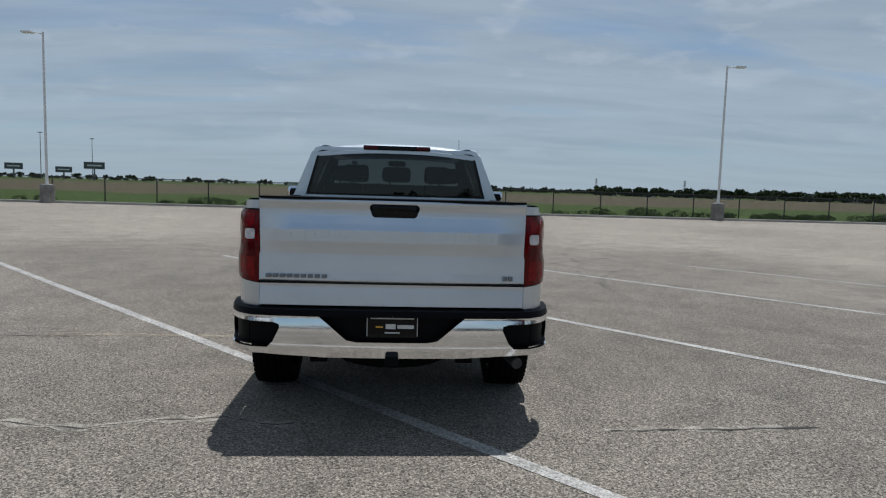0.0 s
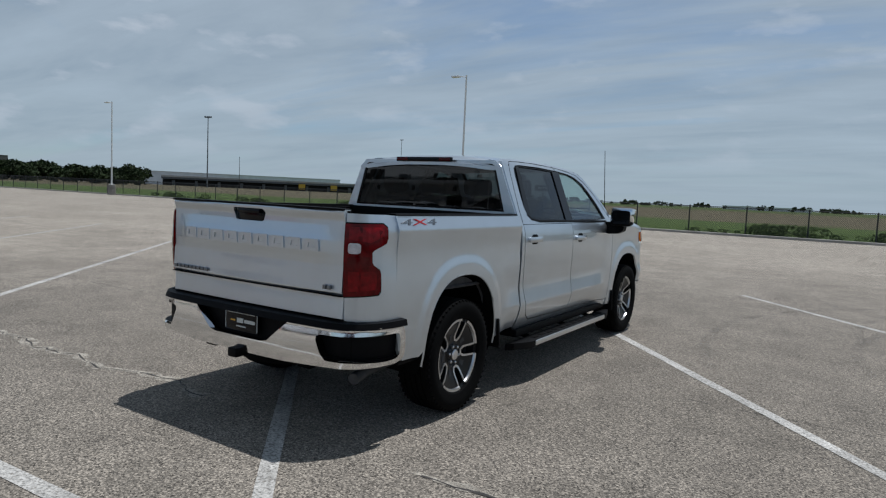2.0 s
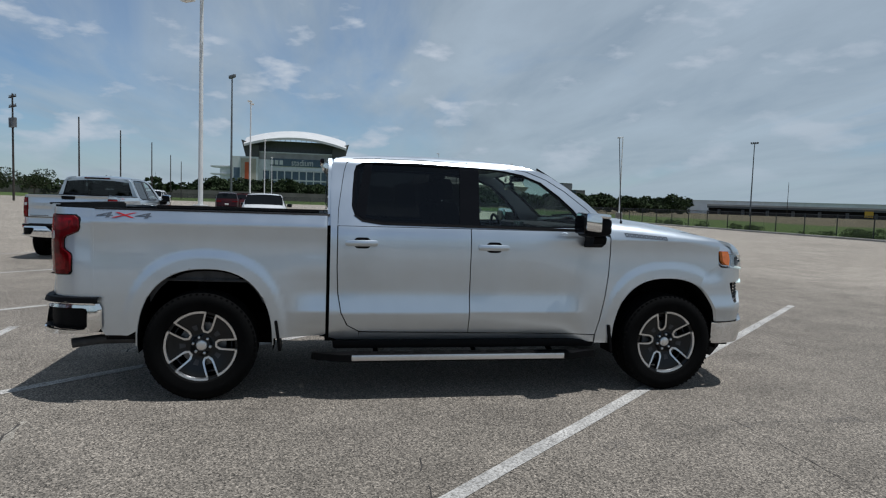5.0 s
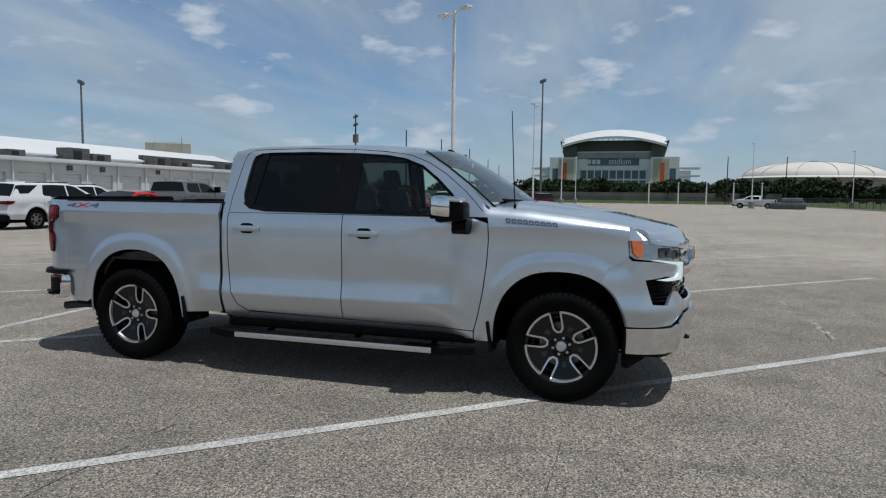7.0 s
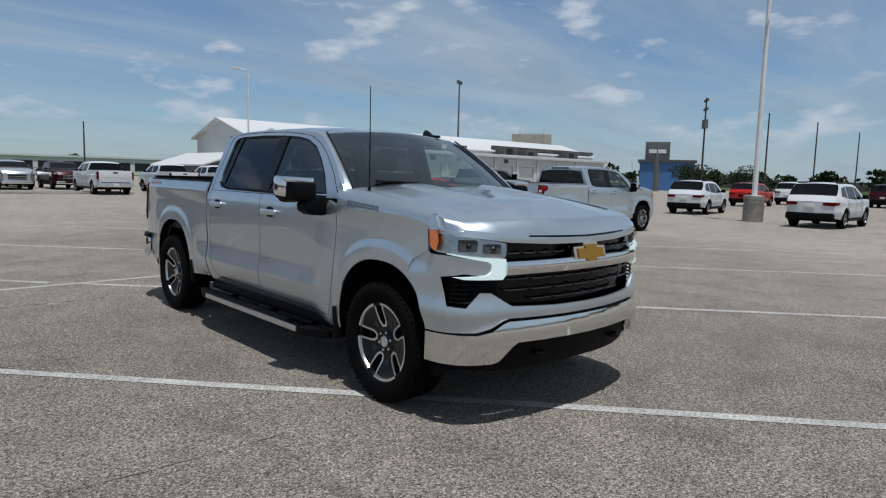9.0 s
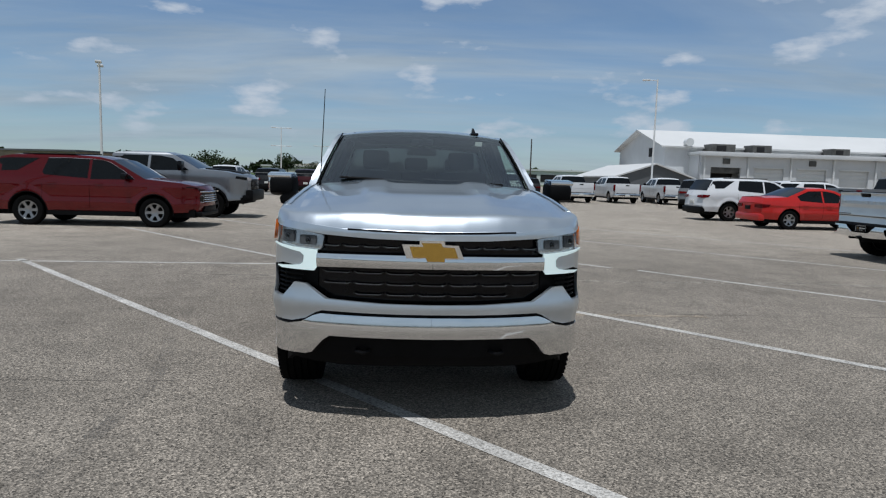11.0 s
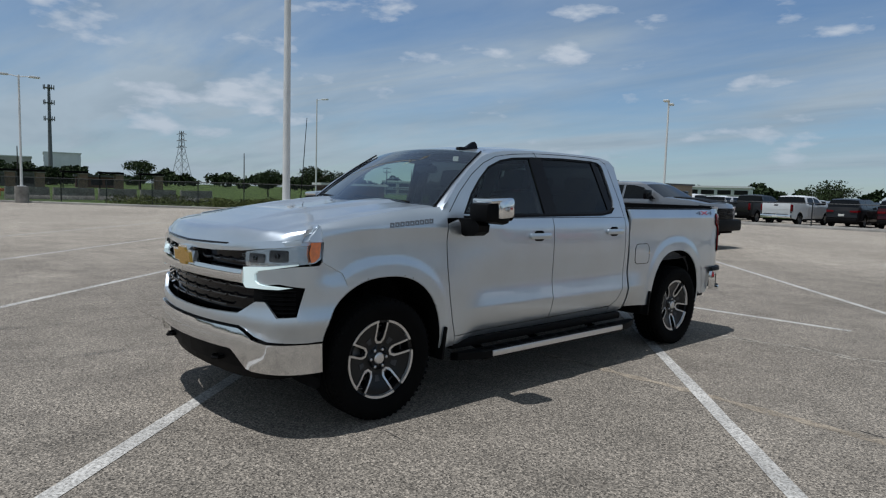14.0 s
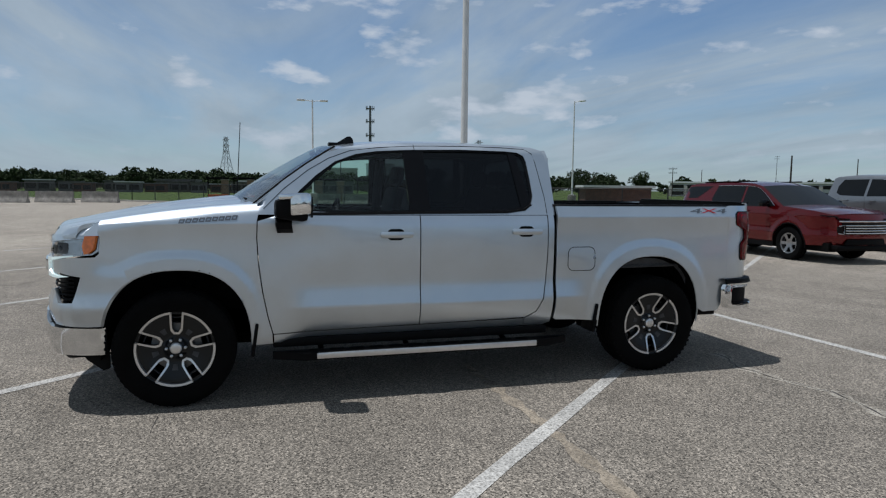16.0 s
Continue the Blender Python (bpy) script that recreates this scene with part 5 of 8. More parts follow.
def badges():
    for s in (-1, 1):
        # drive badge high on the bed side
        for ch, y0, mat in (("4", -.395, BADGE), ("X", -.525, BADGE_RED), ("4", -.655, BADGE)):
            me = words(ch, .056, .0015)
            me.materials.append(mat)
            yy = y0 if s > 0 else -1.05 - y0
            for v in me.vertices:
                u, w = v.co.x * (4.3 if ch == "4" else 4.0), v.co.y
                z = 1.356 + w
                v.co = Vector((s * (side(yy, z) + .002 + v.co.z), yy + s * (u + .5 * w), z))
            o = new("drive_badge", me)
            o.parent = truck
            o["label"] = "grey and red 4X4 badge"
        for k in range(9):
            y0 = 3.706 - k * .0425
            z0 = 1.266 + .0030 * k
            lean = lambda y, z: (s * (side(y, z) + .004), y - (z - z0) * .35, z)
            ring = [(y0, z0), (y0 - .034, z0), (y0 - .034, z0 + .031), (y0, z0 + .031)]
            core = [(y0 - .008, z0 + .009), (y0 - .026, z0 + .009), (y0 - .026, z0 + .022), (y0 - .008, z0 + .022)]
            b = plate(ring, lean, .1, .1, [core], .008, (-s, 0, 0))
            part("badge_bar", b, BADGE, truck)
        if s < 0:
            ring = rounded(.56, .80, .875, 1.065, .05, 5)
            part("fuel_door_seam", tube([(s * (side(y, z) + .0005), y, z) for y, z in ring + ring[:1]], .003, 5), DARK, truck)
            part("fuel_door", plate(rounded(.566, .794, .881, 1.059, .045, 5), lambda y, z: (s * (side(y, z) + .002), y, z), .06, .06, (), .006, (-s, 0, 0)), SILVER, truck)
            part("fuel_door_tab", plate(rounded(.553, .578, .965, 1.0, .008, 3), lambda y, z: (s * (side(y, z) + .007), y, z), .06, .06, (), .008, (-s, 0, 0)), CHROME, truck)


badges()
WHEELS = truck_wheel_meshes()
for wx, wy, wt in ((.855, 0, 20), (.855, 3.745, 47), (-.855, 0, 5), (-.855, 3.745, 33)):
    truck_wheel(WHEELS, truck, wx, wy, .405, wt)

# ---- ground ----
def asphalt():
    m = bpy.data.materials.new("aggregate_pavement")
    m.use_nodes = True
    t = m.node_tree
    L = t.links.new
    b = t.nodes["Principled BSDF"]
    b.inputs["Roughness"].default_value = 0.9
    b.inputs["Specular IOR Level"].default_value = 0.25
    # pale dust that shows at low angles
    b.inputs["Sheen Weight"].default_value = 0.12
    b.inputs["Sheen Roughness"].default_value = 0.55
    b.inputs["Sheen Tint"].default_value = (1.0, 0.86, 0.70, 1)
    co = t.nodes.new("ShaderNodeTexCoord")
    big = node(t, "ShaderNodeTexNoise", inp={"Scale": 0.16, "Detail": 6.0, "Roughness": 0.6})
    mid = node(t, "ShaderNodeTexNoise", inp={"Scale": 1.6, "Detail": 5.0, "Roughness": 0.65})
    peb = node(t, "ShaderNodeTexVoronoi", inp={"Scale": 112.0, "Randomness": 1.0})
    grit = node(t, "ShaderNodeTexNoise", inp={"Scale": 55.0, "Detail": 3.0, "Roughness": 0.7})
    for n in (big, mid, peb, grit):
        L(co.outputs["Object"], n.inputs["Vector"])
    base = ramp(t, big.outputs[0], [(0.30, (0.170, 0.150, 0.124)), (0.52, (0.215, 0.190, 0.159)), (0.72, (0.252, 0.224, 0.187))])
    # paler away from the truck: low-angle brightness put into the base colour
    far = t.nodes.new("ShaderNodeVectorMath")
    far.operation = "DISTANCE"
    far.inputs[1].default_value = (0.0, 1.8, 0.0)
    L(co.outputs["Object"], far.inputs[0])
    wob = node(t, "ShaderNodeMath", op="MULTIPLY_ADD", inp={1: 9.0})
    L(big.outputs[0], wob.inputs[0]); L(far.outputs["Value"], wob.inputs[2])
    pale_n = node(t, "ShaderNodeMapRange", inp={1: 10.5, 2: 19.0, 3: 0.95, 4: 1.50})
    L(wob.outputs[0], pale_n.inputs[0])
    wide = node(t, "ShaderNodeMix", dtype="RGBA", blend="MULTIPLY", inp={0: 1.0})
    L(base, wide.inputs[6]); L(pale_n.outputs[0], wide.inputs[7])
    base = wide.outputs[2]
    blot = ramp(t, mid.outputs[0], [(0.28, 0.70), (0.52, 1.0), (0.74, 1.16)])
    m1 = node(t, "ShaderNodeMix", dtype="RGBA", blend="MULTIPLY", inp={0: 1.0})
    L(base, m1.inputs[6]); L(blot, m1.inputs[7])
    peb_c = t.nodes.new("ShaderNodeSeparateColor")
    L(peb.outputs["Color"], peb_c.inputs[0])
    stones = ramp(t, peb_c.outputs[0], [(0.0, (0.15, 0.148, 0.145)), (0.25, (0.64, 0.636, 0.63)), (0.7, (1.15, 1.14, 1.125)), (1.0, (2.05, 2.02, 1.98))])
    m2 = node(t, "ShaderNodeMix", dtype="RGBA", blend="MULTIPLY", inp={0: 1.0})
    L(m1.outputs[2], m2.inputs[6]); L(stones, m2.inputs[7])
    m3 = node(t, "ShaderNodeMix", dtype="RGBA", blend="MULTIPLY", inp={0: 1.0})
    L(m2.outputs[2], m3.inputs[6]); L(ramp(t, grit.outputs[0], [(0.36, 0.55), (0.60, 1.16)]), m3.inputs[7])
    L(m3.outputs[2], b.inputs["Base Color"])
    bp = node(t, "ShaderNodeBump", inp={"Strength": 0.5, "Distance": 0.006})
    L(peb.outputs["Distance"], bp.inputs["Height"])
    L(bp.outputs[0], b.inputs["Normal"])
    return m


def meadow():
    """Grass near the lot, dry field further off."""
    m = bpy.data.materials.new("grass_and_dry_field")
    m.use_nodes = True
    t = m.node_tree
    L = t.links.new
    b = t.nodes["Principled BSDF"]
    b.inputs["Roughness"].default_value = 0.95
    b.inputs["Specular IOR Level"].default_value = 0.1
    co = t.nodes.new("ShaderNodeTexCoord")
    sep = t.nodes.new("ShaderNodeSeparateXYZ")
    L(co.outputs["Object"], sep.inputs[0])
    n1 = node(t, "ShaderNodeTexNoise", inp={"Scale": 0.05, "Detail": 7.0, "Roughness": 0.65})
    n2 = node(t, "ShaderNodeTexNoise", inp={"Scale": 0.9, "Detail": 6.0, "Roughness": 0.7})
    for n in (n1, n2):
        L(co.outputs["Object"], n.inputs["Vector"])
    green = ramp(t, n2.outputs[0], [(0.3, (0.036, 0.060, 0.014)), (0.55, (0.072, 0.105, 0.030)), (0.75, (0.125, 0.135, 0.060))])
    dry = ramp(t, n2.outputs[0], [(0.3, (0.07, 0.060, 0.036)), (0.6, (0.135, 0.115, 0.075)), (0.8, (0.21, 0.18, 0.125))])
    edge = node(t, "ShaderNodeMapRange", inp={1: 66.0, 2: 92.0, 3: -0.28, 4: 0.28})
    L(sep.outputs[1], edge.inputs[0])
    far = node(t, "ShaderNodeMapRange", inp={1: 260.0, 2: 330.0, 3: 0.0, 4: -0.35})
    L(sep.outputs[1], far.inputs[0])
    s1 = node(t, "ShaderNodeMath", op="ADD")
    L(edge.outputs[0], s1.inputs[0]); L(n1.outputs[0], s1.inputs[1])
    s2 = node(t, "ShaderNodeMath", op="ADD")
    L(s1.outputs[0], s2.inputs[0]); L(far.outputs[0], s2.inputs[1])
    mask = ramp(t, s2.outputs[0], [(0.46, 0.0), (0.54, 1.0)])
    mx = node(t, "ShaderNodeMix", dtype="RGBA")
    L(mask, mx.inputs[0]); L(green, mx.inputs[6]); L(dry, mx.inputs[7])
    L(mx.outputs[2], b.inputs["Base Color"])
    bp = node(t, "ShaderNodeBump", inp={"Strength": 0.6, "Distance": 0.1})
    L(n2.outputs[0], bp.inputs["Height"])
    L(bp.outputs[0], b.inputs["Normal"])
    return m


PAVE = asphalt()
FIELD = meadow()
PAINT_LINE = material("worn_road_paint", (0.60, 0.575, 0.53), 0.8, var=0.22, scale=2.2, fine=0.5, bump=0.25, bscale=120)


def worn(m, lo, hi, scale, pits):
    """Wears the surface away in patches and pits, so that what lies below shows."""
    t = m.node_tree
    b = t.nodes["Principled BSDF"]
    co = t.nodes.new("ShaderNodeTexCoord")
    n1 = node(t, "ShaderNodeTexNoise", inp={"Scale": scale, "Detail": 7.0, "Roughness": 0.7})
    n2 = node(t, "ShaderNodeTexNoise", inp={"Scale": 75.0, "Detail": 2.0})
    for n in (n1, n2):
        t.links.new(co.outputs["Object"], n.inputs["Vector"])
    mx = node(t, "ShaderNodeMath", op="MULTIPLY")
    t.links.new(ramp(t, n1.outputs[0], [(lo, 0.0), (hi, 1.0)]), mx.inputs[0])
    t.links.new(ramp(t, n2.outputs[0], [(0.36, pits), (0.50, 1.0)]), mx.inputs[1])
    t.links.new(mx.outputs[0], b.inputs["Alpha"])
    return m


worn(PAINT_LINE, 0.20, 0.40, 3.0, 0.50)
KERB = material("kerb_concrete", (0.36, 0.34, 0.31), 0.85, var=0.2, scale=0.8, fine=0.2, bump=0.2, bscale=60)
CONC = material("weathered_concrete", (0.30, 0.28, 0.25), 0.85, var=0.3, scale=2.2, fine=0.3, bump=0.35, bscale=40)



def sheet(name, x0, x1, y0, y1, z, mat, label, category, cells=1):
    bm = bmesh.new()
    bmesh.ops.create_grid(bm, x_segments=cells, y_segments=cells, size=0.5)
    for v in bm.verts:
        v.co = Vector((x0 + (v.co.x + .5) * (x1 - x0), y0 + (v.co.y + .5) * (y1 - y0), z))
    return tagged(part(name, bm, mat), label, category, kind="structure")


sheet("ground", -2600, 2600, -2600, 2600, -0.10, FIELD, "mown grass and dry field reaching to the horizon", "ground", 8)
# the car park: long straight kerb to the north, slanting edge to the east
LOT_EDGE = [(-150, 34.6), (84, 34.6), (70, 24), (57, 11), (45, -1), (31, -13), (23, -22), (17, -30), (15, -34.6), (-9, -34.6), (-9, -150), (-150, -150)]


def lot():
    bm = bmesh.new()
    bm.faces.new([bm.verts.new((x, y, 0)) for x, y in LOT_EDGE])
    bmesh.ops.triangulate(bm, faces=bm.faces)
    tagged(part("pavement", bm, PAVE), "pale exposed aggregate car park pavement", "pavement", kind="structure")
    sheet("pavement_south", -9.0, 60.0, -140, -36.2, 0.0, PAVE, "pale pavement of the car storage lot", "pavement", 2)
    bm = bmesh.new()
    k = 0
    for (x0, y0), (x1, y1) in zip(LOT_EDGE[:9], LOT_EDGE[1:10]):
        d = Vector((x1 - x0, y1 - y0, 0))
        m = Matrix.Translation((x0, y0, 0)) @ Matrix.Rotation(math.atan2(d.y, d.x), 4, "Z")
        add_box(bm, -.05, d.length + .05, 0, .3, -.1, .13, .03, m)
    add_box(bm, -9, 26, -36.5, -36.2, -.1, .13, .03)
    tagged(part("kerb", bm, KERB), "low weathered concrete kerb round the car park", "kerb", kind="structure")


lot()


def painted_line(x0, y0, x1, y1, w=.105):
    d = Vector((x1 - x0, y1 - y0, 0))
    ln = d.length
    d.normalize()
    n = Vector((-d.y, d.x, 0)) * w / 2
    k = max(2, int(ln / .5))
    bm = bmesh.new()
    rows = []
    for i in range(k + 1):
        p = Vector((x0, y0, .004)) + d * ln * i / k
        j = 1 + random.uniform(-.09, .09)
        rows.append((bm.verts.new(p + n * j), bm.verts.new(p - n * (1 + random.uniform(-.09, .09)))))
    for a, c in zip(rows, rows[1:]):
        bm.faces.new((a[0], a[1], c[1], c[0]))
    return tagged(part("bay_line", bm, PAINT_LINE), "worn white painted parking bay line on the pavement", "road marking", "bay lines", "structure")


# slanted bay lines: y = c - slope * x, on both sides of a cross line
for c, k in ((-17.6, 1.09), (-12.1, 1.09), (-6.5, 1.09), (-0.73, 1.088), (4.65, 1.125), (10.35, 1.11), (14.9, 1.04), (20.2, 1.04)):
    painted_line((c - 8.6) / k, 8.6, (c + 2.25) / k, -2.25)
for c, k in ((-17.6, 1.05), (-12.1, 1.05), (-6.13, 1.03), (-0.62, 1.115), (4.8, 1.1)):
    painted_line((c + 2.5) / k, -2.5, (c + 12.5) / k, -12.5)
painted_line(-1.9, -2.44, 14.0, -1.60)

CRACK = material("dark_crack_fill", (0.045, 0.040, 0.036), 0.95, var=0.3, scale=6)
RAISED = material("pale_raised_joint", (0.47, 0.425, 0.355), 0.9, var=0.12, scale=2.5, fine=0.35, bump=0.4, bscale=70)
RUST = material("rusty_joint_stain", (0.40, 0.335, 0.255), 0.95, var=0.25, scale=2.5, fine=0.35, bump=0.3, bscale=70)
worn(RAISED, 0.36, 0.56, 7.0, 0.3)
worn(RUST, 0.30, 0.54, 6.0, 0.45)


def joint(x0, x1, y, seed, rough=.02, width=.016, mat=CRACK, z=.003, label="irregular dark crack along a paving joint", keep=1.0):
    rng = random.Random(seed)
    bm = bmesh.new()
    x, yy, last = x0, y, None
    while x < x1:
        yy = y + (yy - y) * .85 + rng.uniform(-rough, rough)
        w = width * rng.uniform(.25, 1.2)
        if rng.random() > keep:
            last = None
            x += rng.uniform(.3, 1.2)
            continue
        row = (bm.verts.new((x, yy + w / 2, z)), bm.verts.new((x, yy - w / 2, z)))
        if last:
            bm.faces.new((last[0], last[1], row[1], row[0]))
        last = row
        x += rng.uniform(.05, .13)
    tagged(part("pavement_joint", bm, mat), label, "crack", "paving joints", "structure")


joint(-9, -.6, -.98, 1, .05, .15, RAISED, .0025, "pale raised edge beside a paving crack", 1.0)
joint(1.3, 2.6, -1.02, 3, .022, .09, RAISED, .0025, "pale raised edge beside a paving crack", 1.0)
joint(-9, -.6, -.98, 1, .05, .020)
joint(1.4, 2.9, -1.03, 3, .022, .030)
joint(2.5, 7, -1.12, 4, .012, .012, keep=.9)
joint(-9, -3.0, 1.36, 5, .014, .012, keep=.93)
joint(-3.3, -.4, 1.45, 6, .016, .12, RUST, .0025, "rusty stained paving joint")
joint(-1.0, 3.2, 1.45, 26, .018, .010, keep=.7)
joint(2.6, 12, 1.45, 7, .012, .010, keep=.94)
joint(-40, 1.5, 6.3, 8, .02, .012, keep=.95)
joint(-12, -2, 6.28, 9, .02, .10, RAISED, .0025, "pale raised edge beside a paving crack", .93)
joint(-30, 16, 3.85, 10, .01, .007, keep=.75)
joint(-30, 16, -3.4, 11, .014, .010, keep=.8)
joint(-30, 20, -5.85, 12, .014, .010, keep=.8)
joint(-40, 20, 8.7, 13, .014, .010, keep=.8)
joint(-40, 30, 11.1, 14, .014, .012, keep=.85)
joint(-40, 30, 16.0, 15, .02, .014, keep=.85)
joint(-40, 12, -13.1, 16, .02, .014, keep=.85)


def tyre_marks():
    """Faint curved skid marks on the pavement."""
    m = bpy.data.materials.new("faint_tyre_mark")
    m.use_nodes = True
    b = m.node_tree.nodes["Principled BSDF"]
    b.inputs["Base Color"].default_value = (0.10, 0.095, 0.09, 1)
    b.inputs["Roughness"].default_value = 0.9
    co = m.node_tree.nodes.new("ShaderNodeTexCoord")
    n = node(m.node_tree, "ShaderNodeTexNoise", inp={"Scale": 3.0, "Detail": 6.0})
    m.node_tree.links.new(co.outputs["Object"], n.inputs["Vector"])
    m.node_tree.links.new(ramp(m.node_tree, n.outputs[0], [(0.40, 0.0), (0.75, 0.28)]), b.inputs["Alpha"])
    for cx, cy, r, a0, a1 in ((7.6, 4.6, 4.2, 95, 215), (7.6, 4.6, 5.7, 90, 200), (8.6, 6.0, 5.2, 80, 190), (11, 9, 7, 100, 200), (6.5, 10.5, 4, 200, 270)):
        bm = bmesh.new()
        pts = [(cx + r * math.cos(radians(a)), cy + r * math.sin(radians(a))) for a in np.linspace(a0, a1, 40)]
        strip([(x + (x - cx) / r * .11, y + (y - cy) / r * .11, .0055) for x, y in pts], [(x, y, .0055) for x, y in pts], bm)
        tagged(part("tyre_mark", bm, m), "faint curved tyre mark on the pavement", "tyre mark", "tyre marks", "structure")


tyre_marks()

# ---- other parked vehicles ----
CAR_GLASS = material("car_glass", (0.006, 0.007, 0.008), 0.05, var=0.1, spec=0.22)
RIM_DARK = material("dark_spoke_paint", (0.05, 0.052, 0.055), 0.35, 0.5, var=0.1, scale=20)
RIM_GREY = material("silver_alloy", (0.33, 0.335, 0.345), 0.3, 0.9, var=0.08, scale=20)
PAINTS = {"red": paint("deep_red_paint", (0.125, 0.0015, 0.004), 0.7, 0.22, 0.6), "bright_red": paint("bright_red_paint", (0.42, 0.014, 0.010), 0.0, 0.3, 0.5),
          "maroon": paint("maroon_paint", (0.035, 0.004, 0.006), 0.3), "white": paint("white_paint", (0.62, 0.63, 0.64), 0.0, 0.3),
          "silver": paint("parked_silver_paint", (0.52, 0.54, 0.56), 0.6), "grey": paint("grey_paint", (0.16, 0.165, 0.17), 0.4),
          "black": paint("black_paint", (0.012, 0.012, 0.013)), "blue": paint("dark_blue_paint", (0.02, 0.03, 0.055), 0.3),
          "pearl": paint("pale_silver_paint", (0.24, 0.25, 0.265), 0.8, 0.36, 0.8)}


def plain_wheel_meshes(R):
    tyre = lathe([(-.10, R * .62), (-.115, R * .75), (-.11, R * .93), (-.085, R), (.085, R), (.11, R * .93), (.115, R * .75), (.10, R * .62)], 28)
    rim = lathe([(-.10, R * .63), (.0, R * .55), (.07, R * .60), (.098, R * .63), (.10, R * .655), (.085, R * .66)], 28)
    r = R * .64
    circ = [(r * math.cos(k * math.tau / 30), r * math.sin(k * math.tau / 30)) for k in range(30)]
    holes = []
    for k in range(6):
        a = k * math.tau / 6
        holes.append([(q * math.cos(a + w), q * math.sin(a + w)) for q, w in ((R * .26, -.22), (R * .55, -.34), (R * .57, 0), (R * .55, .34), (R * .26, .22))])
    disc = plate(circ, lambda u, v: (.06 + .03 * math.hypot(u, v) / r, u, v), .2, .2, holes, .02, (-1, 0, 0))
    # dark disc closes the view through the spokes
    back = lathe([(.0, .01), (.0, R * .6)], 20)
    return (finish(tyre, "tyre", RUBBER), finish(rim, "wheel", RIM_GREY), finish(disc, "spokes", RIM_GREY), finish(back, "spoke_backing", DARK))


WHEEL_SET = {R: plain_wheel_meshes(R) for R in (.34, .38, .40, .43)}
DARK_RIMS = [me.copy() for me in WHEEL_SET[.43][1:3]]
for me in DARK_RIMS:
    me.materials[0] = RIM_DARK

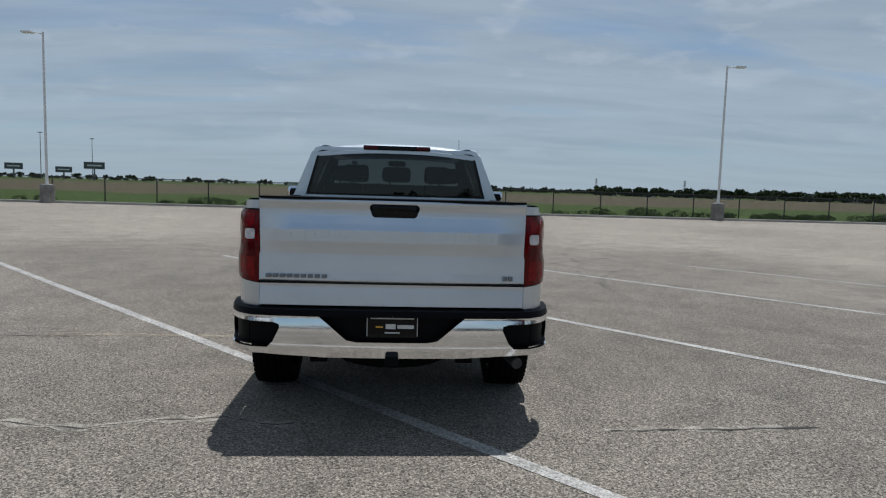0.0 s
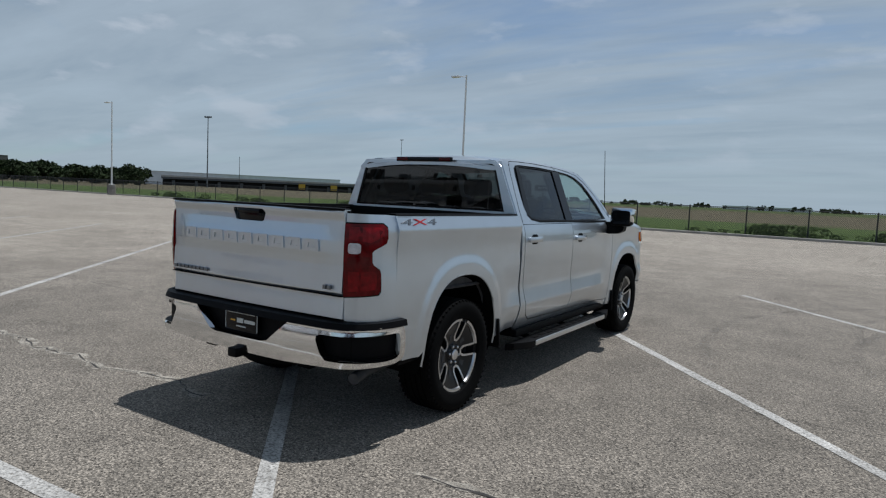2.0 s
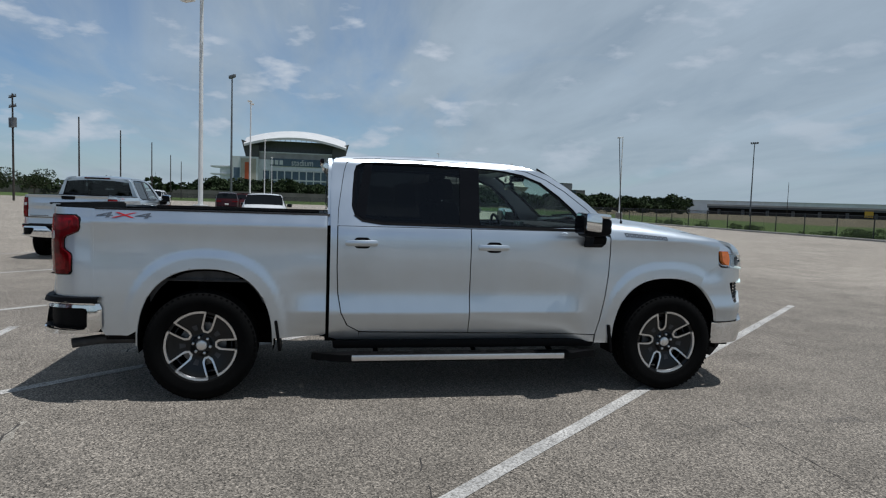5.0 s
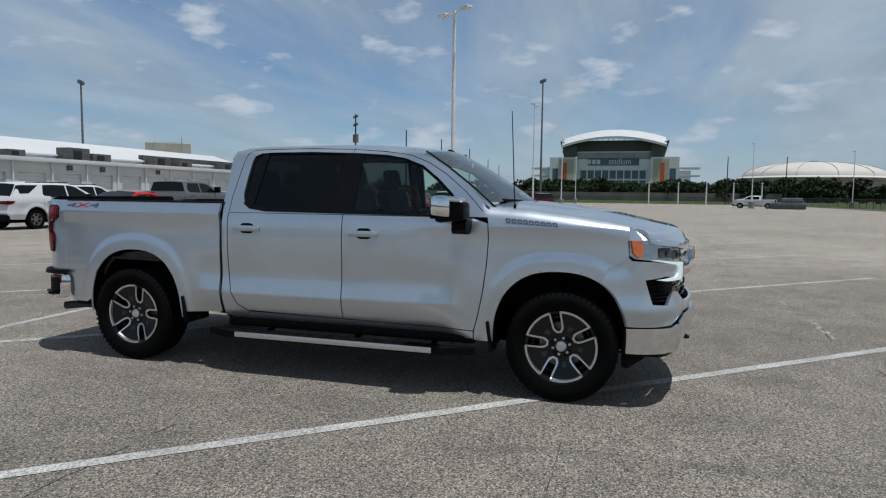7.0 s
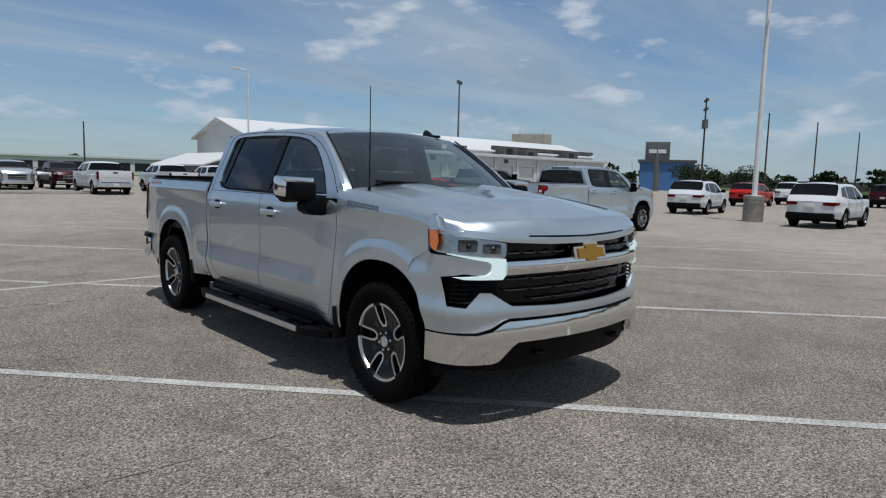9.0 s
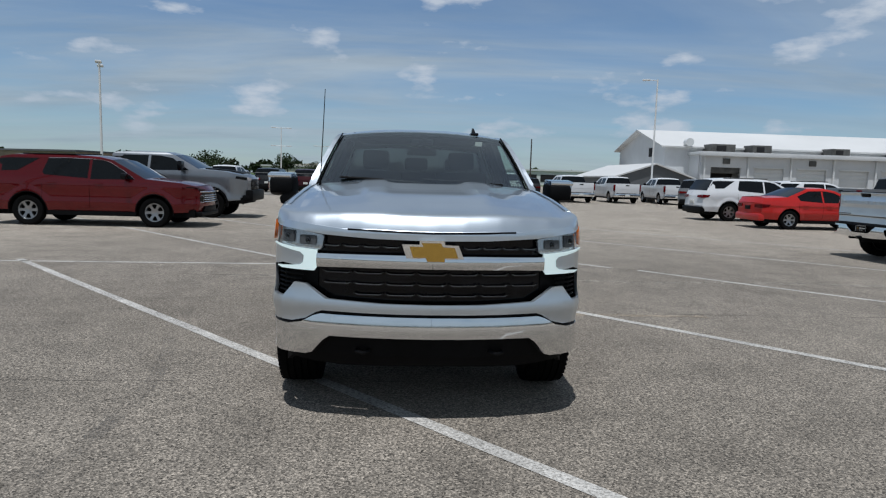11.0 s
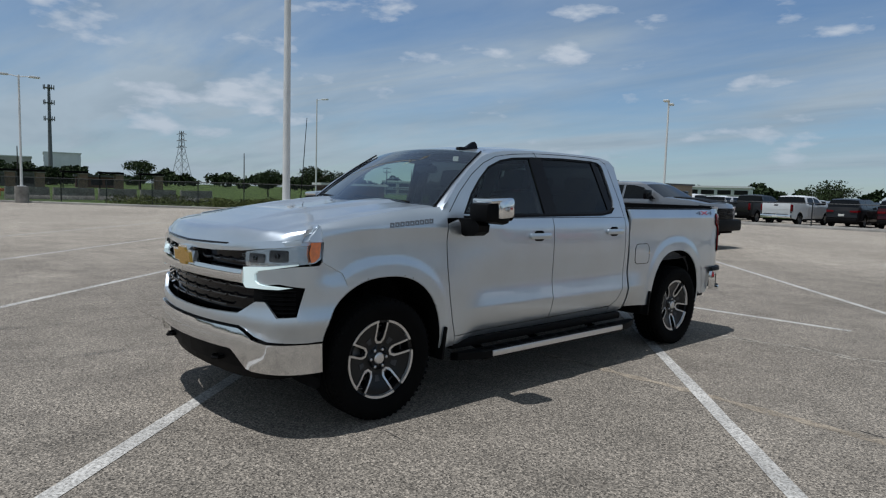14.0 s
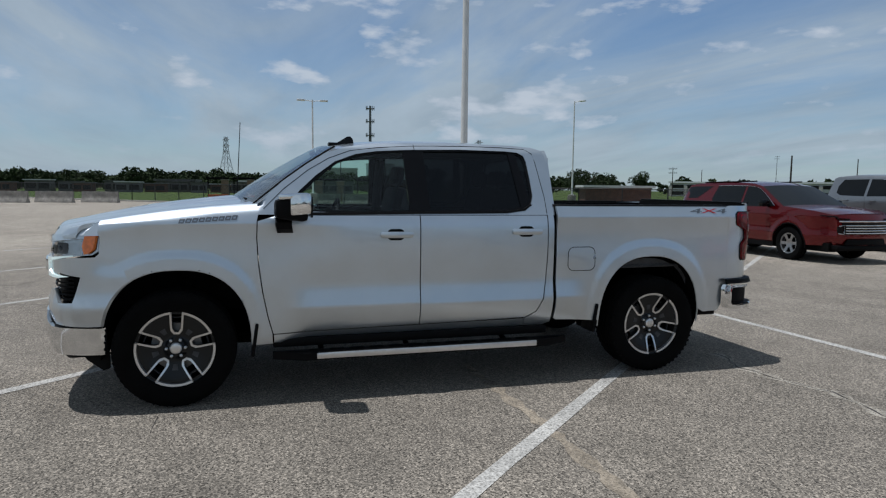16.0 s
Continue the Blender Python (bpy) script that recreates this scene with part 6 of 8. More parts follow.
# top lines from nose to tail: (along, height, what lies between this point and the next)
KINDS = {
    "suv": dict(w=.99, R=.38, axles=(1.56, -1.50), top=[(2.57, .40, "p"), (2.62, .60, "p"), (2.61, .93, "p"), (2.52, 1.06, "p"), (2.2, 1.14, "p"), (1.34, 1.215, "g"), (.50, 1.67, "p"), (.15, 1.74, "p"), (-.5, 1.775, "p"), (-1.2, 1.775, "p"), (-1.9, 1.745, "p"), (-2.20, 1.69, "g"), (-2.46, 1.25, "p"), (-2.55, 1.0, "p"), (-2.60, .62, "p"), (-2.50, .40, "p")],
                win=[[(1.08, 1.20), (.80, 1.40), (.46, 1.60), (.24, 1.655), (.02, 1.668), (.02, 1.18)], [(-.05, 1.20), (-.05, 1.670), (-.6, 1.680), (-1.05, 1.670), (-1.15, 1.34), (-1.10, 1.27)], [(-1.74, 1.355), (-1.26, 1.668), (-1.95, 1.665), (-2.19, 1.645), (-2.385, 1.33)]], belt=1.18),
    "crossover": dict(w=.93, R=.34, axles=(1.37, -1.30), top=[(2.25, .40, "p"), (2.25, .85, "p"), (2.12, 1.0, "p"), (1.10, 1.10, "g"), (.35, 1.54, "p"), (0, 1.61, "p"), (-.9, 1.63, "p"), (-1.75, 1.58, "g"), (-2.10, 1.18, "p"), (-2.24, .95, "p"), (-2.25, .5, "p"), (-2.18, .40, "p")],
                      win=[[(.85, 1.08), (.28, 1.47), (0, 1.52), (-.03, 1.06)], [(-.09, 1.06), (-.06, 1.525), (-1.0, 1.53), (-1.05, 1.09)], [(-1.12, 1.10), (-1.08, 1.53), (-1.55, 1.46), (-1.78, 1.18)]], belt=1.06),
    "sedan": dict(w=.94, R=.34, axles=(1.50, -1.52), top=[(2.48, .36, "p"), (2.48, .72, "p"), (2.36, .86, "p"), (1.05, 1.0, "g"), (.15, 1.39, "p"), (-.2, 1.46, "p"), (-.85, 1.45, "g"), (-1.62, 1.13, "p"), (-2.38, 1.09, "p"), (-2.47, .9, "p"), (-2.48, .5, "p"), (-2.40, .36, "p")],
                  win=[[(.78, .98), (.12, 1.31), (-.15, 1.36), (-.30, 1.365), (-.28, .97)], [(-.34, .97), (-.36, 1.365), (-.82, 1.35), (-1.25, 1.17), (-1.15, 1.02)]], belt=.97),
    "pickup": dict(w=1.0, R=.40, axles=(1.90, -1.85), top=[(2.92, .45, "p"), (2.92, 1.02, "p"), (2.78, 1.18, "p"), (2.3, 1.30, "p"), (1.58, 1.38, "g"), (.85, 1.78, "p"), (.55, 1.86, "p"), (-.3, 1.89, "p"), (-.85, 1.85, "p"), (-.95, 1.80, "g"), (-1.0, 1.40, "p"), (-1.0, .95, "p")],
                   win=[[(1.30, 1.34), (.78, 1.70), (.45, 1.765), (.22, 1.77), (.22, 1.32)], [(.14, 1.32), (.14, 1.77), (-.60, 1.77), (-.72, 1.60), (-.72, 1.42), (-.6, 1.34)]], belt=1.31, bed=(-1.02, -2.95, 1.37)),
    "hd_pickup": dict(w=1.03, R=.43, axles=(2.05, -1.98), top=[(3.15, .60, "p"), (3.15, 1.22, "p"), (3.02, 1.36, "p"), (2.5, 1.46, "p"), (1.68, 1.52, "g"), (.95, 1.92, "p"), (.65, 2.0, "p"), (-.3, 2.02, "p"), (-.85, 1.98, "p"), (-.95, 1.93, "g"), (-1.0, 1.52, "p"), (-1.0, 1.05, "p")],
                      win=[[(1.40, 1.47), (.88, 1.83), (.5, 1.90), (.22, 1.905), (.22, 1.45)], [(.14, 1.45), (.14, 1.905), (-.62, 1.90), (-.74, 1.72), (-.74, 1.54), (-.6, 1.47)]], belt=1.44, bed=(-1.02, -3.15, 1.50)),
}


def vehicle(kind, colour, label, category, at, trim="black", group="", rims="silver", near=False):
    k = KINDS[kind]
    W, R, top, belt = k["w"], k["R"], k["top"], k["belt"]
    P = PAINTS[colour]
    y_nose, y_tail = max(p[0] for p in top), min(p[0] for p in top)
    bed = k.get("bed")
    if bed:
        y_tail = bed[1]
    low = top[0][1]
    roof = max(p[1] for p in top)
    car = thing(kind if kind != "hd_pickup" else "pickup", label, category, group, at=at)

    def hw(y, z):
        mid = W - .022 + .03 * ((z - .78) / .3) ** 2 * (z < .78) * .9 + .012 * smoothstep(.78, belt - .14, z)
        tuck = W - .004 - .22 * max(0, .62 - z)
        top = W - .030 - .38 * (z - belt) - .05 * (max(0, z - (roof - .10)) / .10) ** 2
        x = soft_min(soft_min(mid, tuck, .01), top, .05)
        x -= .24 * smoothstep(y_nose - .75, y_nose, y) ** 2.4 + .13 * smoothstep(y_tail + .55, y_tail, y) ** 2.2
        for ya in k["axles"]:
            d = math.hypot((y - ya), (z - R)) / (R + .09)
            x += .020 * (1 - smoothstep(1.06, 1.34, d))
        return x

    def arch(ya):
        return [(ya + (R + .07) * math.cos(radians(a)), R + (R + .07) * math.sin(radians(a))) for a in range(0, 181, 12)]
    sill = low - .10
    bottom = [(y_tail if not bed else -1.0, low)]
    if bed:
        bottom = [(-1.0, sill)]
        bottom += [(y, z) for y, z in arch(k["axles"][0])[::-1]]
    else:
        bottom += [(y, z) for y, z in arch(k["axles"][1])[::-1] if z > sill + .02]
        bottom += [(y, z) for y, z in arch(k["axles"][0])[::-1] if z > sill + .02]
    bottom = [p for p in bottom if p[1] >= sill - .01]
    outline = [(y, z) for y, z, _ in top]
    pts = outline + ([(-1.0, sill)] if bed else []) + [p for p in bottom if p not in outline and p != (-1.0, sill)]
    # both flanks and the top skin make one body shell
    bm = bmesh.new()
    for s in (-1, 1):
        plate(pts, lambda y, z: (s * hw(y, z), y, z), *((.09, .05) if near else (.18, .11)), (), .02, (-s, 0, 0), bm=bm)
    for (y0, z0, kd), (y1, z1, _) in zip(top, top[1:]):
        n = max(2, int(math.dist((y0, z0), (y1, z1)) / .14))
        rows = []
        for i in range(n + 1):
            y, z = y0 + (y1 - y0) * i / n, z0 + (z1 - z0) * i / n
            h = hw(y, z)
            flatness = abs(y1 - y0) / (math.dist((y0, z0), (y1, z1)) + 1e-6)
            bow = .11 * smoothstep(y_nose - .45, y_nose, y) * (z < belt) - .07 * smoothstep(y_tail + .35, y_tail, y) * (not bed)
            rows.append([(h * f, y + bow * (1 - f * f), z + .035 * flatness * (1 - f * f)) for f in (-1, -.92, -.75, -.4, 0, .4, .75, .92, 1)])
        tgt = bmesh.new() if kd == "g" else bm
        for a, c in zip(rows, rows[1:]):
            strip(a, c, tgt)
        if kd == "g":
            bmesh.ops.remove_doubles(tgt, verts=tgt.verts, dist=.0015)
            part("windscreen" if y0 > 0 else "rear_window", tgt, CAR_GLASS, car, angle=1.2)
    bmesh.ops.remove_doubles(bm, verts=bm.verts, dist=.0015)
    body = part("body", bm, P, car, angle=.8)
    for s in (-1, 1):
        for w in k["win"]:
            part("side_window", plate(w, lambda y, z: (s * (hw(y, z) + .004), y, z), .25, .2, (), .012, (-s, 0, 0)), CAR_GLASS, car)
        y0, y1 = k["win"][0][0][0] - .1, k["win"][1][-1][0]
        for y in (k["win"][0][-1][0] - .03, k["win"][1][-1][0] - .04):
            part("door_seam", tube([(s * (hw(y, z) + .001), y, z) for z in np.linspace(low + .04, belt - .02, 6)], .004, 4), DARK, car)
        for y in (k["win"][0][-1][0] + .10, k["win"][1][-1][0] + .10):
            z = belt - .11
            part("door_handle", box(*sorted((s * (hw(y, z)), s * (hw(y, z) + .03))), y, y + .19, z - .016, z + .016, .006), CHROME if colour == "silver" else P, car)
        ym = k["win"][0][0][0] - .25
        tall = .10 if kind == "hd_pickup" else 0
        mir = box(*sorted((s * (W - .02), s * (W + .20 + tall))), ym, ym + .13, belt + .01, belt + .17 + tall * 1.4, .03)
        part("wing_mirror", mir, GLOSS if kind != "sedan" else P, car)
        # lower cladding
        a, c = k["axles"][1] + R + .08, k["axles"][0] - R - .08
        part("sill_cladding", plate([(c, low - .02), (a, low - .02), (a, low - .13), (c, low - .13)], lambda y, z: (s * (W - .02), y, z), .4, .1, (), .1, (-s, 0, 0)), BLACK, car)
        # lamps
        zt = top[2][1] - .06
        part("headlight", plate([(y_nose - .02, zt - .10), (y_nose - .02, zt - .01), (y_nose - .32, zt + .03), (y_nose - .34, zt - .05)] if kind != "suv" else [(y_nose - .02, 1.0), (y_nose - .02, 1.03), (y_nose - .30, 1.05), (y_nose - .30, 1.03)], lambda y, z: (s * (hw(y, z) + .006), y, z), .08, .06, (), .05, (-s, 0, 0)), CLEAR if kind in ("sedan", "pickup") else GLOSS, car)
        if kind != "suv":
            h = W - .26
            lamp = [(s * W * .52, zt - .11), (s * h * .98, zt - .10), (s * h * .98, zt - .01), (s * W * .52, zt - .02)]
            part("headlight_front", plate(lamp, lambda x, z: (x, y_nose + .11 * (1 - (x / h) ** 2) + .012, z), .1, .1, (), .04, (0, -1, 0)), CLEAR, car)
        if bed:
            z0, z1 = bed[2] - .48, bed[2] - .05
            part("taillight", box(*sorted((s * (W - .14), s * (W - .02))), y_tail - .012, y_tail + .16, z0, z1, .02), RED, car)
        else:
            zz = belt - .12
            h = W - .13
            o = [(s * W * .45, zz - .10), (s * h, zz - .12), (s * h, zz + .02), (s * W * .45, zz)]
            part("taillight", plate(o, lambda x, z: (x, y_tail - .07 * (1 - (x / h) ** 2) - .012 + .14 * max(0, z - 1.0), z), .1, .06, (), .04, (0, 1, 0)), REDDARK if kind == "sedan" else RED, car)
            wrap = [(y_tail + .01, zz - .12), (y_tail + .01, zz + .02), (y_tail + .26, zz + .01), (y_tail + .20, zz - .08)]
            part("taillight_side", plate(wrap, lambda y, z: (s * (hw(y, z) + .008), y, z), .08, .05, (), .02, (-s, 0, 0)), REDDARK if kind == "sedan" else RED, car)
        for ya in k["axles"]:
            if kind in ("suv", "crossover", "hd_pickup"):
                rr, edge = R + .072, .06 if kind == "hd_pickup" else .022
                inner = [(ya + rr * math.cos(radians(a)), R + rr * math.sin(radians(a))) for a in range(-8, 189, 14)]
                outer = [(ya + (rr + edge) * math.cos(radians(a)), R + (rr + edge) * math.sin(radians(a))) for a in range(-8, 189, 14)]
                part("arch_cladding", plate(outer + inner[::-1], lambda y, z: (s * (hw(y, max(z, low)) + .010), y, z), .3, .3, (), .03, (-s, 0, 0)), BLACK, car)
            bmw = strip([(s * (hw(y, z) - .02), y, z) for y, z in arch(ya)], [(s * (W - .32), y, z) for y, z in arch(ya)])
            part("wheel_well", bmw, DARK, car)
            t_me, r_me, s_me, b_me = WHEEL_SET[R]
            if rims == "dark":
                r_me, s_me = DARK_RIMS
            wh = new("wheel", r_me)
            wh.parent = car
            wh.matrix_basis = pose(s * (W - .125), ya, R, 20 * ya, 0, 0 if s > 0 else 180)
            for me in (t_me, s_me, b_me):
                o = new(me.name.split(".")[0], me)
                o.parent = wh
    # front: grille, lamps and bumper, laid on the bowed nose
    zt = top[1][1]

    def nose_at(off):
        h = W - .26
        return lambda x, z: (x, y_nose + .11 * (1 - (x / h) ** 2) + off, z)

    def bow_bar(name, x0, x1, z, r, mat, off=.012, parent=None):
        return part(name, tube([nose_at(off)(x, z) for x in np.linspace(x0, x1, 9)], r, 6), mat, parent or car)
    if kind == "suv":
        g = part("grille", plate([(-.58, .64), (.58, .64), (.64, .90), (-.64, .90)], nose_at(.004), .12, .1, (), .03, (0, -1, 0)), GLOSS, car, "dark grille with bright bars")
        for z in (.67, .725, .78, .835):
            bow_bar("grille_bar", -.57, .57, z, .011, CHROME if trim == "chrome" else BLACK, .016, g)
        bow_bar("brow_bar", -.72, .72, .925, .016, CHROME, .012)
        part("lower_intake", plate([(-.56, .42), (.56, .42), (.50, .54), (-.50, .54)], nose_at(.006), .12, .1, (), .03, (0, -1, 0)), BLACK, car)
        for s in (-1, 1):
            part("slim_lamp", plate([(s * .48, .955), (s * .73, .965), (s * .73, .995), (s * .48, .985)], nose_at(.010), .1, .1, (), .03, (0, -1, 0)), GLOSS, car)
            lens = part("lower_lamp", plate([(s * .62, .66), (s * .73, .68), (s * .73, .80), (s * .62, .82)], nose_at(.008), .1, .1, (), .03, (0, -1, 0)), GLOSS, car)
            part("lamp_frame", tube([nose_at(.016)(s * x, z) for x, z in ((.72, .82), (.60, .84), (.60, .65), (.72, .665))], .010, 6), CHROME, lens)
        part("front_bumper", box(-W + .22, W - .22, y_nose - .12, y_nose + .07, low - .10, low + .01, .03), BLACK, car)
    else:
        g = part("grille", plate([(-W * .50, low + .22), (W * .50, low + .22), (W * .52, zt + .02), (-W * .52, zt + .02)], nose_at(.012), .12, .1, (), .05, (0, -1, 0)), GLOSS, car)
        for z in np.linspace(low + .30, zt - .04, 3):
            bow_bar("grille_bar", -W * .48, W * .48, z, .014, CHROME if trim == "chrome" else BLACK, .02, g)
        if kind == "crossover":
            part("lower_intake", plate([(-W * .50, low + .02), (W * .50, low + .02), (W * .48, low + .18), (-W * .48, low + .18)], nose_at(.008), .12, .1, (), .04, (0, -1, 0)), BLACK, car)
        part("front_bumper", box(-W + .14, W - .14, y_nose - .14, y_nose + .09, low - .06, low + .14, .05), CHROME if trim == "chrome" and bed else BLACK if kind != "sedan" else P, car)
    if near and not bed:
        # bright line over the side windows
        for s in (-1, 1):
            line = k["win"][0][:-1] + (k["win"][1][1:-2] if kind == "suv" else k["win"][1][1:-1])
            part("window_trim", tube([(s * (hw(y, z + .012) + .006), y, z + .012) for y, z in line], .008, 5), CHROME if kind == "suv" else P, car)
    under = box(-W + .16, W - .16, (y_tail + .1), y_nose - .1, low - .14, low + .05, 0)
    part("underbody", under, DARK, car)
    if bed:
        bf, br, bz = bed
        ya = k["axles"][1]
        o = [(bf, bz), (bf, sill + .03)] + [p for p in arch(ya) if p[1] > sill + .02] + [(br + .25, low + .02), (br, low + .18), (br, bz)]
        for s in (-1, 1):
            bmb = plate(o, lambda y, z: (s * (min(hw(y, min(z, belt - .13)), W + .02) - .02 * smoothstep(bz - .12, bz, z)), y, z), .16, .11, (), .06, (-s, 0, 0))
            part("bed_side", bmb, P, car)
        part("bed_floor", box(-W + .10, W - .10, br + .06, bf, low + .35, low + .42), BLACK, car)
        part("bed_rail", box(-W + .03, W - .03, bf - .06, bf - .02, low + .4, bz, 0), BLACK, car)
        tg = part("tailgate", box(-W + .13, W - .13, br - .02, br + .05, low + .28, bz + .01, .015), P, car)
        part("tailgate_handle", box(-.13, .13, br - .026, br - .01, bz - .14, bz - .06, .008), BLACK, tg)
        part("tailgate_crease", box(-W + .2, W - .2, br - .026, br - .015, bz - .36, bz - .33, .004), P, tg)
        rb = part("rear_bumper", box(-W + .06, W - .06, br - .10, br + .1, low + .0, low + .24, .04), CHROME if trim == "chrome" else BLACK, car)
        part("licence_plate", box(-.16, .16, br - .108, br - .095, low + .05, low + .19, .004), PLATE_TEXT, rb)
    else:
        rb = part("rear_bumper", box(-W + .14, W - .14, y_tail - .10, y_tail + .14, low - .08, low + .17, .06), BLACK if kind != "sedan" else P, car)
        part("licence_plate", box(-.16, .16, y_tail - .095, y_tail - .03, low + .30, low + .44, .004), PLATE_TEXT if colour != "bright_red" else BLACK, car)
        if kind != "sedan":
            for s in (-1, 1):
                part("roof_rail", tube([(s * (W - .30), .2, roof + .02), (s * (W - .30), -1.7, roof)], .018, 6), BLACK, car)
    return car


def park(x, y, rz):
    return pose(x, y, 0, 0, 0, rz)


# beside the silver pickup: its twin and the near row
twin = copy_thing(truck, park(-10.65, -4.55, 90))
tagged(twin, "silver crew cab pickup parked tail outward across the lot", "truck")
vehicle("suv", "red", "dark red seven seat SUV parked on the pavement", "car", park(7.84, -9.46, 90), "chrome", near=True)
hd = vehicle("hd_pickup", "pearl", "grey heavy duty pickup with black front end and wheels", "truck", park(8.05, -13.5, 90), rims="dark", near=True)
part("hood_insert", plate([(-.60, 1.8), (.60, 1.8), (.52, 2.96), (-.52, 2.96)], lambda x, y: (x, y, float(np.interp(y, [1.68, 2.5, 3.02], [1.52, 1.46, 1.36])) + .055 - .03 * x * x), .2, .2, (), .04, (0, 0, -1)), BLACK, hd, "black hood insert")
part("brush_guard", box(-.88, .88, 3.1, 3.34, .55, .90, .06), BLACK, hd)
vehicle("sedan", "bright_red", "bright red four door sedan on bright alloy wheels", "car", park(-15.05, -14.3, 90), near=True)
vehicle("suv", "white", "white SUV with dark lower cladding and roof rails", "car", park(-15.1, -18.65, 90), near=True)
vehicle("suv", "white", "white SUV parked behind the red sedan", "car", park(-20.5, -22.6, 90))
vehicle("hd_pickup", "grey", "grey heavy duty pickup near the white workshop", "truck", park(-21.2, -17.2, 90))
vehicle("suv", "grey", "dark grey SUV parked facing the workshop doors", "car", park(-18.6, -31.0, 150))
vehicle("crossover", "white", "white compact crossover parked beside a lamp post", "car", park(-24.2, -1.5, 92))
vehicle("crossover", "white", "white crossover parked near a lamp post", "car", park(-28.5, -8.9, 100))
vehicle("crossover", "bright_red", "small red car parked far across the lot", "car", park(-44, -12.7, 95))
vehicle("suv", "white", "white van-like car far across the lot", "car", park(-52.3, -12.7, 95))
vehicle("suv", "maroon", "dark red SUV far across the lot", "car", park(-56, -7.3, 95))
vehicle("suv", "red", "red SUV far across the lot", "car", park(-60.5, -6.4, 140))
# row of white work pickups and stored cars to the south
wp = vehicle("pickup", "white", "white crew cab pickup parked tail outward", "truck", park(-7.6, -36.0, 180), "chrome", "white pickups")
for x, y, r in ((-12.4, -38.6, 182), (-16.1, -39.6, 180), (-19.8, -39.2, 176), (12.2, -39.6, 176), (1.5, -43.2, 180), (23, -46, -98), (28.5, -47.5, -98), (-24.2, -39.5, 178)):
    copy_thing(wp, park(x, y, r))
vehicle("suv", "black", "black SUV parked in the storage row", "car", park(9.3, -41.2, 180))
vehicle("suv", "maroon", "maroon SUV parked in the storage row", "car", park(6.7, -41.6, 181))
vehicle("sedan", "white", "white sedan parked in the storage row", "car", park(4.1, -42.0, 180))
vehicle("sedan", "blue", "dark blue sedan parked nose outward", "car", park(-1.3, -43.0, 2))
vehicle("pickup", "silver", "silver pickup parked nose outward", "truck", park(-4.2, -44.6, 0), "chrome")
vehicle("pickup", "maroon", "dark red pickup parked nose outward", "truck", park(-7.4, -45.5, 0), "chrome")
vehicle("pickup", "black", "black pickup parked tail outward", "truck", park(15.4, -40.8, 178))
vehicle("suv", "white", "white SUV parked tail outward by the kerb", "car", park(18.4, -43.2, 178))
dark = vehicle("crossover", "black", "dark crossover in the rear storage row", "car", park(10.6, -48.4, 180), group="stored cars")
for x, y in ((7.8, -48.6), (2.6, -49.2), (-2.9, -50.4), (-11, -47.5)):
    copy_thing(dark, park(x, y, 180))
vehicle("crossover", "bright_red", "red crossover in the rear storage row", "car", park(5.2, -49.0, 180))
sc = vehicle("crossover", "silver", "silver crossover in the rear storage row", "car", park(13.4, -48.0, 180), group="stored cars")
for x, y in ((-0.2, -49.8), (-5.6, -51), (20.5, -50), (25, -52)):
    copy_thing(sc, park(x, y, 180))
vehicle("pickup", "white", "white pickup parked at the far lot edge", "truck", park(-101.5, 20.6, 168))
cov = thing("covered_car", "car under a loose grey cover at the lot edge", "car", at=park(-97.5, 24.4, 168))
bm = bmesh.new()
add_box(bm, -.95, .95, -2.3, 2.3, 0.02, .95, .25)
add_box(bm, -.80, .80, -1.9, .9, .7, 1.62, .35)
part("cover", bm, material("grey_car_cover", (0.10, 0.105, 0.11), 0.8, var=0.3, scale=3, bump=0.5, bscale=6), cov)

# ---- lamp posts, fences, trailers ----
POLE_WHITE = material("white_painted_steel", (0.74, 0.74, 0.72), 0.45, var=0.08, scale=1.5, fine=0.1)
POLE_DARK = material("galvanised_mast", (0.16, 0.165, 0.17), 0.55, 0.4, var=0.2, scale=2)
WOOD_POLE = material("tarred_timber_pole", (0.045, 0.036, 0.03), 0.85, var=0.3, scale=2, bump=0.4, bscale=20)
FENCE = material("black_fence_steel", (0.02, 0.021, 0.022), 0.5, var=0.2, scale=6)


def lamp_post(x, y, height, arms, turn, base_d=.80, base_h=1.05, thick=.085):
    t = thing("lamp_post", "tall white lamp post on a weathered concrete base", "lamp post", "car park lamp posts", at=pose(x, y, 0, 0, 0, turn))
    prof = []
    for k in range(6):
        z0, z1 = base_h * k / 6, base_h * (k + 1) / 6
        prof += [(z0, base_d / 2 - .012), (z0 + .012, base_d / 2), (z1 - .012, base_d / 2), (z1, base_d / 2 - .012)]
    prof += [(base_h, base_d / 2 - .03), (base_h, .02)]
    part("base", lathe(prof, 20, "z"), CONC, t, "stained round concrete base")
    part("base_plate", box(-.21, .21, -.21, .21, base_h, base_h + .035, .006), POLE_WHITE, t)
    bm = bmesh.new()
    add_tube(bm, [(0, 0, base_h), (0, 0, base_h + .3), (0, 0, height)], [thick, thick * .92, thick * .66], 12)
    part("pole", bm, POLE_WHITE, t)
    for s in ((-1, 1) if arms == 2 else (-1,)):
        part("arm", tube([(0, 0, height - .12), (s * .35, 0, height - .06), (s * .62, 0, height - .05)], .03, 8), POLE_WHITE, t)
        head = box(min(s * .55, s * 1.15), max(s * .55, s * 1.15), -.17, .17, height - .10, height + .01, .03)
        part("lamp_head", head, POLE_WHITE, t)
    return t


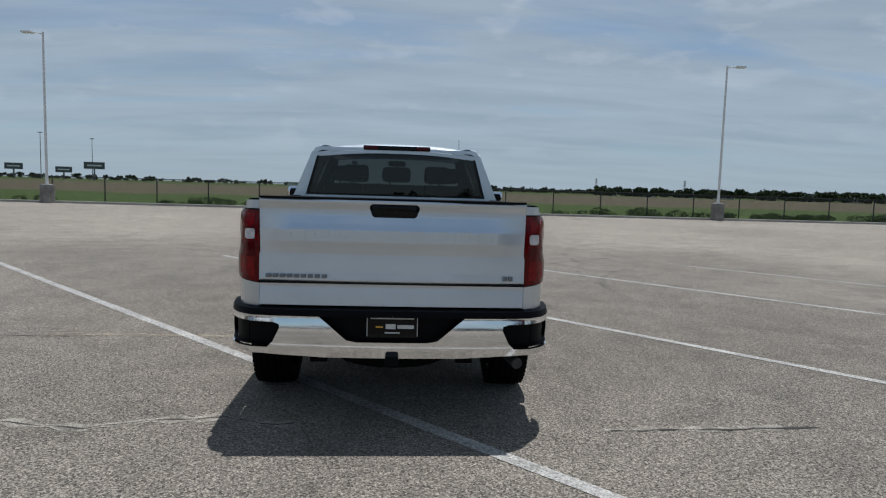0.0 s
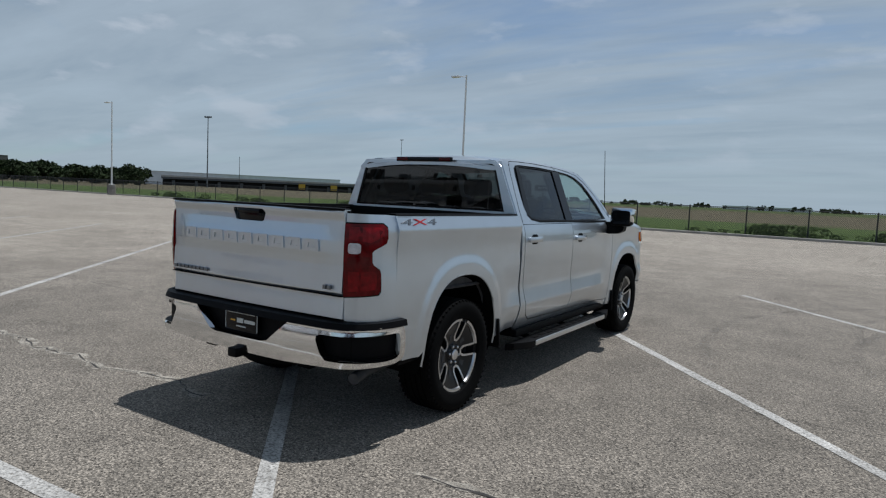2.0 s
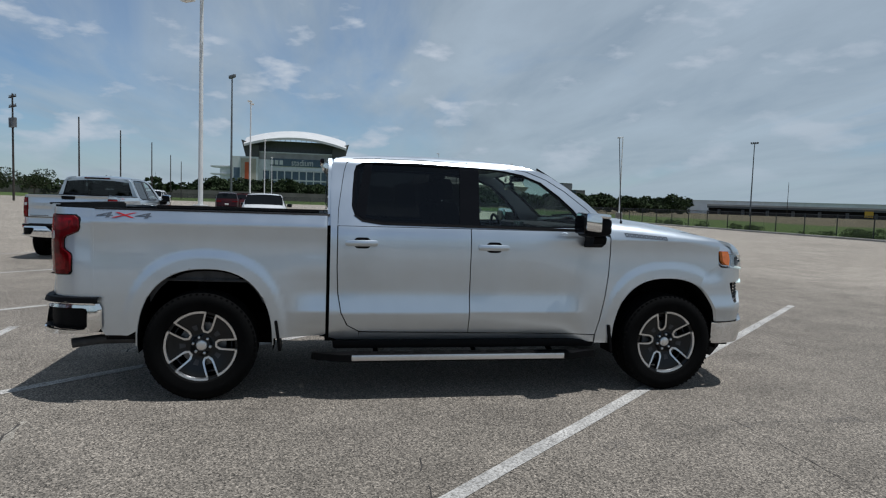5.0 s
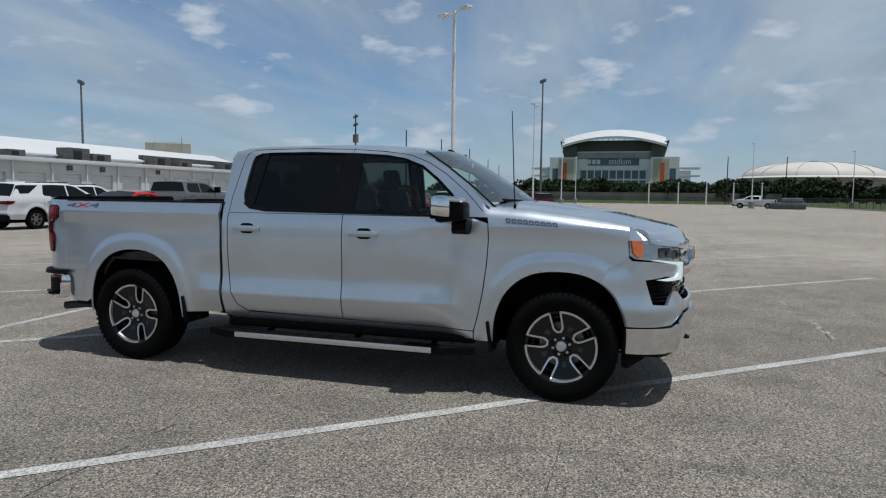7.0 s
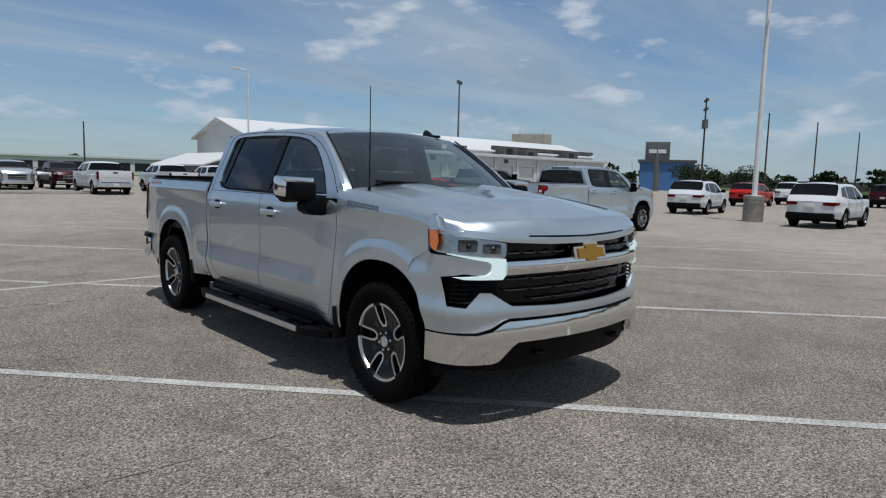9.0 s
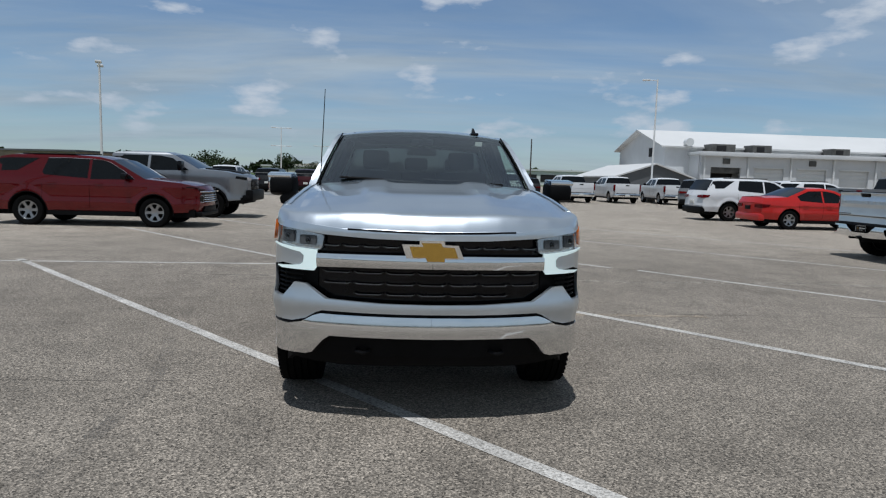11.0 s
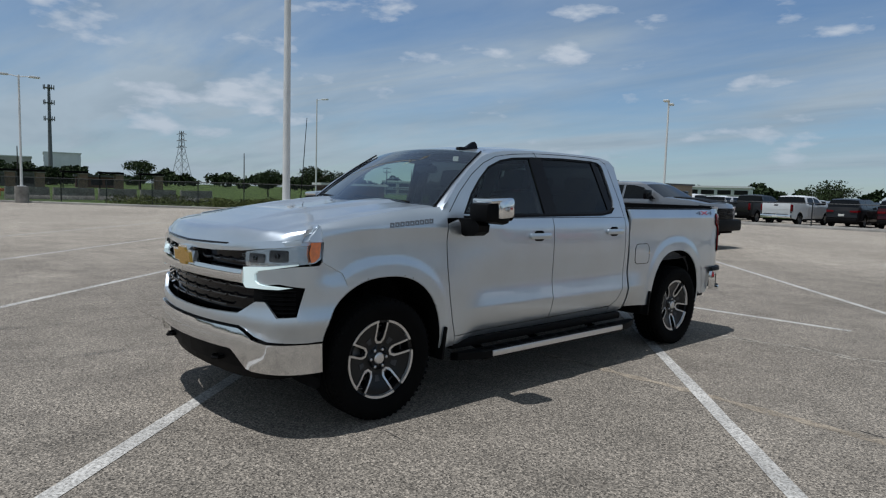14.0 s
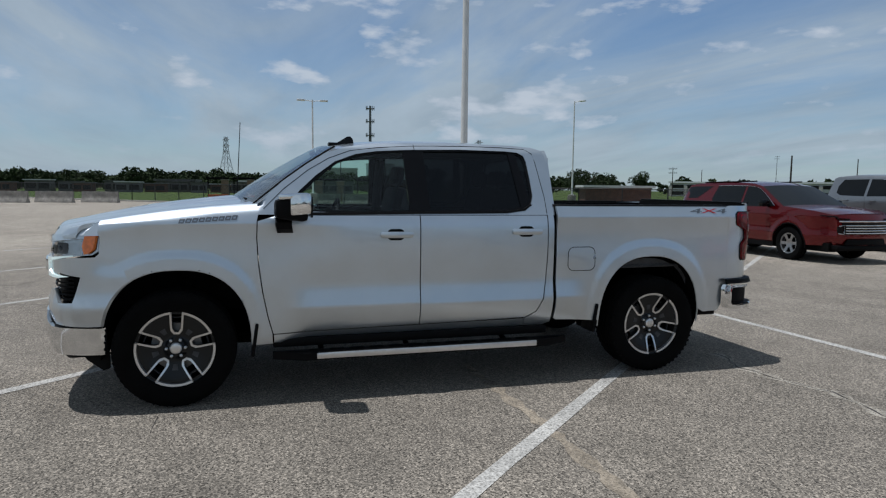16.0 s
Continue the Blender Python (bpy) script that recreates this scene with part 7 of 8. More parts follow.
for x, y, h, a, r in ((-20.3, 34.5, 9.7, 1, 0), (20.05, 34.6, 9.5, 1, 180), (-63, 34.3, 9.6, 1, 0), (62, 34.6, 9.6, 1, 180), (-24.0, -4.25, 9.95, 2, 52), (-54, -5.2, 9.75, 2, 0), (-92, -7.0, 9.75, 2, 0), (-135, -9.0, 9.75, 2, 0),
                      (12.45, -2.72, 12.0, 2, 0), (44.5, -1.3, 8.0, 2, 90), (-20.1, -42.4, 9.6, 1, 160), (18.1, -33.0, 7.7, 2, 110), (49.9, -25.8, 9.75, 1, 30), (-100, 20, 9.6, 1, 0), (-118, 38, 9.6, 1, 0)):
    lamp_post(x, y, h, a, r, thick=.115 if math.hypot(x, y) < 32 else .085)


for y in (5.9, 11.8, 17.3, 22.5, 27.8):
    t = thing("short_post", "short pale steel post at the lot edge", "post", "short posts", at=pose(-140, y, 0))
    part("pole", tube([(0, 0, 0), (0, 0, 4.5)], [.14, .11], 8), POLE_WHITE, t)
    part("cap", box(-.3, .3, -.15, .15, 4.45, 4.65, .03), POLE_WHITE, t)


def mast(x, y, height, turn=0):
    t = thing("flood_light_mast", "tall dark steel mast with a cluster of floodlights", "floodlight", "flood light masts", at=pose(x, y, -.1, 0, 0, turn))
    part("pole", tube([(0, 0, 0), (0, 0, height)], [.34, .18], 8), POLE_DARK, t)
    part("crossbar", box(-1.5, 1.5, -.12, .12, height - .6, height - .35), POLE_DARK, t)
    for k in range(4):
        part("floodlight", box(-1.6 + k * .9, -1.1 + k * .9, -.3, .35, height - .5, height + .25, .06), POLE_DARK, t)


for x, y, h in ((-249, 186, 32), (-169.5, -21.5, 32), (-113.4, -117.3, 26), (-278, 527, 36), (-267, 589, 36), (-358, 476, 50)):
    mast(x, y, h, 30)


def utility_pole(x, y, height, arms=True, turn=0):
    t = thing("utility_pole", "dark timber utility pole", "utility pole", "utility poles", at=pose(x, y, -.1, 0, 0, turn))
    part("pole", tube([(0, 0, 0), (0, 0, height)], [.15, .10], 8), WOOD_POLE, t)
    if arms:
        for z in (height - .5, height - 1.7):
            part("cross_arm", box(-1.2, 1.2, -.07, .07, z, z + .14), WOOD_POLE, t)
            for x0 in (-1.1, -.55, .55, 1.1):
                part("insulator", tube([(x0, 0, z + .1), (x0, 0, z + .38)], .06, 6), POLE_DARK, t)
    return t


for i, (x, y, h) in enumerate(((-85.5, -37.2, 13.5), (-99.8, -34.3, 12.5), (-119, -33.9, 12.5), (-144.8, -34.8, 12.5), (-180, -38.4, 12), (-215, -42.6, 12), (-173, 25, 12), (-176, 39, 12), (294, -280, 22),
                               (67.3, -68.2, 6.7), (119.6, -139.5, 10), (160, -116, 8.6), (12.3, -181.5, 11), (-24.3, -110, 9), (174, -137, 8.6), (-258.8, 212, 16), (140, -60, 9), (170, -20, 9))):
    p = utility_pole(x, y, h, i in (0, 8, 11, 12), 40)
    if i == 0:
        part("transformer", tube([(.45, 0, h - 4.2), (.45, 0, h - 3.0)], .32, 10), POLE_DARK, p)
        part("transformer", tube([(-.45, 0, h - 4.2), (-.45, 0, h - 3.0)], .32, 10), POLE_DARK, p)


def mesh_wire():
    m = bpy.data.materials.new("chain_link_wire")
    m.use_nodes = True
    t = m.node_tree
    b = t.nodes["Principled BSDF"]
    b.inputs["Base Color"].default_value = (0.02, 0.021, 0.022, 1)
    b.inputs["Roughness"].default_value = 0.6
    co = t.nodes.new("ShaderNodeTexCoord")
    keep = []
    for sx in (1, -1):
        mp = t.nodes.new("ShaderNodeMapping")
        mp.inputs["Rotation"].default_value = (0, radians(45 * sx), 0)
        t.links.new(co.outputs["Object"], mp.inputs[0])
        w = node(t, "ShaderNodeTexWave", inp={"Scale": 4.5})
        w.bands_direction = "X"
        t.links.new(mp.outputs[0], w.inputs[0])
        keep.append(ramp(t, w.outputs[1], [(0.90, 0.0), (0.93, 1.0)]))
    mx = node(t, "ShaderNodeMath", op="MAXIMUM")
    t.links.new(keep[0], mx.inputs[0]); t.links.new(keep[1], mx.inputs[1])
    t.links.new(mx.outputs[0], b.inputs["Alpha"])
    return m


WIRE = mesh_wire()


def fence(name, pts, height, step, label, wire=True):
    f = thing(name, label, "fence")
    post = tube([(0, 0, -.1), (0, 0, height)], .038, 8)
    post_me = finish(post, "post", FENCE)
    for (x0, y0), (x1, y1) in zip(pts, pts[1:]):
        d = Vector((x1 - x0, y1 - y0, 0))
        n = max(1, round(d.length / step))
        for i in range(n + 1):
            o = new("post", post_me)
            o.parent = f
            o.matrix_basis = pose(x0 + d.x * i / n, y0 + d.y * i / n, 0)
        part("top_rail", tube([(x0, y0, height - .06), (x1, y1, height - .06)], .024, 6), FENCE, f)
        part("bottom_wire", tube([(x0, y0, .06), (x1, y1, .06)], .008, 4), FENCE, f)
        if wire:
            w = new("wire_mesh", finish(plate([(0, .05), (d.length, .05), (d.length, height - .08), (0, height - .08)], lambda u, v: (u, 0, v), d.length, 5, (), 0), "wire_mesh", WIRE))
            w.parent = f
            w.matrix_basis = pose(x0, y0, 0, 0, 0, math.degrees(math.atan2(d.y, d.x)))
            w["label"] = "dark chain link mesh"


fence("boundary_fence", [(-112, 35.7), (86, 35.7)], 1.62, 3.05, "black chain link fence along the kerb")
fence("verge_fence", [(90, 42), (62, 14), (47, -4), (34, -18), (27, -27)], 1.7, 3.0, "dark chain link fence along the verge")
fence("storage_lot_fence", [(-8.5, -35.4), (16, -35.4), (24, -33)], 1.5, 6.0, "sparse black fence on a narrow verge", wire=False)
fence("west_fence", [(-112, 35.7), (-152, 30), (-152, -60)], 1.7, 3.5, "chain link fence at the west edge of the lot")


def flat_trailer():
    t = thing("flatbed_trailer", "black twin axle flatbed trailer parked on the verge", "trailer", at=pose(28.4, -21.2, 0, 0, 0, 5))
    part("deck", box(-2.4, 2.4, -.95, .95, .55, .68, .02), DARK, t)
    part("drawbar", tube([(2.4, .6, .55), (3.6, 0, .5), (2.4, -.6, .55)], .05, 6), DARK, t)
    part("jack", tube([(3.4, 0, .0), (3.4, 0, .75)], .04, 6), DARK, t)
    for s in (-1, 1):
        part("side_rail", tube([(-2.4, s * .95, .72), (-2.4, s * .95, 1.0), (-1.4, s * .95, 1.0), (-1.4, s * .95, .72)], .03, 6), DARK, t)
        for xx in (-1.35, -.55):
            b = lathe([(-.09, .10), (-.09, .30), (-.07, .34), (.07, .34), (.09, .30), (.09, .10)], 20)
            bmesh.ops.transform(b, matrix=Matrix.Translation((xx, s * 1.08, .34)) @ Matrix.Rotation(radians(90), 4, "Z"), verts=b.verts)
            w = part("wheel", b, RUBBER, t)
            b = lathe([(.085, .01), (.095, .08), (.095, .18), (.085, .2)], 16)
            bmesh.ops.transform(b, matrix=Matrix.Translation((xx, s * 1.08, .34)) @ Matrix.Rotation(radians(90 * s), 4, "Z"), verts=b.verts)
            part("hub", b, PAINTS["white"], w)


flat_trailer()


def barrier(x, y, rz):
    t = thing("concrete_barrier", "weathered grey concrete road barrier", "barrier", "concrete barriers", at=pose(x, y, -.02, 0, 0, rz))
    bm = plate([(-.30, 0), (.30, 0), (.28, .12), (.13, .40), (.09, .95), (-.09, .95), (-.13, .40), (-.28, .12)], lambda u, v: (u, 1.5, v), .3, .3, (), 3.0, (0, -1, 0))
    bmesh.ops.holes_fill(bm, edges=bm.edges)
    part("block", bm, CONC, t)


def far_lamp(x, y, height, two):
    t = thing("far_lamp_post", "slim pale lamp post over the storage lot", "lamp post", "far lamp posts", at=pose(x, y, -.1, 0, 0, 20))
    part("pole", tube([(0, 0, 0), (0, 0, height)], [.13, .08], 8), POLE_WHITE, t)
    for z in ((height, height - 3.4) if two else (height,)):
        part("arm", tube([(-1.5, 0, z - .1), (1.5, 0, z - .1)], .06, 6), POLE_WHITE, t)
        for s in (-1, 1):
            part("lamp_head", box(s * 1.5 - .45, s * 1.5 + .45, -.2, .2, z - .16, z, .04), POLE_WHITE, t)


for x, y, h, two in ((22.3, -120, 10.2, True), (18, -150, 8.2, False), (-12, -140, 8.0, False)):
    far_lamp(x, y, h, two)
for x, y, r in ((53.6, 21.6, -15), (54.5, 18.6, -15), (54.4, -3.2, 8), (54.0, -6.3, 8), (53.5, -9.4, 8), (52.9, -12.4, 8), (52.3, -15.4, 12), (55.4, 15.4, -15)):
    barrier(x, y, r)

BRICK_TAN = material("tan_brick", (0.22, 0.16, 0.11), 0.85, var=0.25, scale=3, fine=0.3, bump=0.3, bscale=30)
ORANGE = material("orange_barricade", (0.62, 0.14, 0.03), 0.5, var=0.15, scale=3)
for i, (x, y) in enumerate(((69.8, 5.9), (69.8, 3.2), (69.7, .4), (69.6, -1.6), (69.3, -4.2), (69.1, -6.6), (68.4, -10.2), (67.6, -13.3), (67, -17))):
    t = thing("gate_pier", "tan brick pier with a pale cap", "pier", "gate piers", at=pose(x, y, -.1))
    part("shaft", box(-.38, .38, -.38, .38, 0, 2.25, .02), BRICK_TAN, t)
    part("cap", box(-.45, .45, -.45, .45, 2.25, 2.36, .03), CONC, t)
    part("canopy", box(-.5, .5, -.4, 1.9, 2.36, 2.56, .03), DARK, t, "dark flat canopy slab")
    part("canopy_post", tube([(0, 1.75, 0), (0, 1.75, 2.36)], .06, 6), DARK, t)
    if i % 3 != 2:
        t = thing("barricade", "orange and white plastic barricade on the verge", "barricade", "orange barricades", at=pose(x - 2.4, y + .6, -.1, 0, 0, 88 + 6 * i))
        part("beam", box(-1.0, 1.0, -.06, .06, .45, .72, .02), ORANGE, t)
        for s in (-1, 1):
            part("foot", box(s * .8 - .08, s * .8 + .08, -.3, .3, 0, .48, .02), ORANGE, t)

# ---- buildings ----
WHITE_METAL = material("white_metal_siding", (0.64, 0.65, 0.645), 0.45, var=0.05, scale=0.4, fine=0.05)
GREY_METAL = material("grey_metal_siding", (0.60, 0.61, 0.615), 0.5, var=0.06, scale=0.5, fine=0.06)
DARK_METAL = material("dark_grey_siding", (0.10, 0.105, 0.11), 0.6, var=0.15, scale=0.5)
AC_GREY = material("weathered_unit_metal", (0.10, 0.098, 0.092), 0.6, 0.3, var=0.3, scale=2)
# near-black for openings: the shade inside is put into the colour
DARK_OPEN = material("dark_interior", (0.01, 0.01, 0.011), 0.9, var=0.2)
STONE = material("pale_stone_cladding", (0.48, 0.43, 0.36), 0.8, var=0.12, scale=0.3, fine=0.08)
OFFICE = material("pale_panel_cladding", (0.70, 0.71, 0.73), 0.6, var=0.08, scale=0.2)
BLUE_GLASS = material("blue_glazing", (0.10, 0.14, 0.19), 0.3, var=0.2, scale=0.4, spec=0.25)
TAN = material("tan_metal_siding", (0.50, 0.47, 0.40), 0.6, var=0.08, scale=0.2)
BRICK = material("brown_brick", (0.13, 0.065, 0.045), 0.9, var=0.25, scale=2, fine=0.25)
ROOF_WHITE = material("white_membrane_roof", (0.56, 0.56, 0.55), 0.6, var=0.06, scale=0.1)
ROAD_WALL = material("stained_road_wall", (0.17, 0.155, 0.14), 0.9, var=0.25, scale=0.15, fine=0.2)
CONC_WALL = material("pale_concrete_wall", (0.40, 0.385, 0.36), 0.85, var=0.15, scale=0.1, fine=0.1)


def gable(bm, x0, x1, y0, y1, z0, eave, ridge):
    """Gabled prism with its ridge along x."""
    ym = (y0 + y1) / 2
    a = [bm.verts.new((x, y, z)) for x in (x0, x1) for y, z in ((y0, z0), (y0, eave), (ym, ridge), (y1, eave), (y1, z0))]
    bm.faces.new(a[:5]); bm.faces.new(a[5:][::-1])
    for i in (0, 3):
        bm.faces.new((a[i], a[i + 1], a[i + 6], a[i + 5]))
    return a


def workshop():
    set_back = Matrix.Translation((.22, 8.4, 1.48)) @ Matrix.Scale(1.22, 4) @ Matrix.Translation((-.22, -8.4, -1.48))
    h = thing("workshop", "long white metal workshop with roller doors and gabled roof", "building", at=set_back)
    bm = bmesh.new()
    gable(bm, -74, -23.0, -58.5, -47, -.05, 4.85, 6.45)
    part("wall", bm, GREY_METAL, h, smooth=False)
    bm = bmesh.new()
    for s in (0, 1):
        y0, y1 = ((-46.6, -52.75) if s else (-58.9, -52.75))
        vs = [bm.verts.new(p) for p in ((-22.5, y0, 4.75), (-74.4, y0, 4.75), (-74.4, y1, 6.52), (-22.5, y1, 6.52), (-22.5, y0, 4.61), (-74.4, y0, 4.61), (-74.4, y1, 6.36), (-22.5, y1, 6.36))]
        for f in ((0, 1, 2, 3), (4, 7, 6, 5), (0, 4, 5, 1), (0, 3, 7, 4), (1, 5, 6, 2)):
            bm.faces.new([vs[i] for i in f])
    part("roof", bm, ROOF_WHITE, h, "white metal roof", smooth=False)
    # lean-to along the front
    doors = [(-26.2 - 3.8 * k, 2.62) for k in range(12)]
    outer = [(-25.3, 0), (-25.3, 4.0), (-74, 4.0), (-74, 0)]
    holes = [[(x, .05), (x, 3.0), (x - w, 3.0), (x - w, .05)] for x, w in doors]
    part("front_wall", plate(outer, lambda x, z: (x, -45.0, z), 6, 3, holes, .25, (0, -1, 0)), GREY_METAL, h, smooth=False)
    part("lean_to_roof", box(-74.2, -25.0, -47.1, -44.7, 4.0, 4.25, .03), WHITE_METAL, h)
    part("eave_trim", box(-74.2, -25.0, -44.7, -44.6, 3.92, 4.28, .01), GREY_METAL, h)
    part("end_wall", box(-25.5, -25.2, -47, -45.2, 0, 4.0), GREY_METAL, h)
    for i, (x, w) in enumerate(doors):
        if i == 0:
            # solid near-black block stands for the unlit inside of the bay
            part("open_bay", box(x - w, x, -46.9, -46.4, .02, 2.95), DARK_OPEN, h, "open dark workshop bay")
            part("rolled_door", box(x - w, x, -45.35, -45.2, 2.5, 3.0, .03), AC_GREY, h)
            continue
        d = part("roller_door", box(x - w, x, -45.35, -45.2, .0, 3.02), WHITE_METAL, h)
        for q in range(9):
            part("door_slat", box(x - w, x, -45.2, -45.18, .1 + q * .32, .1 + q * .32 + .27, .01), WHITE_METAL, d)
        part("door_frame", box(x - w - .08, x + .08, -45.0, -44.94, 3.0, 3.12), WHITE_METAL, h)
    for k in range(12):
        x = -25.6 - k * 3.8
        part("downpipe", box(x - .07, x + .07, -44.98, -44.85, 0, 4.0), WHITE_METAL, h)
    for k in (0, 2, 4, 5, 7):
        x = -27.5 - k * 3.8
        part("wall_vent", box(x - .3, x + .3, -44.99, -44.9, 3.3, 3.75), AC_GREY, h)
    for x, w, z in ((-26.3, 2.1, .9), (-29.9, 1.7, .9), (-37.0, 1.6, .8), (-43.0, 2.4, 1.5), (-45.8, 2.2, 1.0), (-54, 2.6, 1.3), (-58, 2.2, .9), (-66, 2.4, 1.2)):
        u = part("rooftop_unit", box(x - w, x, -46.8, -45.3, 4.25, 4.25 + z * .78, .05), AC_GREY, h, "weathered rooftop cooling unit")
        part("fan_grille", box(x - w * .6, x - w * .2, -45.3, -45.26, 4.36, 4.25 + z * .62, .01), DARK_OPEN, u)
    part("roof_fan", tube([(-24.9, -46.95, 5.1), (-24.9, -46.4, 5.1)], .36, 14), WHITE_METAL, h)
    part("gable_window", box(-23.0, -22.92, -50.5, -49.7, 3.9, 4.7), DARK_OPEN, h)
    part("duct", box(-74, -54, -47.4, -46.9, 5.0, 5.4), AC_GREY, h)
    # low shed before the gable, its end towards the lot
    s = thing("shelter", "low white roofed shed with a dark gable end", "building", at=set_back)
    bm = bmesh.new()
    gable(bm, -6, 6, -3.1, 3.1, 0, 2.05, 3.05)
    bmesh.ops.transform(bm, matrix=Matrix.Translation((-21.1, -50.2, 0)) @ Matrix.Rotation(radians(90), 4, "Z"), verts=bm.verts)
    part("wall", bm, DARK_METAL, s, smooth=False)
    for q in (-1, 1):
        bm = plate([(-56.3, 0), (-44.0, 0), (-44.0, 3.45), (-56.3, 3.45)], lambda y, u: (-21.1 + q * u, y, 3.16 - u * .333), 13, 4, (), .12, (0, 0, -1))
        part("roof", bm, ROOF_WHITE, s, "white metal roof", smooth=False)


workshop()


def gallery_block():
    h = thing("gallery_building", "pale stone building with an open gallery and gables", "building", at=pose(-194, -161, 0, 0, 0, 40))
    part("wall", box(-30, 22, -6, 6, 0, 13), STONE, h)
    part("tower", box(14, 22.5, -7, 7, 0, 17.5), STONE, h)
    bm = bmesh.new()
    gable(bm, 14, 22.5, -7.2, 7.2, 17.5, 17.6, 21)
    bmesh.ops.transform(bm, matrix=Matrix.Translation((18.2, 0, 0)) @ Matrix.Rotation(radians(90), 4, "Z") @ Matrix.Translation((-18.2, 0, 0)), verts=bm.verts)
    part("gable_roof", bm, STONE, h, smooth=False)
    part("roof_slab", box(-30, 14, -6.4, 6.4, 17, 18), STONE, h)
    for k in range(16):
        x = -29 + k * 2.8
        part("gallery_post", box(x - .35, x + .35, 5.3, 6.1, 13, 17), STONE, h)
        part("gallery_post", box(x - .35, x + .35, -6.1, -5.3, 13, 17), STONE, h)
    for k in range(3):
        part("tower_window", box(15.2 + k * 2.4, 16.8 + k * 2.4, 6.95, 7.06, 13.2, 16.4), DARK_OPEN, h)
    bm = bmesh.new()
    part("far_gable", box(-38, -30, -6, 6, 0, 17.5), STONE, h)


gallery_block()


def stadium():
    """Seen end on: glazed front between two towers under an arched white roof."""
    h = thing("stadium", "white arched stadium with glazed front and banner towers", "stadium", at=pose(-640, -22, 0, 0, 0, 90))
    h.scale = (.70, .70, .885)
    # local x runs along the front (to the north), -y faces the viewer
    def w(name, x0, x1, y0, y1, z0, z1, mat, label=""):
        return part(name, box(-x1, -x0, y0, y1, z0, z1), mat, h, label)
    F = -0.0
    w("base_wall", -52, 52, 0, 120, 0, 42, OFFICE)
    w("tower", -85, -49, -6, 40, 0, 44, WHITE_METAL)
    w("tower", 49, 85, -6, 40, 0, 44, WHITE_METAL)
    w("side_wing", -100, -85, 4, 40, 0, 30, OFFICE)
    w("side_wing", 85, 100, 4, 40, 0, 34, OFFICE)
    for z in (8, 16, 24, 32):
        w("wing_deck", 85, 112, 2, 30, z, z + 1.4, WHITE_METAL)
        w("wing_deck", -112, -85, 2, 30, z, z + 1.4, WHITE_METAL)
    for s in (-1, 1):
        b = w("banner", s * 64 - 2.6, s * 64 + 2.6, -6.4, -6, 12, 38, ORANGE_BANNER, "orange vertical banner")
        w("stone_pier", s * 62 - 10, s * 62 + 10, -6.2, -6.0, 0, 42, STONE)
        w("side_glazing", s * 77 - 4, s * 77 + 4, -6.2, -6, 6, 32, BLUE_GLASS)
    w("glazing", -44, 44, -.6, 0, 10, 30, BLUE_GLASS, "blue curtain glazing")
    for k in range(10):
        x = -44 + k * 9.78
        w("mullion", x - .8, x + .8, -1.2, -.6, 8, 31, WHITE_METAL)
    for z in (9, 19.5, 30):
        w("floor_band", -46, 46, -1.4, -.6, z, z + 1.6, WHITE_METAL)
    w("name_board", -34, 34, -1.2, -.2, 35.5, 43.5, BLUE_GLASS, "dark board with pale letters")
    me = words("stadium", 9.5, .3)
    me.materials.append(WHITE_METAL)
    o = new("letters", me)
    o.parent = h
    o.matrix_basis = pose(9, -1.6, 39.3, 90, 0, 0)
    o["label"] = "pale letters on the stadium front"
    for k in range(3):
        w("name_bar", 17 + k * 6.2, 21.6 + k * 6.2, -1.7, -1.2, 36.8, 41.6, WHITE_METAL)
    # seating bowl sides, the shade in the gap under the roof given by dark cladding
    w("upper_gallery", -56, 56, 4, 110, 42, 50, CONC_WALL)
    w("stand_bowl", -58, 58, 14, 110, 50, 63, DARK_METAL, "upper stand under the roof, its shade painted dark")
    w("gallery_rail", -56, 56, 3.4, 4, 49.4, 50.6, WHITE_METAL)
    for s in (-1, 1):
        bm = plate([(49, 44), (66, 44), (72, 62), (49, 56)], lambda u, v: (-s * u, -2, v), 40, 40, (), 120, (0, 1, 0))
        part("roof_truss", bm, AC_GREY, h, smooth=False)
    def roof(u, v):
        return (u, v, 57 + 9 * (1 - (u / 68) ** 2) + 11 * math.sin(min(1, (v + 10) / 60) * math.pi / 2))
    bm = plate([(-68, -10), (68, -10), (68, 130), (-68, 130)], roof, 8, 6, (), 2.5, (0, 0, -1))
    part("arched_roof", bm, ROOF_WHITE, h, "white arched fabric roof", angle=.6)
    for k in range(17):
        x = -56 + k * 7
        w("roof_strut", x - .3, x + .3, -6, -5, 55 + 7 * (1 - (x / 68) ** 2), 58 + 9 * (1 - (x / 68) ** 2), AC_GREY)


ORANGE_BANNER = material("orange_banner", (0.55, 0.10, 0.03), 0.6, var=0.2, scale=0.1)
stadium()


DOME_WHITE = material("cream_dome_membrane", (0.541, 0.508, 0.443), 0.7, var=0.05, scale=0.05)


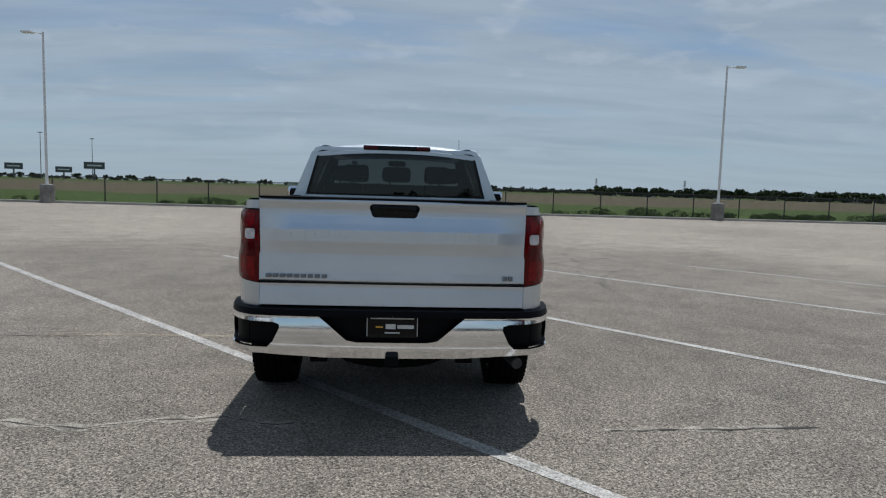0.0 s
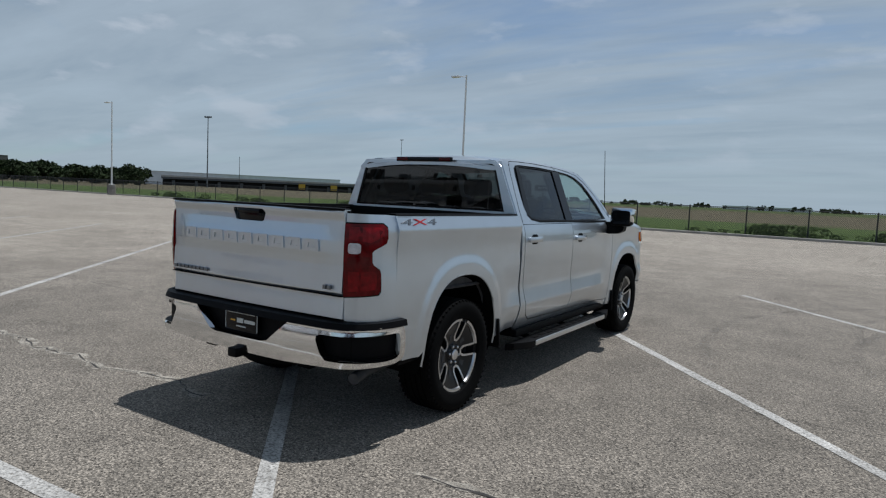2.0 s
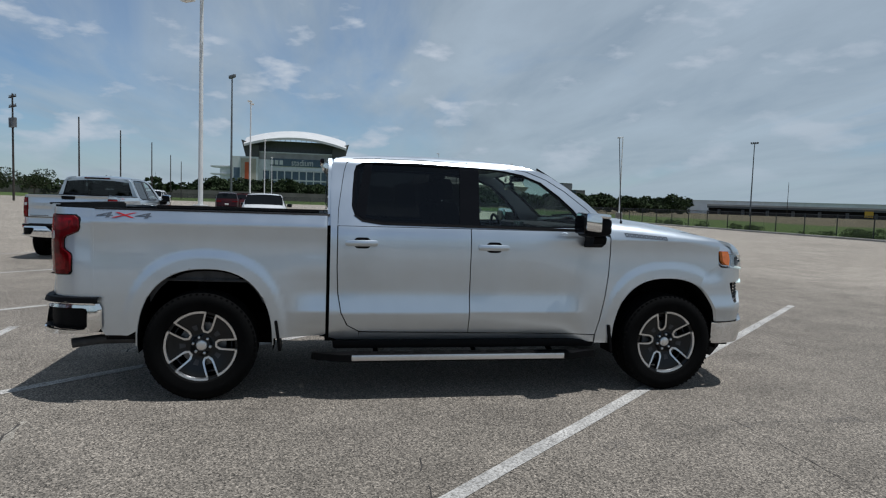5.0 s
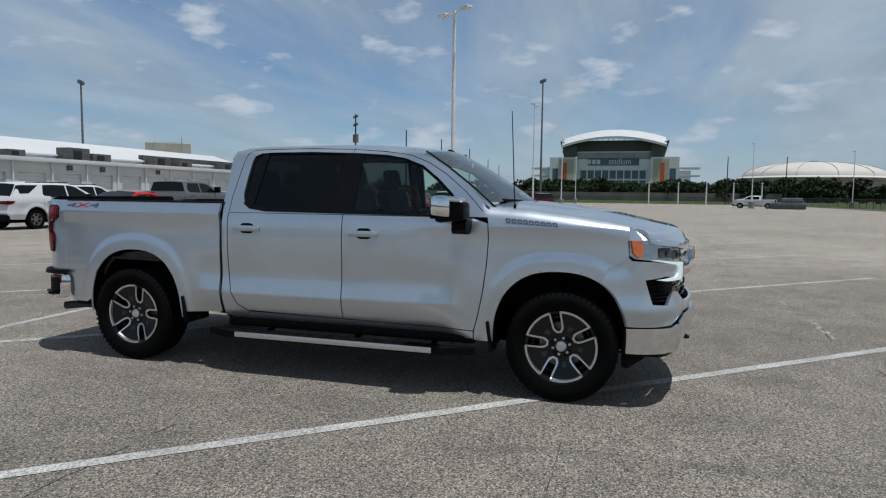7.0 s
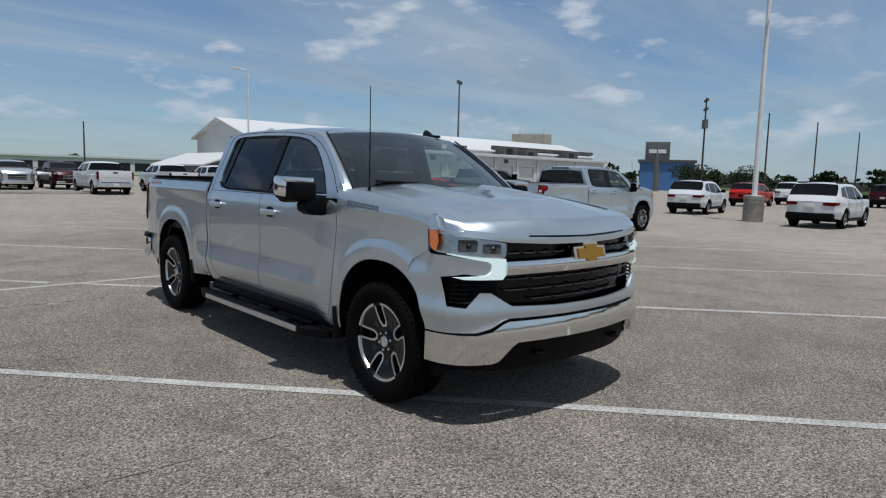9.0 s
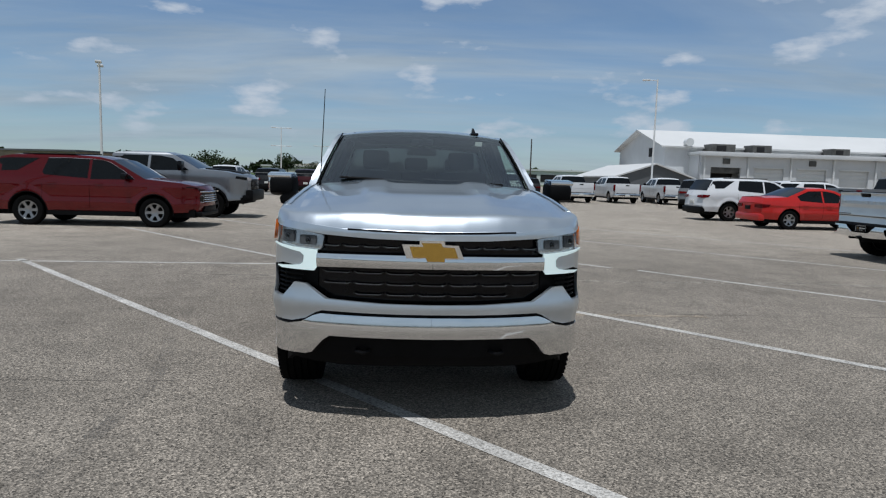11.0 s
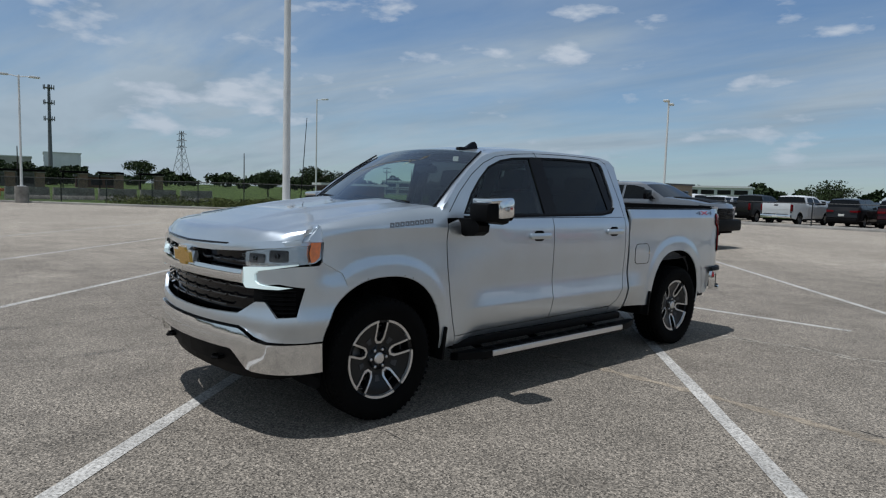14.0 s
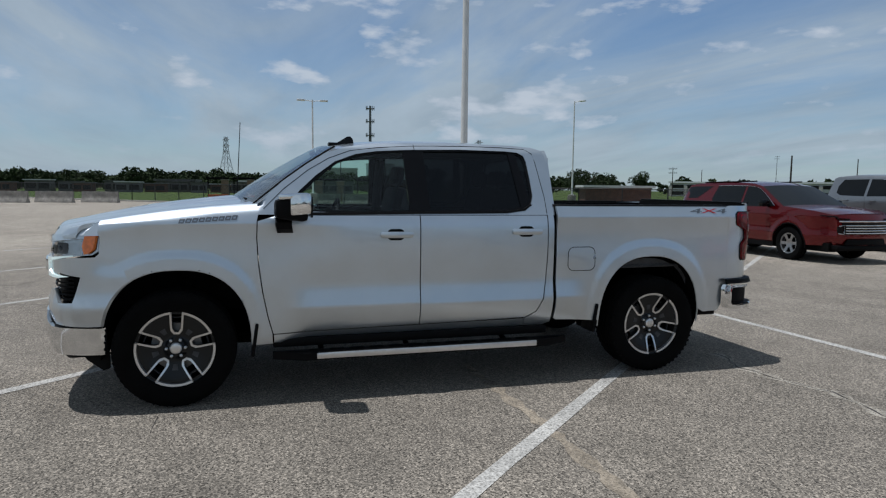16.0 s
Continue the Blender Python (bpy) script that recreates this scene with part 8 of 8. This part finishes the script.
def dome():
    h = thing("domed_arena", "wide pale shallow domed arena", "arena", at=pose(-896, 206, 0))
    h.scale = (.77, .77, .71)
    prof = [(36 + 0, 112)] + [(40 + 26 * math.sin(a), 104 * math.cos(a)) for a in np.linspace(0, 1.45, 10)] + [(66, .3)]
    part("dome_roof", lathe([(z, r) for z, r in prof], 72, "z"), DOME_WHITE, h, "pale ribbed dome roof")
    part("drum", lathe([(0, 105), (30, 106), (37, 112)], 72, "z"), CONC_WALL, h)
    for k in range(12):
        a = k * math.tau / 12 + .1
        part("roof_rib", tube([((104.6 * math.cos(q)) * math.cos(a), (104.6 * math.cos(q)) * math.sin(a), 40.4 + 26 * math.sin(q)) for q in np.linspace(0, 1.35, 7)], .5, 5), CONC_WALL, h)
    part("lantern", lathe([(64.5, 9), (67.5, 8), (67.5, .2)], 24, "z"), AC_GREY, h)


dome()


def plain_block(name, label, x, y, rz, w, d, hgt, mat, rows=0, cols=0, roof=None, win=None, slab=.5, over=.4):
    """Far building with a roof slab and real window bays on both long faces."""
    h = thing(name, label, "building", at=pose(x, y, -.1, 0, 0, rz))
    part("wall", box(-w / 2, w / 2, -d / 2, d / 2, 0, hgt), mat, h)
    part("roof", box(-w / 2 - over, w / 2 + over, -d / 2 - over, d / 2 + over, hgt, hgt + slab), roof or WHITE_METAL, h)
    for r in range(rows):
        for c in range(cols):
            x0 = -w / 2 + (c + .1) * w / cols
            z0 = hgt * (r + .25) / rows
            for s in (-1, 1):
                part("window", box(x0, x0 + .8 * w / cols, *sorted((s * d / 2, s * (d / 2 + .08))), z0, z0 + hgt * .5 / rows), win or DARK_OPEN, h)
    return h


GREY_PANEL = material("grey_wall_panel", (0.42, 0.42, 0.43), 0.6, var=0.15, scale=0.3)
TAN_WALL = material("tan_painted_block", (0.34, 0.27, 0.20), 0.85, var=0.12, scale=0.8, fine=0.15)
sb = plain_block("storage_building", "long grey two storey storage building with pale bands", 158, -155, 45, 66, 12, 4.3, GREY_PANEL, 2, 14)
for k in range(15):
    part("buttress", box(-33 + k * 4.7 - .5, -33 + k * 4.7 + .5, -6.3, 6.3, 0, 3.5), CONC_WALL, sb)
plain_block("storage_building", "grey two storey storage building beside a longer one", 118, -190, 40, 30, 12, 4.6, WHITE_METAL, 2, 7)
plain_block("shed", "small brown brick shed with white roof", 61.6, -37.4, 76, 7.6, 3, 1.95, BRICK, 0, 0, ROOF_WHITE, slab=.25, over=.35)
plain_block("bin_enclosure", "tan walled enclosure with a pale frame", 24.6, -39.5, -20, 9.0, 4, 2.55, TAN_WALL, 0, 0, DARK_METAL, slab=.12, over=.12)
plain_block("office_building", "pale office block with dark window bays", 385, -72, -10, 34, 16, 15, OFFICE, 3, 9)
plain_block("office_building", "low pale office wing beside a taller block", 372, -48, -10, 24, 16, 12, CONC_WALL, 2, 6)
wh = plain_block("warehouse", "wide tan warehouse with a shallow gable", 29, -250, 3, 42, 24, 3.9, TAN, 0, 0, ROOF_WHITE)
bm = bmesh.new()
gable(bm, -12, 12, -21, 21, 3.9, 4.0, 5.6)
bmesh.ops.transform(bm, matrix=Matrix.Rotation(radians(90), 4, "Z"), verts=bm.verts)
part("gable_roof", bm, TAN, wh, smooth=False)
plain_block("industrial_building", "low grey industrial block behind the storage lot", 78, -166, 20, 16, 14, 4.6, WHITE_METAL, 2, 4)
plain_block("industrial_building", "low white industrial block south of the storage lot", -45, -200, -8, 70, 18, 4.4, WHITE_METAL, 1, 12)
plain_block("far_hangar", "long pale hangar on the skyline", -430, 330, 50, 190, 40, 9.5, OFFICE, 0, 0)
plain_block("far_hangar", "long pale hangar beyond the field", -95, 820, 8, 90, 40, 3.6, OFFICE, 0, 0)
plain_block("city_block", "grey high-rise block far off", -1343, 520, 20, 34, 26, 52, DARK_METAL, 8, 5, win=BLUE_GLASS)
plain_block("city_block", "lower grey block beside a high-rise far off", -1335, 548, 20, 30, 26, 38, AC_GREY, 6, 5, win=BLUE_GLASS)
plain_block("sign_building", "low blue roofed building beyond the lot", -120, -62, 30, 16, 10, 5.5, material("blue_metal_roof", (0.06, 0.16, 0.36), 0.5, var=0.1), 0, 0, AC_GREY)
for k in range(9):
    x = 70 + k * 13.5
    plain_block("bus", "white bus in a far row across the field", (x * .95 + 15) * 1.6, (246 - k * 5.5) * 1.6, -24, 11, 2.5, 3.0, WHITE_METAL, 1, 7)
for k in range(13):
    plain_block("store_hut", "low dark hut in a row beyond the gate", 150 + (k * 7 % 5) * 3, 52 - k * 4.7, 84 + (k * 5 % 7), 3.2 + (k * 3 % 4) * .6, 3, 1.9 + (k * 5 % 3) * .25, (BRICK, AC_GREY, DARK_METAL)[k % 3], 1, 2, ROOF_WHITE if k % 4 == 1 else AC_GREY, slab=.2, over=.25)
for k in range(4):
    plain_block("store_hut", "low dark hut in a row beyond the gate", 165 + (k % 2) * 9, 20 - k * 19, 80, 9, 5, 2.6, BRICK if k % 2 else AC_GREY, 1, 3, ROOF_WHITE if k in (1, 5) else AC_GREY)


def overpass():
    h = thing("overpass", "long dark elevated roadway with yellow end boxes", "bridge")
    a, b = (-364, 264), (-258, 368)
    d = Vector((b[0] - a[0], b[1] - a[1], 0))
    m = Matrix.Translation((a[0], a[1], 0)) @ Matrix.Rotation(math.atan2(d.y, d.x), 4, "Z")
    bm = bmesh.new()
    add_box(bm, -20, d.length + 20, -6, 6, 4.0, 5.2, 0, m)
    part("deck", bm, DARK_METAL, h)
    bm = bmesh.new()
    add_box(bm, -20, d.length + 20, -6.2, -5.9, 5.2, 6.2, 0, m)
    part("parapet", bm, CONC_WALL, h)
    for k in range(-1, 11):
        bm = bmesh.new()
        add_box(bm, k * 14, k * 14 + 1.6, -4, 4, -.2, 3.2, 0, m)
        part("pier", bm, DARK_METAL, h)
    YEL = material("yellow_marker", (0.55, 0.33, 0.03), 0.6, var=0.1)
    # near-black wall: the shadow under the deck painted as a solid
    part("under_deck_shade", (lambda q: (add_box(q, -20, d.length * .8, -2, -1, -.2, 4.1, 0, m), q)[1])(bmesh.new()), DARK_OPEN, h)
    for k in (.44, .58):
        bm = bmesh.new()
        add_box(bm, d.length * k, d.length * k + 4.2, -7, -6.3, 1.0, 4.4, 0, m)
        part("yellow_box", bm, YEL, h)


overpass()


def highway_wall():
    bm = bmesh.new()
    add_box(bm, -305, -302, -160, 62, -.1, 3.6)
    tagged(part("retaining_wall", bm, ROAD_WALL), "long stained concrete highway wall", "wall", kind="structure")


highway_wall()


def board(x, y, rz, h, w, hh):
    t = thing("billboard", "dark billboard on a single post", "billboard", "far billboards", at=pose(x, y, -.1, 0, 0, rz))
    part("post", tube([(0, 0, 0), (0, 0, h)], .5, 8), POLE_DARK, t)
    part("panel", box(-w / 2, w / 2, -.4, .4, h - hh, h, .05), DARK_METAL, t)
    part("print_bar", box(-w * .35, w * .35, -.46, -.4, h - hh * .6, h - hh * .4), OFFICE, t)


board(-195.7, 433, 20, 12, 12, 4.5)
board(-229, 462, 20, 9, 10, 4)
board(-244, 430, 20, 10, 10, 4)
board(-99, -52, 120, 8.5, 4.0, 3.2)


def cell_tower(x, y, size):
    t = thing("cell_tower", "slim dark cell tower with antenna clusters", "tower", at=pose(x, y, -.1))
    t.scale = (size, size, size)
    part("pole", tube([(0, 0, 0), (0, 0, 40)], [.9, .5], 10), POLE_DARK, t)
    for z in (26, 32.5, 38.5):
        c = part("platform", lathe([(z, .4), (z, 1.8), (z + .3, 1.8), (z + .3, .4)], 12, "z"), POLE_DARK, t)
        for k in range(9):
            a = k * math.tau / 9
            part("antenna", box(-.16, .16, -.1, .1, -.9, .9), POLE_DARK, c).matrix_basis = Matrix.Translation((1.9 * math.cos(a), 1.9 * math.sin(a), z + .4)) @ Matrix.Rotation(a, 4, "Z")


cell_tower(303, -51.5, 1.0)
cell_tower(-263, 420, .45)


def pylon(x, y, hgt, rz):
    t = thing("transmission_pylon", "grey steel lattice transmission pylon", "pylon", "transmission pylons", at=pose(x, y, -.1, 0, 0, rz))
    levels = [(0, .15), (.2, .115), (.38, .085), (.52, .062), (.64, .045), (.76, .034), (.88, .030), (1.0, .024)]
    bm = bmesh.new()
    for sx, sy in ((-1, -1), (1, -1), (1, 1), (-1, 1)):
        add_tube(bm, [(sx * r * hgt, sy * r * hgt, z * hgt) for z, r in levels], .22, 4)
    part("leg_frame", bm, POLE_DARK, t)
    bm = bmesh.new()
    for (z0, r0), (z1, r1) in zip(levels, levels[1:]):
        c0 = [(-1, -1), (1, -1), (1, 1), (-1, 1)]
        for i in range(4):
            a, b = c0[i], c0[(i + 1) % 4]
            add_tube(bm, [(a[0] * r0 * hgt, a[1] * r0 * hgt, z0 * hgt), (b[0] * r1 * hgt, b[1] * r1 * hgt, z1 * hgt)], .11, 3)
            add_tube(bm, [(b[0] * r0 * hgt, b[1] * r0 * hgt, z0 * hgt), (a[0] * r1 * hgt, a[1] * r1 * hgt, z1 * hgt)], .11, 3)
    part("bracing", bm, POLE_DARK, t)
    for z in (.70, .82, .94):
        part("cross_arm", tube([(-.13 * hgt, 0, z * hgt), (0, 0, z * hgt + 1), (.13 * hgt, 0, z * hgt)], .3, 4), POLE_DARK, t)


pylon(560, -197, 46, 20)
for x, y, hh in ((594, 23, 44), (390, 1260, 30), (520, 1150, 28)):
    pylon(x, y, hh, 30)


# ---- trees ----
LEAF = material("tree_leaves", (0.034, 0.054, 0.018), 0.8, var=0.3, scale=0.35, spec=0.2, island=0.5)
LEAF_LIGHT = material("shrub_leaves", (0.095, 0.14, 0.04), 0.8, var=0.3, scale=0.5, spec=0.2, island=0.5)
TALL_GRASS = material("tall_dry_grass", (0.115, 0.13, 0.045), 0.85, var=0.3, scale=0.5, spec=0.15, island=0.4)
BARK = material("tree_bark", (0.07, 0.055, 0.045), 0.9, var=0.3, scale=3, bump=0.5, bscale=12)


def leaf_mesh(name, blobs, count, size, rng, mat=None):
    """Loose leaf clumps spread through a set of ellipsoids (centre, radii)."""
    vol = np.array([b[3] * b[4] * b[5] for b in blobs]) ** .75
    pick = rng.choice(len(blobs), count, p=vol / vol.sum())
    B = np.array(blobs)[pick]
    d = rng.normal(size=(count, 3))
    d /= np.linalg.norm(d, axis=1)[:, None]
    r = rng.uniform(.45, 1.08, count)[:, None] ** .6
    c = B[:, :3] + d * r * B[:, 3:6]
    a = rng.normal(size=(count, 3)); a /= np.linalg.norm(a, axis=1)[:, None]
    b = np.cross(a, rng.normal(size=(count, 3))); b /= np.linalg.norm(b, axis=1)[:, None]
    s = size * rng.uniform(.6, 1.4, count)[:, None]
    bend = np.cross(a, b) * s * .35
    v = np.stack([c - a * s, c - b * s * .6 + bend, c + a * s, c + b * s * .6 + bend], 1).reshape(-1, 3)
    me = bpy.data.meshes.new(name)
    me.from_pydata(v.tolist(), [], np.arange(count * 4).reshape(-1, 4).tolist())
    me.materials.append(mat or LEAF)
    return me


def tree(x, y, hgt, wid, seed, label="broad leafy tree with a rounded uneven crown", count=1500):
    rng = np.random.default_rng(seed)
    t = thing("tree", label, "tree", "trees", at=pose(x, y, -.1))
    trunk = bmesh.new()
    add_tube(trunk, [(0, 0, 0), (.1, 0, hgt * .2), (0, .1, hgt * .42), (.15, 0, hgt * .7)], [hgt * .03, hgt * .024, hgt * .018, hgt * .008], 8)
    for k in range(6):
        a = rng.uniform(0, math.tau)
        z = hgt * rng.uniform(.25, .5)
        add_tube(trunk, [(0, 0, z), (wid * .2 * math.cos(a), wid * .2 * math.sin(a), z + hgt * .15), (wid * .38 * math.cos(a), wid * .38 * math.sin(a), z + hgt * .3)], [hgt * .013, hgt * .009, hgt * .004], 6)
    part("trunk", trunk, BARK, t)
    blobs = []
    for k in range(11):
        a, q = rng.uniform(0, math.tau), rng.uniform(0, .36) * wid
        s = rng.uniform(.16, .28)
        blobs.append((q * math.cos(a), q * math.sin(a), hgt * rng.uniform(.42, .84), wid * s, wid * s, hgt * s * .7))
    o = new("crown", leaf_mesh("crown", blobs, count, hgt * .035, rng))
    o.parent = t


for i, (x, y, h, w) in enumerate(((35, -117, 5.8, 13), (74.7, -40, 4.6, 6), (79, -46, 4.2, 5), (86, -39, 4.2, 5), (34, -200, 8, 10), (20, -152, 4.6, 8), (8, -165, 4.2, 8), (0, -140, 4.4, 9), (-9, -146, 3.8, 8), (-100, -46, 5.0, 8), (-125, -62, 6, 9), (-145, -58, 6, 11), (180, -118, 8, 8), (150, -40, 7, 8))):
    tree(x, y, h, w, 40 + i)


def woods(name, label, az0, az1, dist, hgt, seed, trees, count, leaf, centre=(0, 0), spread=25, gap=0.0):
    """A far belt of trees, too many to count."""
    rng = np.random.default_rng(seed)
    blobs = []
    for k in range(trees):
        az = radians(az0 + (az1 - az0) * (k + rng.uniform(0, 1)) / trees)
        if rng.uniform() < gap:
            continue
        d = dist + rng.uniform(-spread, spread)
        x, y = centre[0] - d * math.sin(az), centre[1] + d * math.cos(az)
        h = hgt * rng.uniform(.55, 1.1)
        for q in range(4):
            blobs.append((x + rng.normal() * h * .35, y + rng.normal() * h * .35, h * rng.uniform(.25, .8), h * rng.uniform(.25, .5), h * rng.uniform(.25, .5), h * rng.uniform(.18, .3)))
    tagged(new(name, leaf_mesh(name, blobs, count, leaf, rng)), label, "woods", kind="stuff")


woods("tree_belt", "dark belt of trees before the stadium", 74, 99, 335, 9.5, 1, 210, 70000, .8)
woods("tree_belt", "dense dark undergrowth along the highway", 66, 99, 318, 6.5, 11, 260, 50000, .7, spread=8)
woods("tree_belt", "dark trees north west of the lot", 58.5, 72, 300, 7.5, 2, 80, 32000, .65)
woods("tree_line", "far thin line of trees beyond the field", -36, -2, 700, 5.0, 3, 240, 14000, 1.1, spread=110, gap=.12)
woods("tree_line", "darker line of trees along the field's far side", -50, -17, 430, 5.6, 13, 190, 26000, .8, spread=60, gap=.06)
woods("tree_line", "far line of trees on the skyline", 0, 52, 800, 5.5, 4, 200, 10000, 1.1, spread=110, gap=.3)
woods("tree_line", "line of trees beyond the gate piers", -101, -60, 235, 6.6, 5, 210, 70000, .5, spread=25)
woods("tree_line", "line of trees east of the lot", -62, -30, 480, 6.0, 6, 150, 12000, 1.0, spread=80, gap=.12)
woods("tree_line", "distant trees to the south east", -150, -101, 330, 8, 7, 90, 7000, 1.2, spread=60, gap=.45)
woods("tree_line", "distant trees to the south", 150, 215, 330, 8, 8, 90, 7000, 1.2, spread=60, gap=.4)
woods("tree_line", "distant trees to the south west", 99, 150, 330, 8, 9, 90, 7000, 1.2, spread=60, gap=.3)
rng = np.random.default_rng(77)
blobs = []
for k in range(46):
    cx, cy, tall = rng.uniform(-60, 60), rng.uniform(36.6, 41), rng.uniform(.12, 1.0) ** 2
    for q in range(6):
        w = .12 + .42 * tall * rng.uniform(.5, 1.0)
        blobs.append((cx + rng.normal() * (.5 + 1.5 * tall), cy + rng.normal() * .7, w * .55, w * rng.uniform(1.2, 2.6), w * 1.3, w * .95))
tagged(new("weeds", leaf_mesh("weeds", blobs, 42000, .055, rng, LEAF_LIGHT)), "green weeds and tall grass along the fence", "grass", kind="stuff")
blobs = []
for k in range(170):
    s = rng.uniform(-.05, .42)
    x, y = 24 + s * 40 + rng.uniform(1.5, 5), -22 + s * 38 + rng.uniform(-4, 0)
    q = rng.uniform(.25, .6)
    blobs.append((x, y, q * .45, q * 1.8, q * 1.6, q * .75))
tagged(new("weeds", leaf_mesh("weeds", blobs, 30000, .06, rng, TALL_GRASS)), "tall grass and weeds on the eastern verge", "grass", kind="stuff")
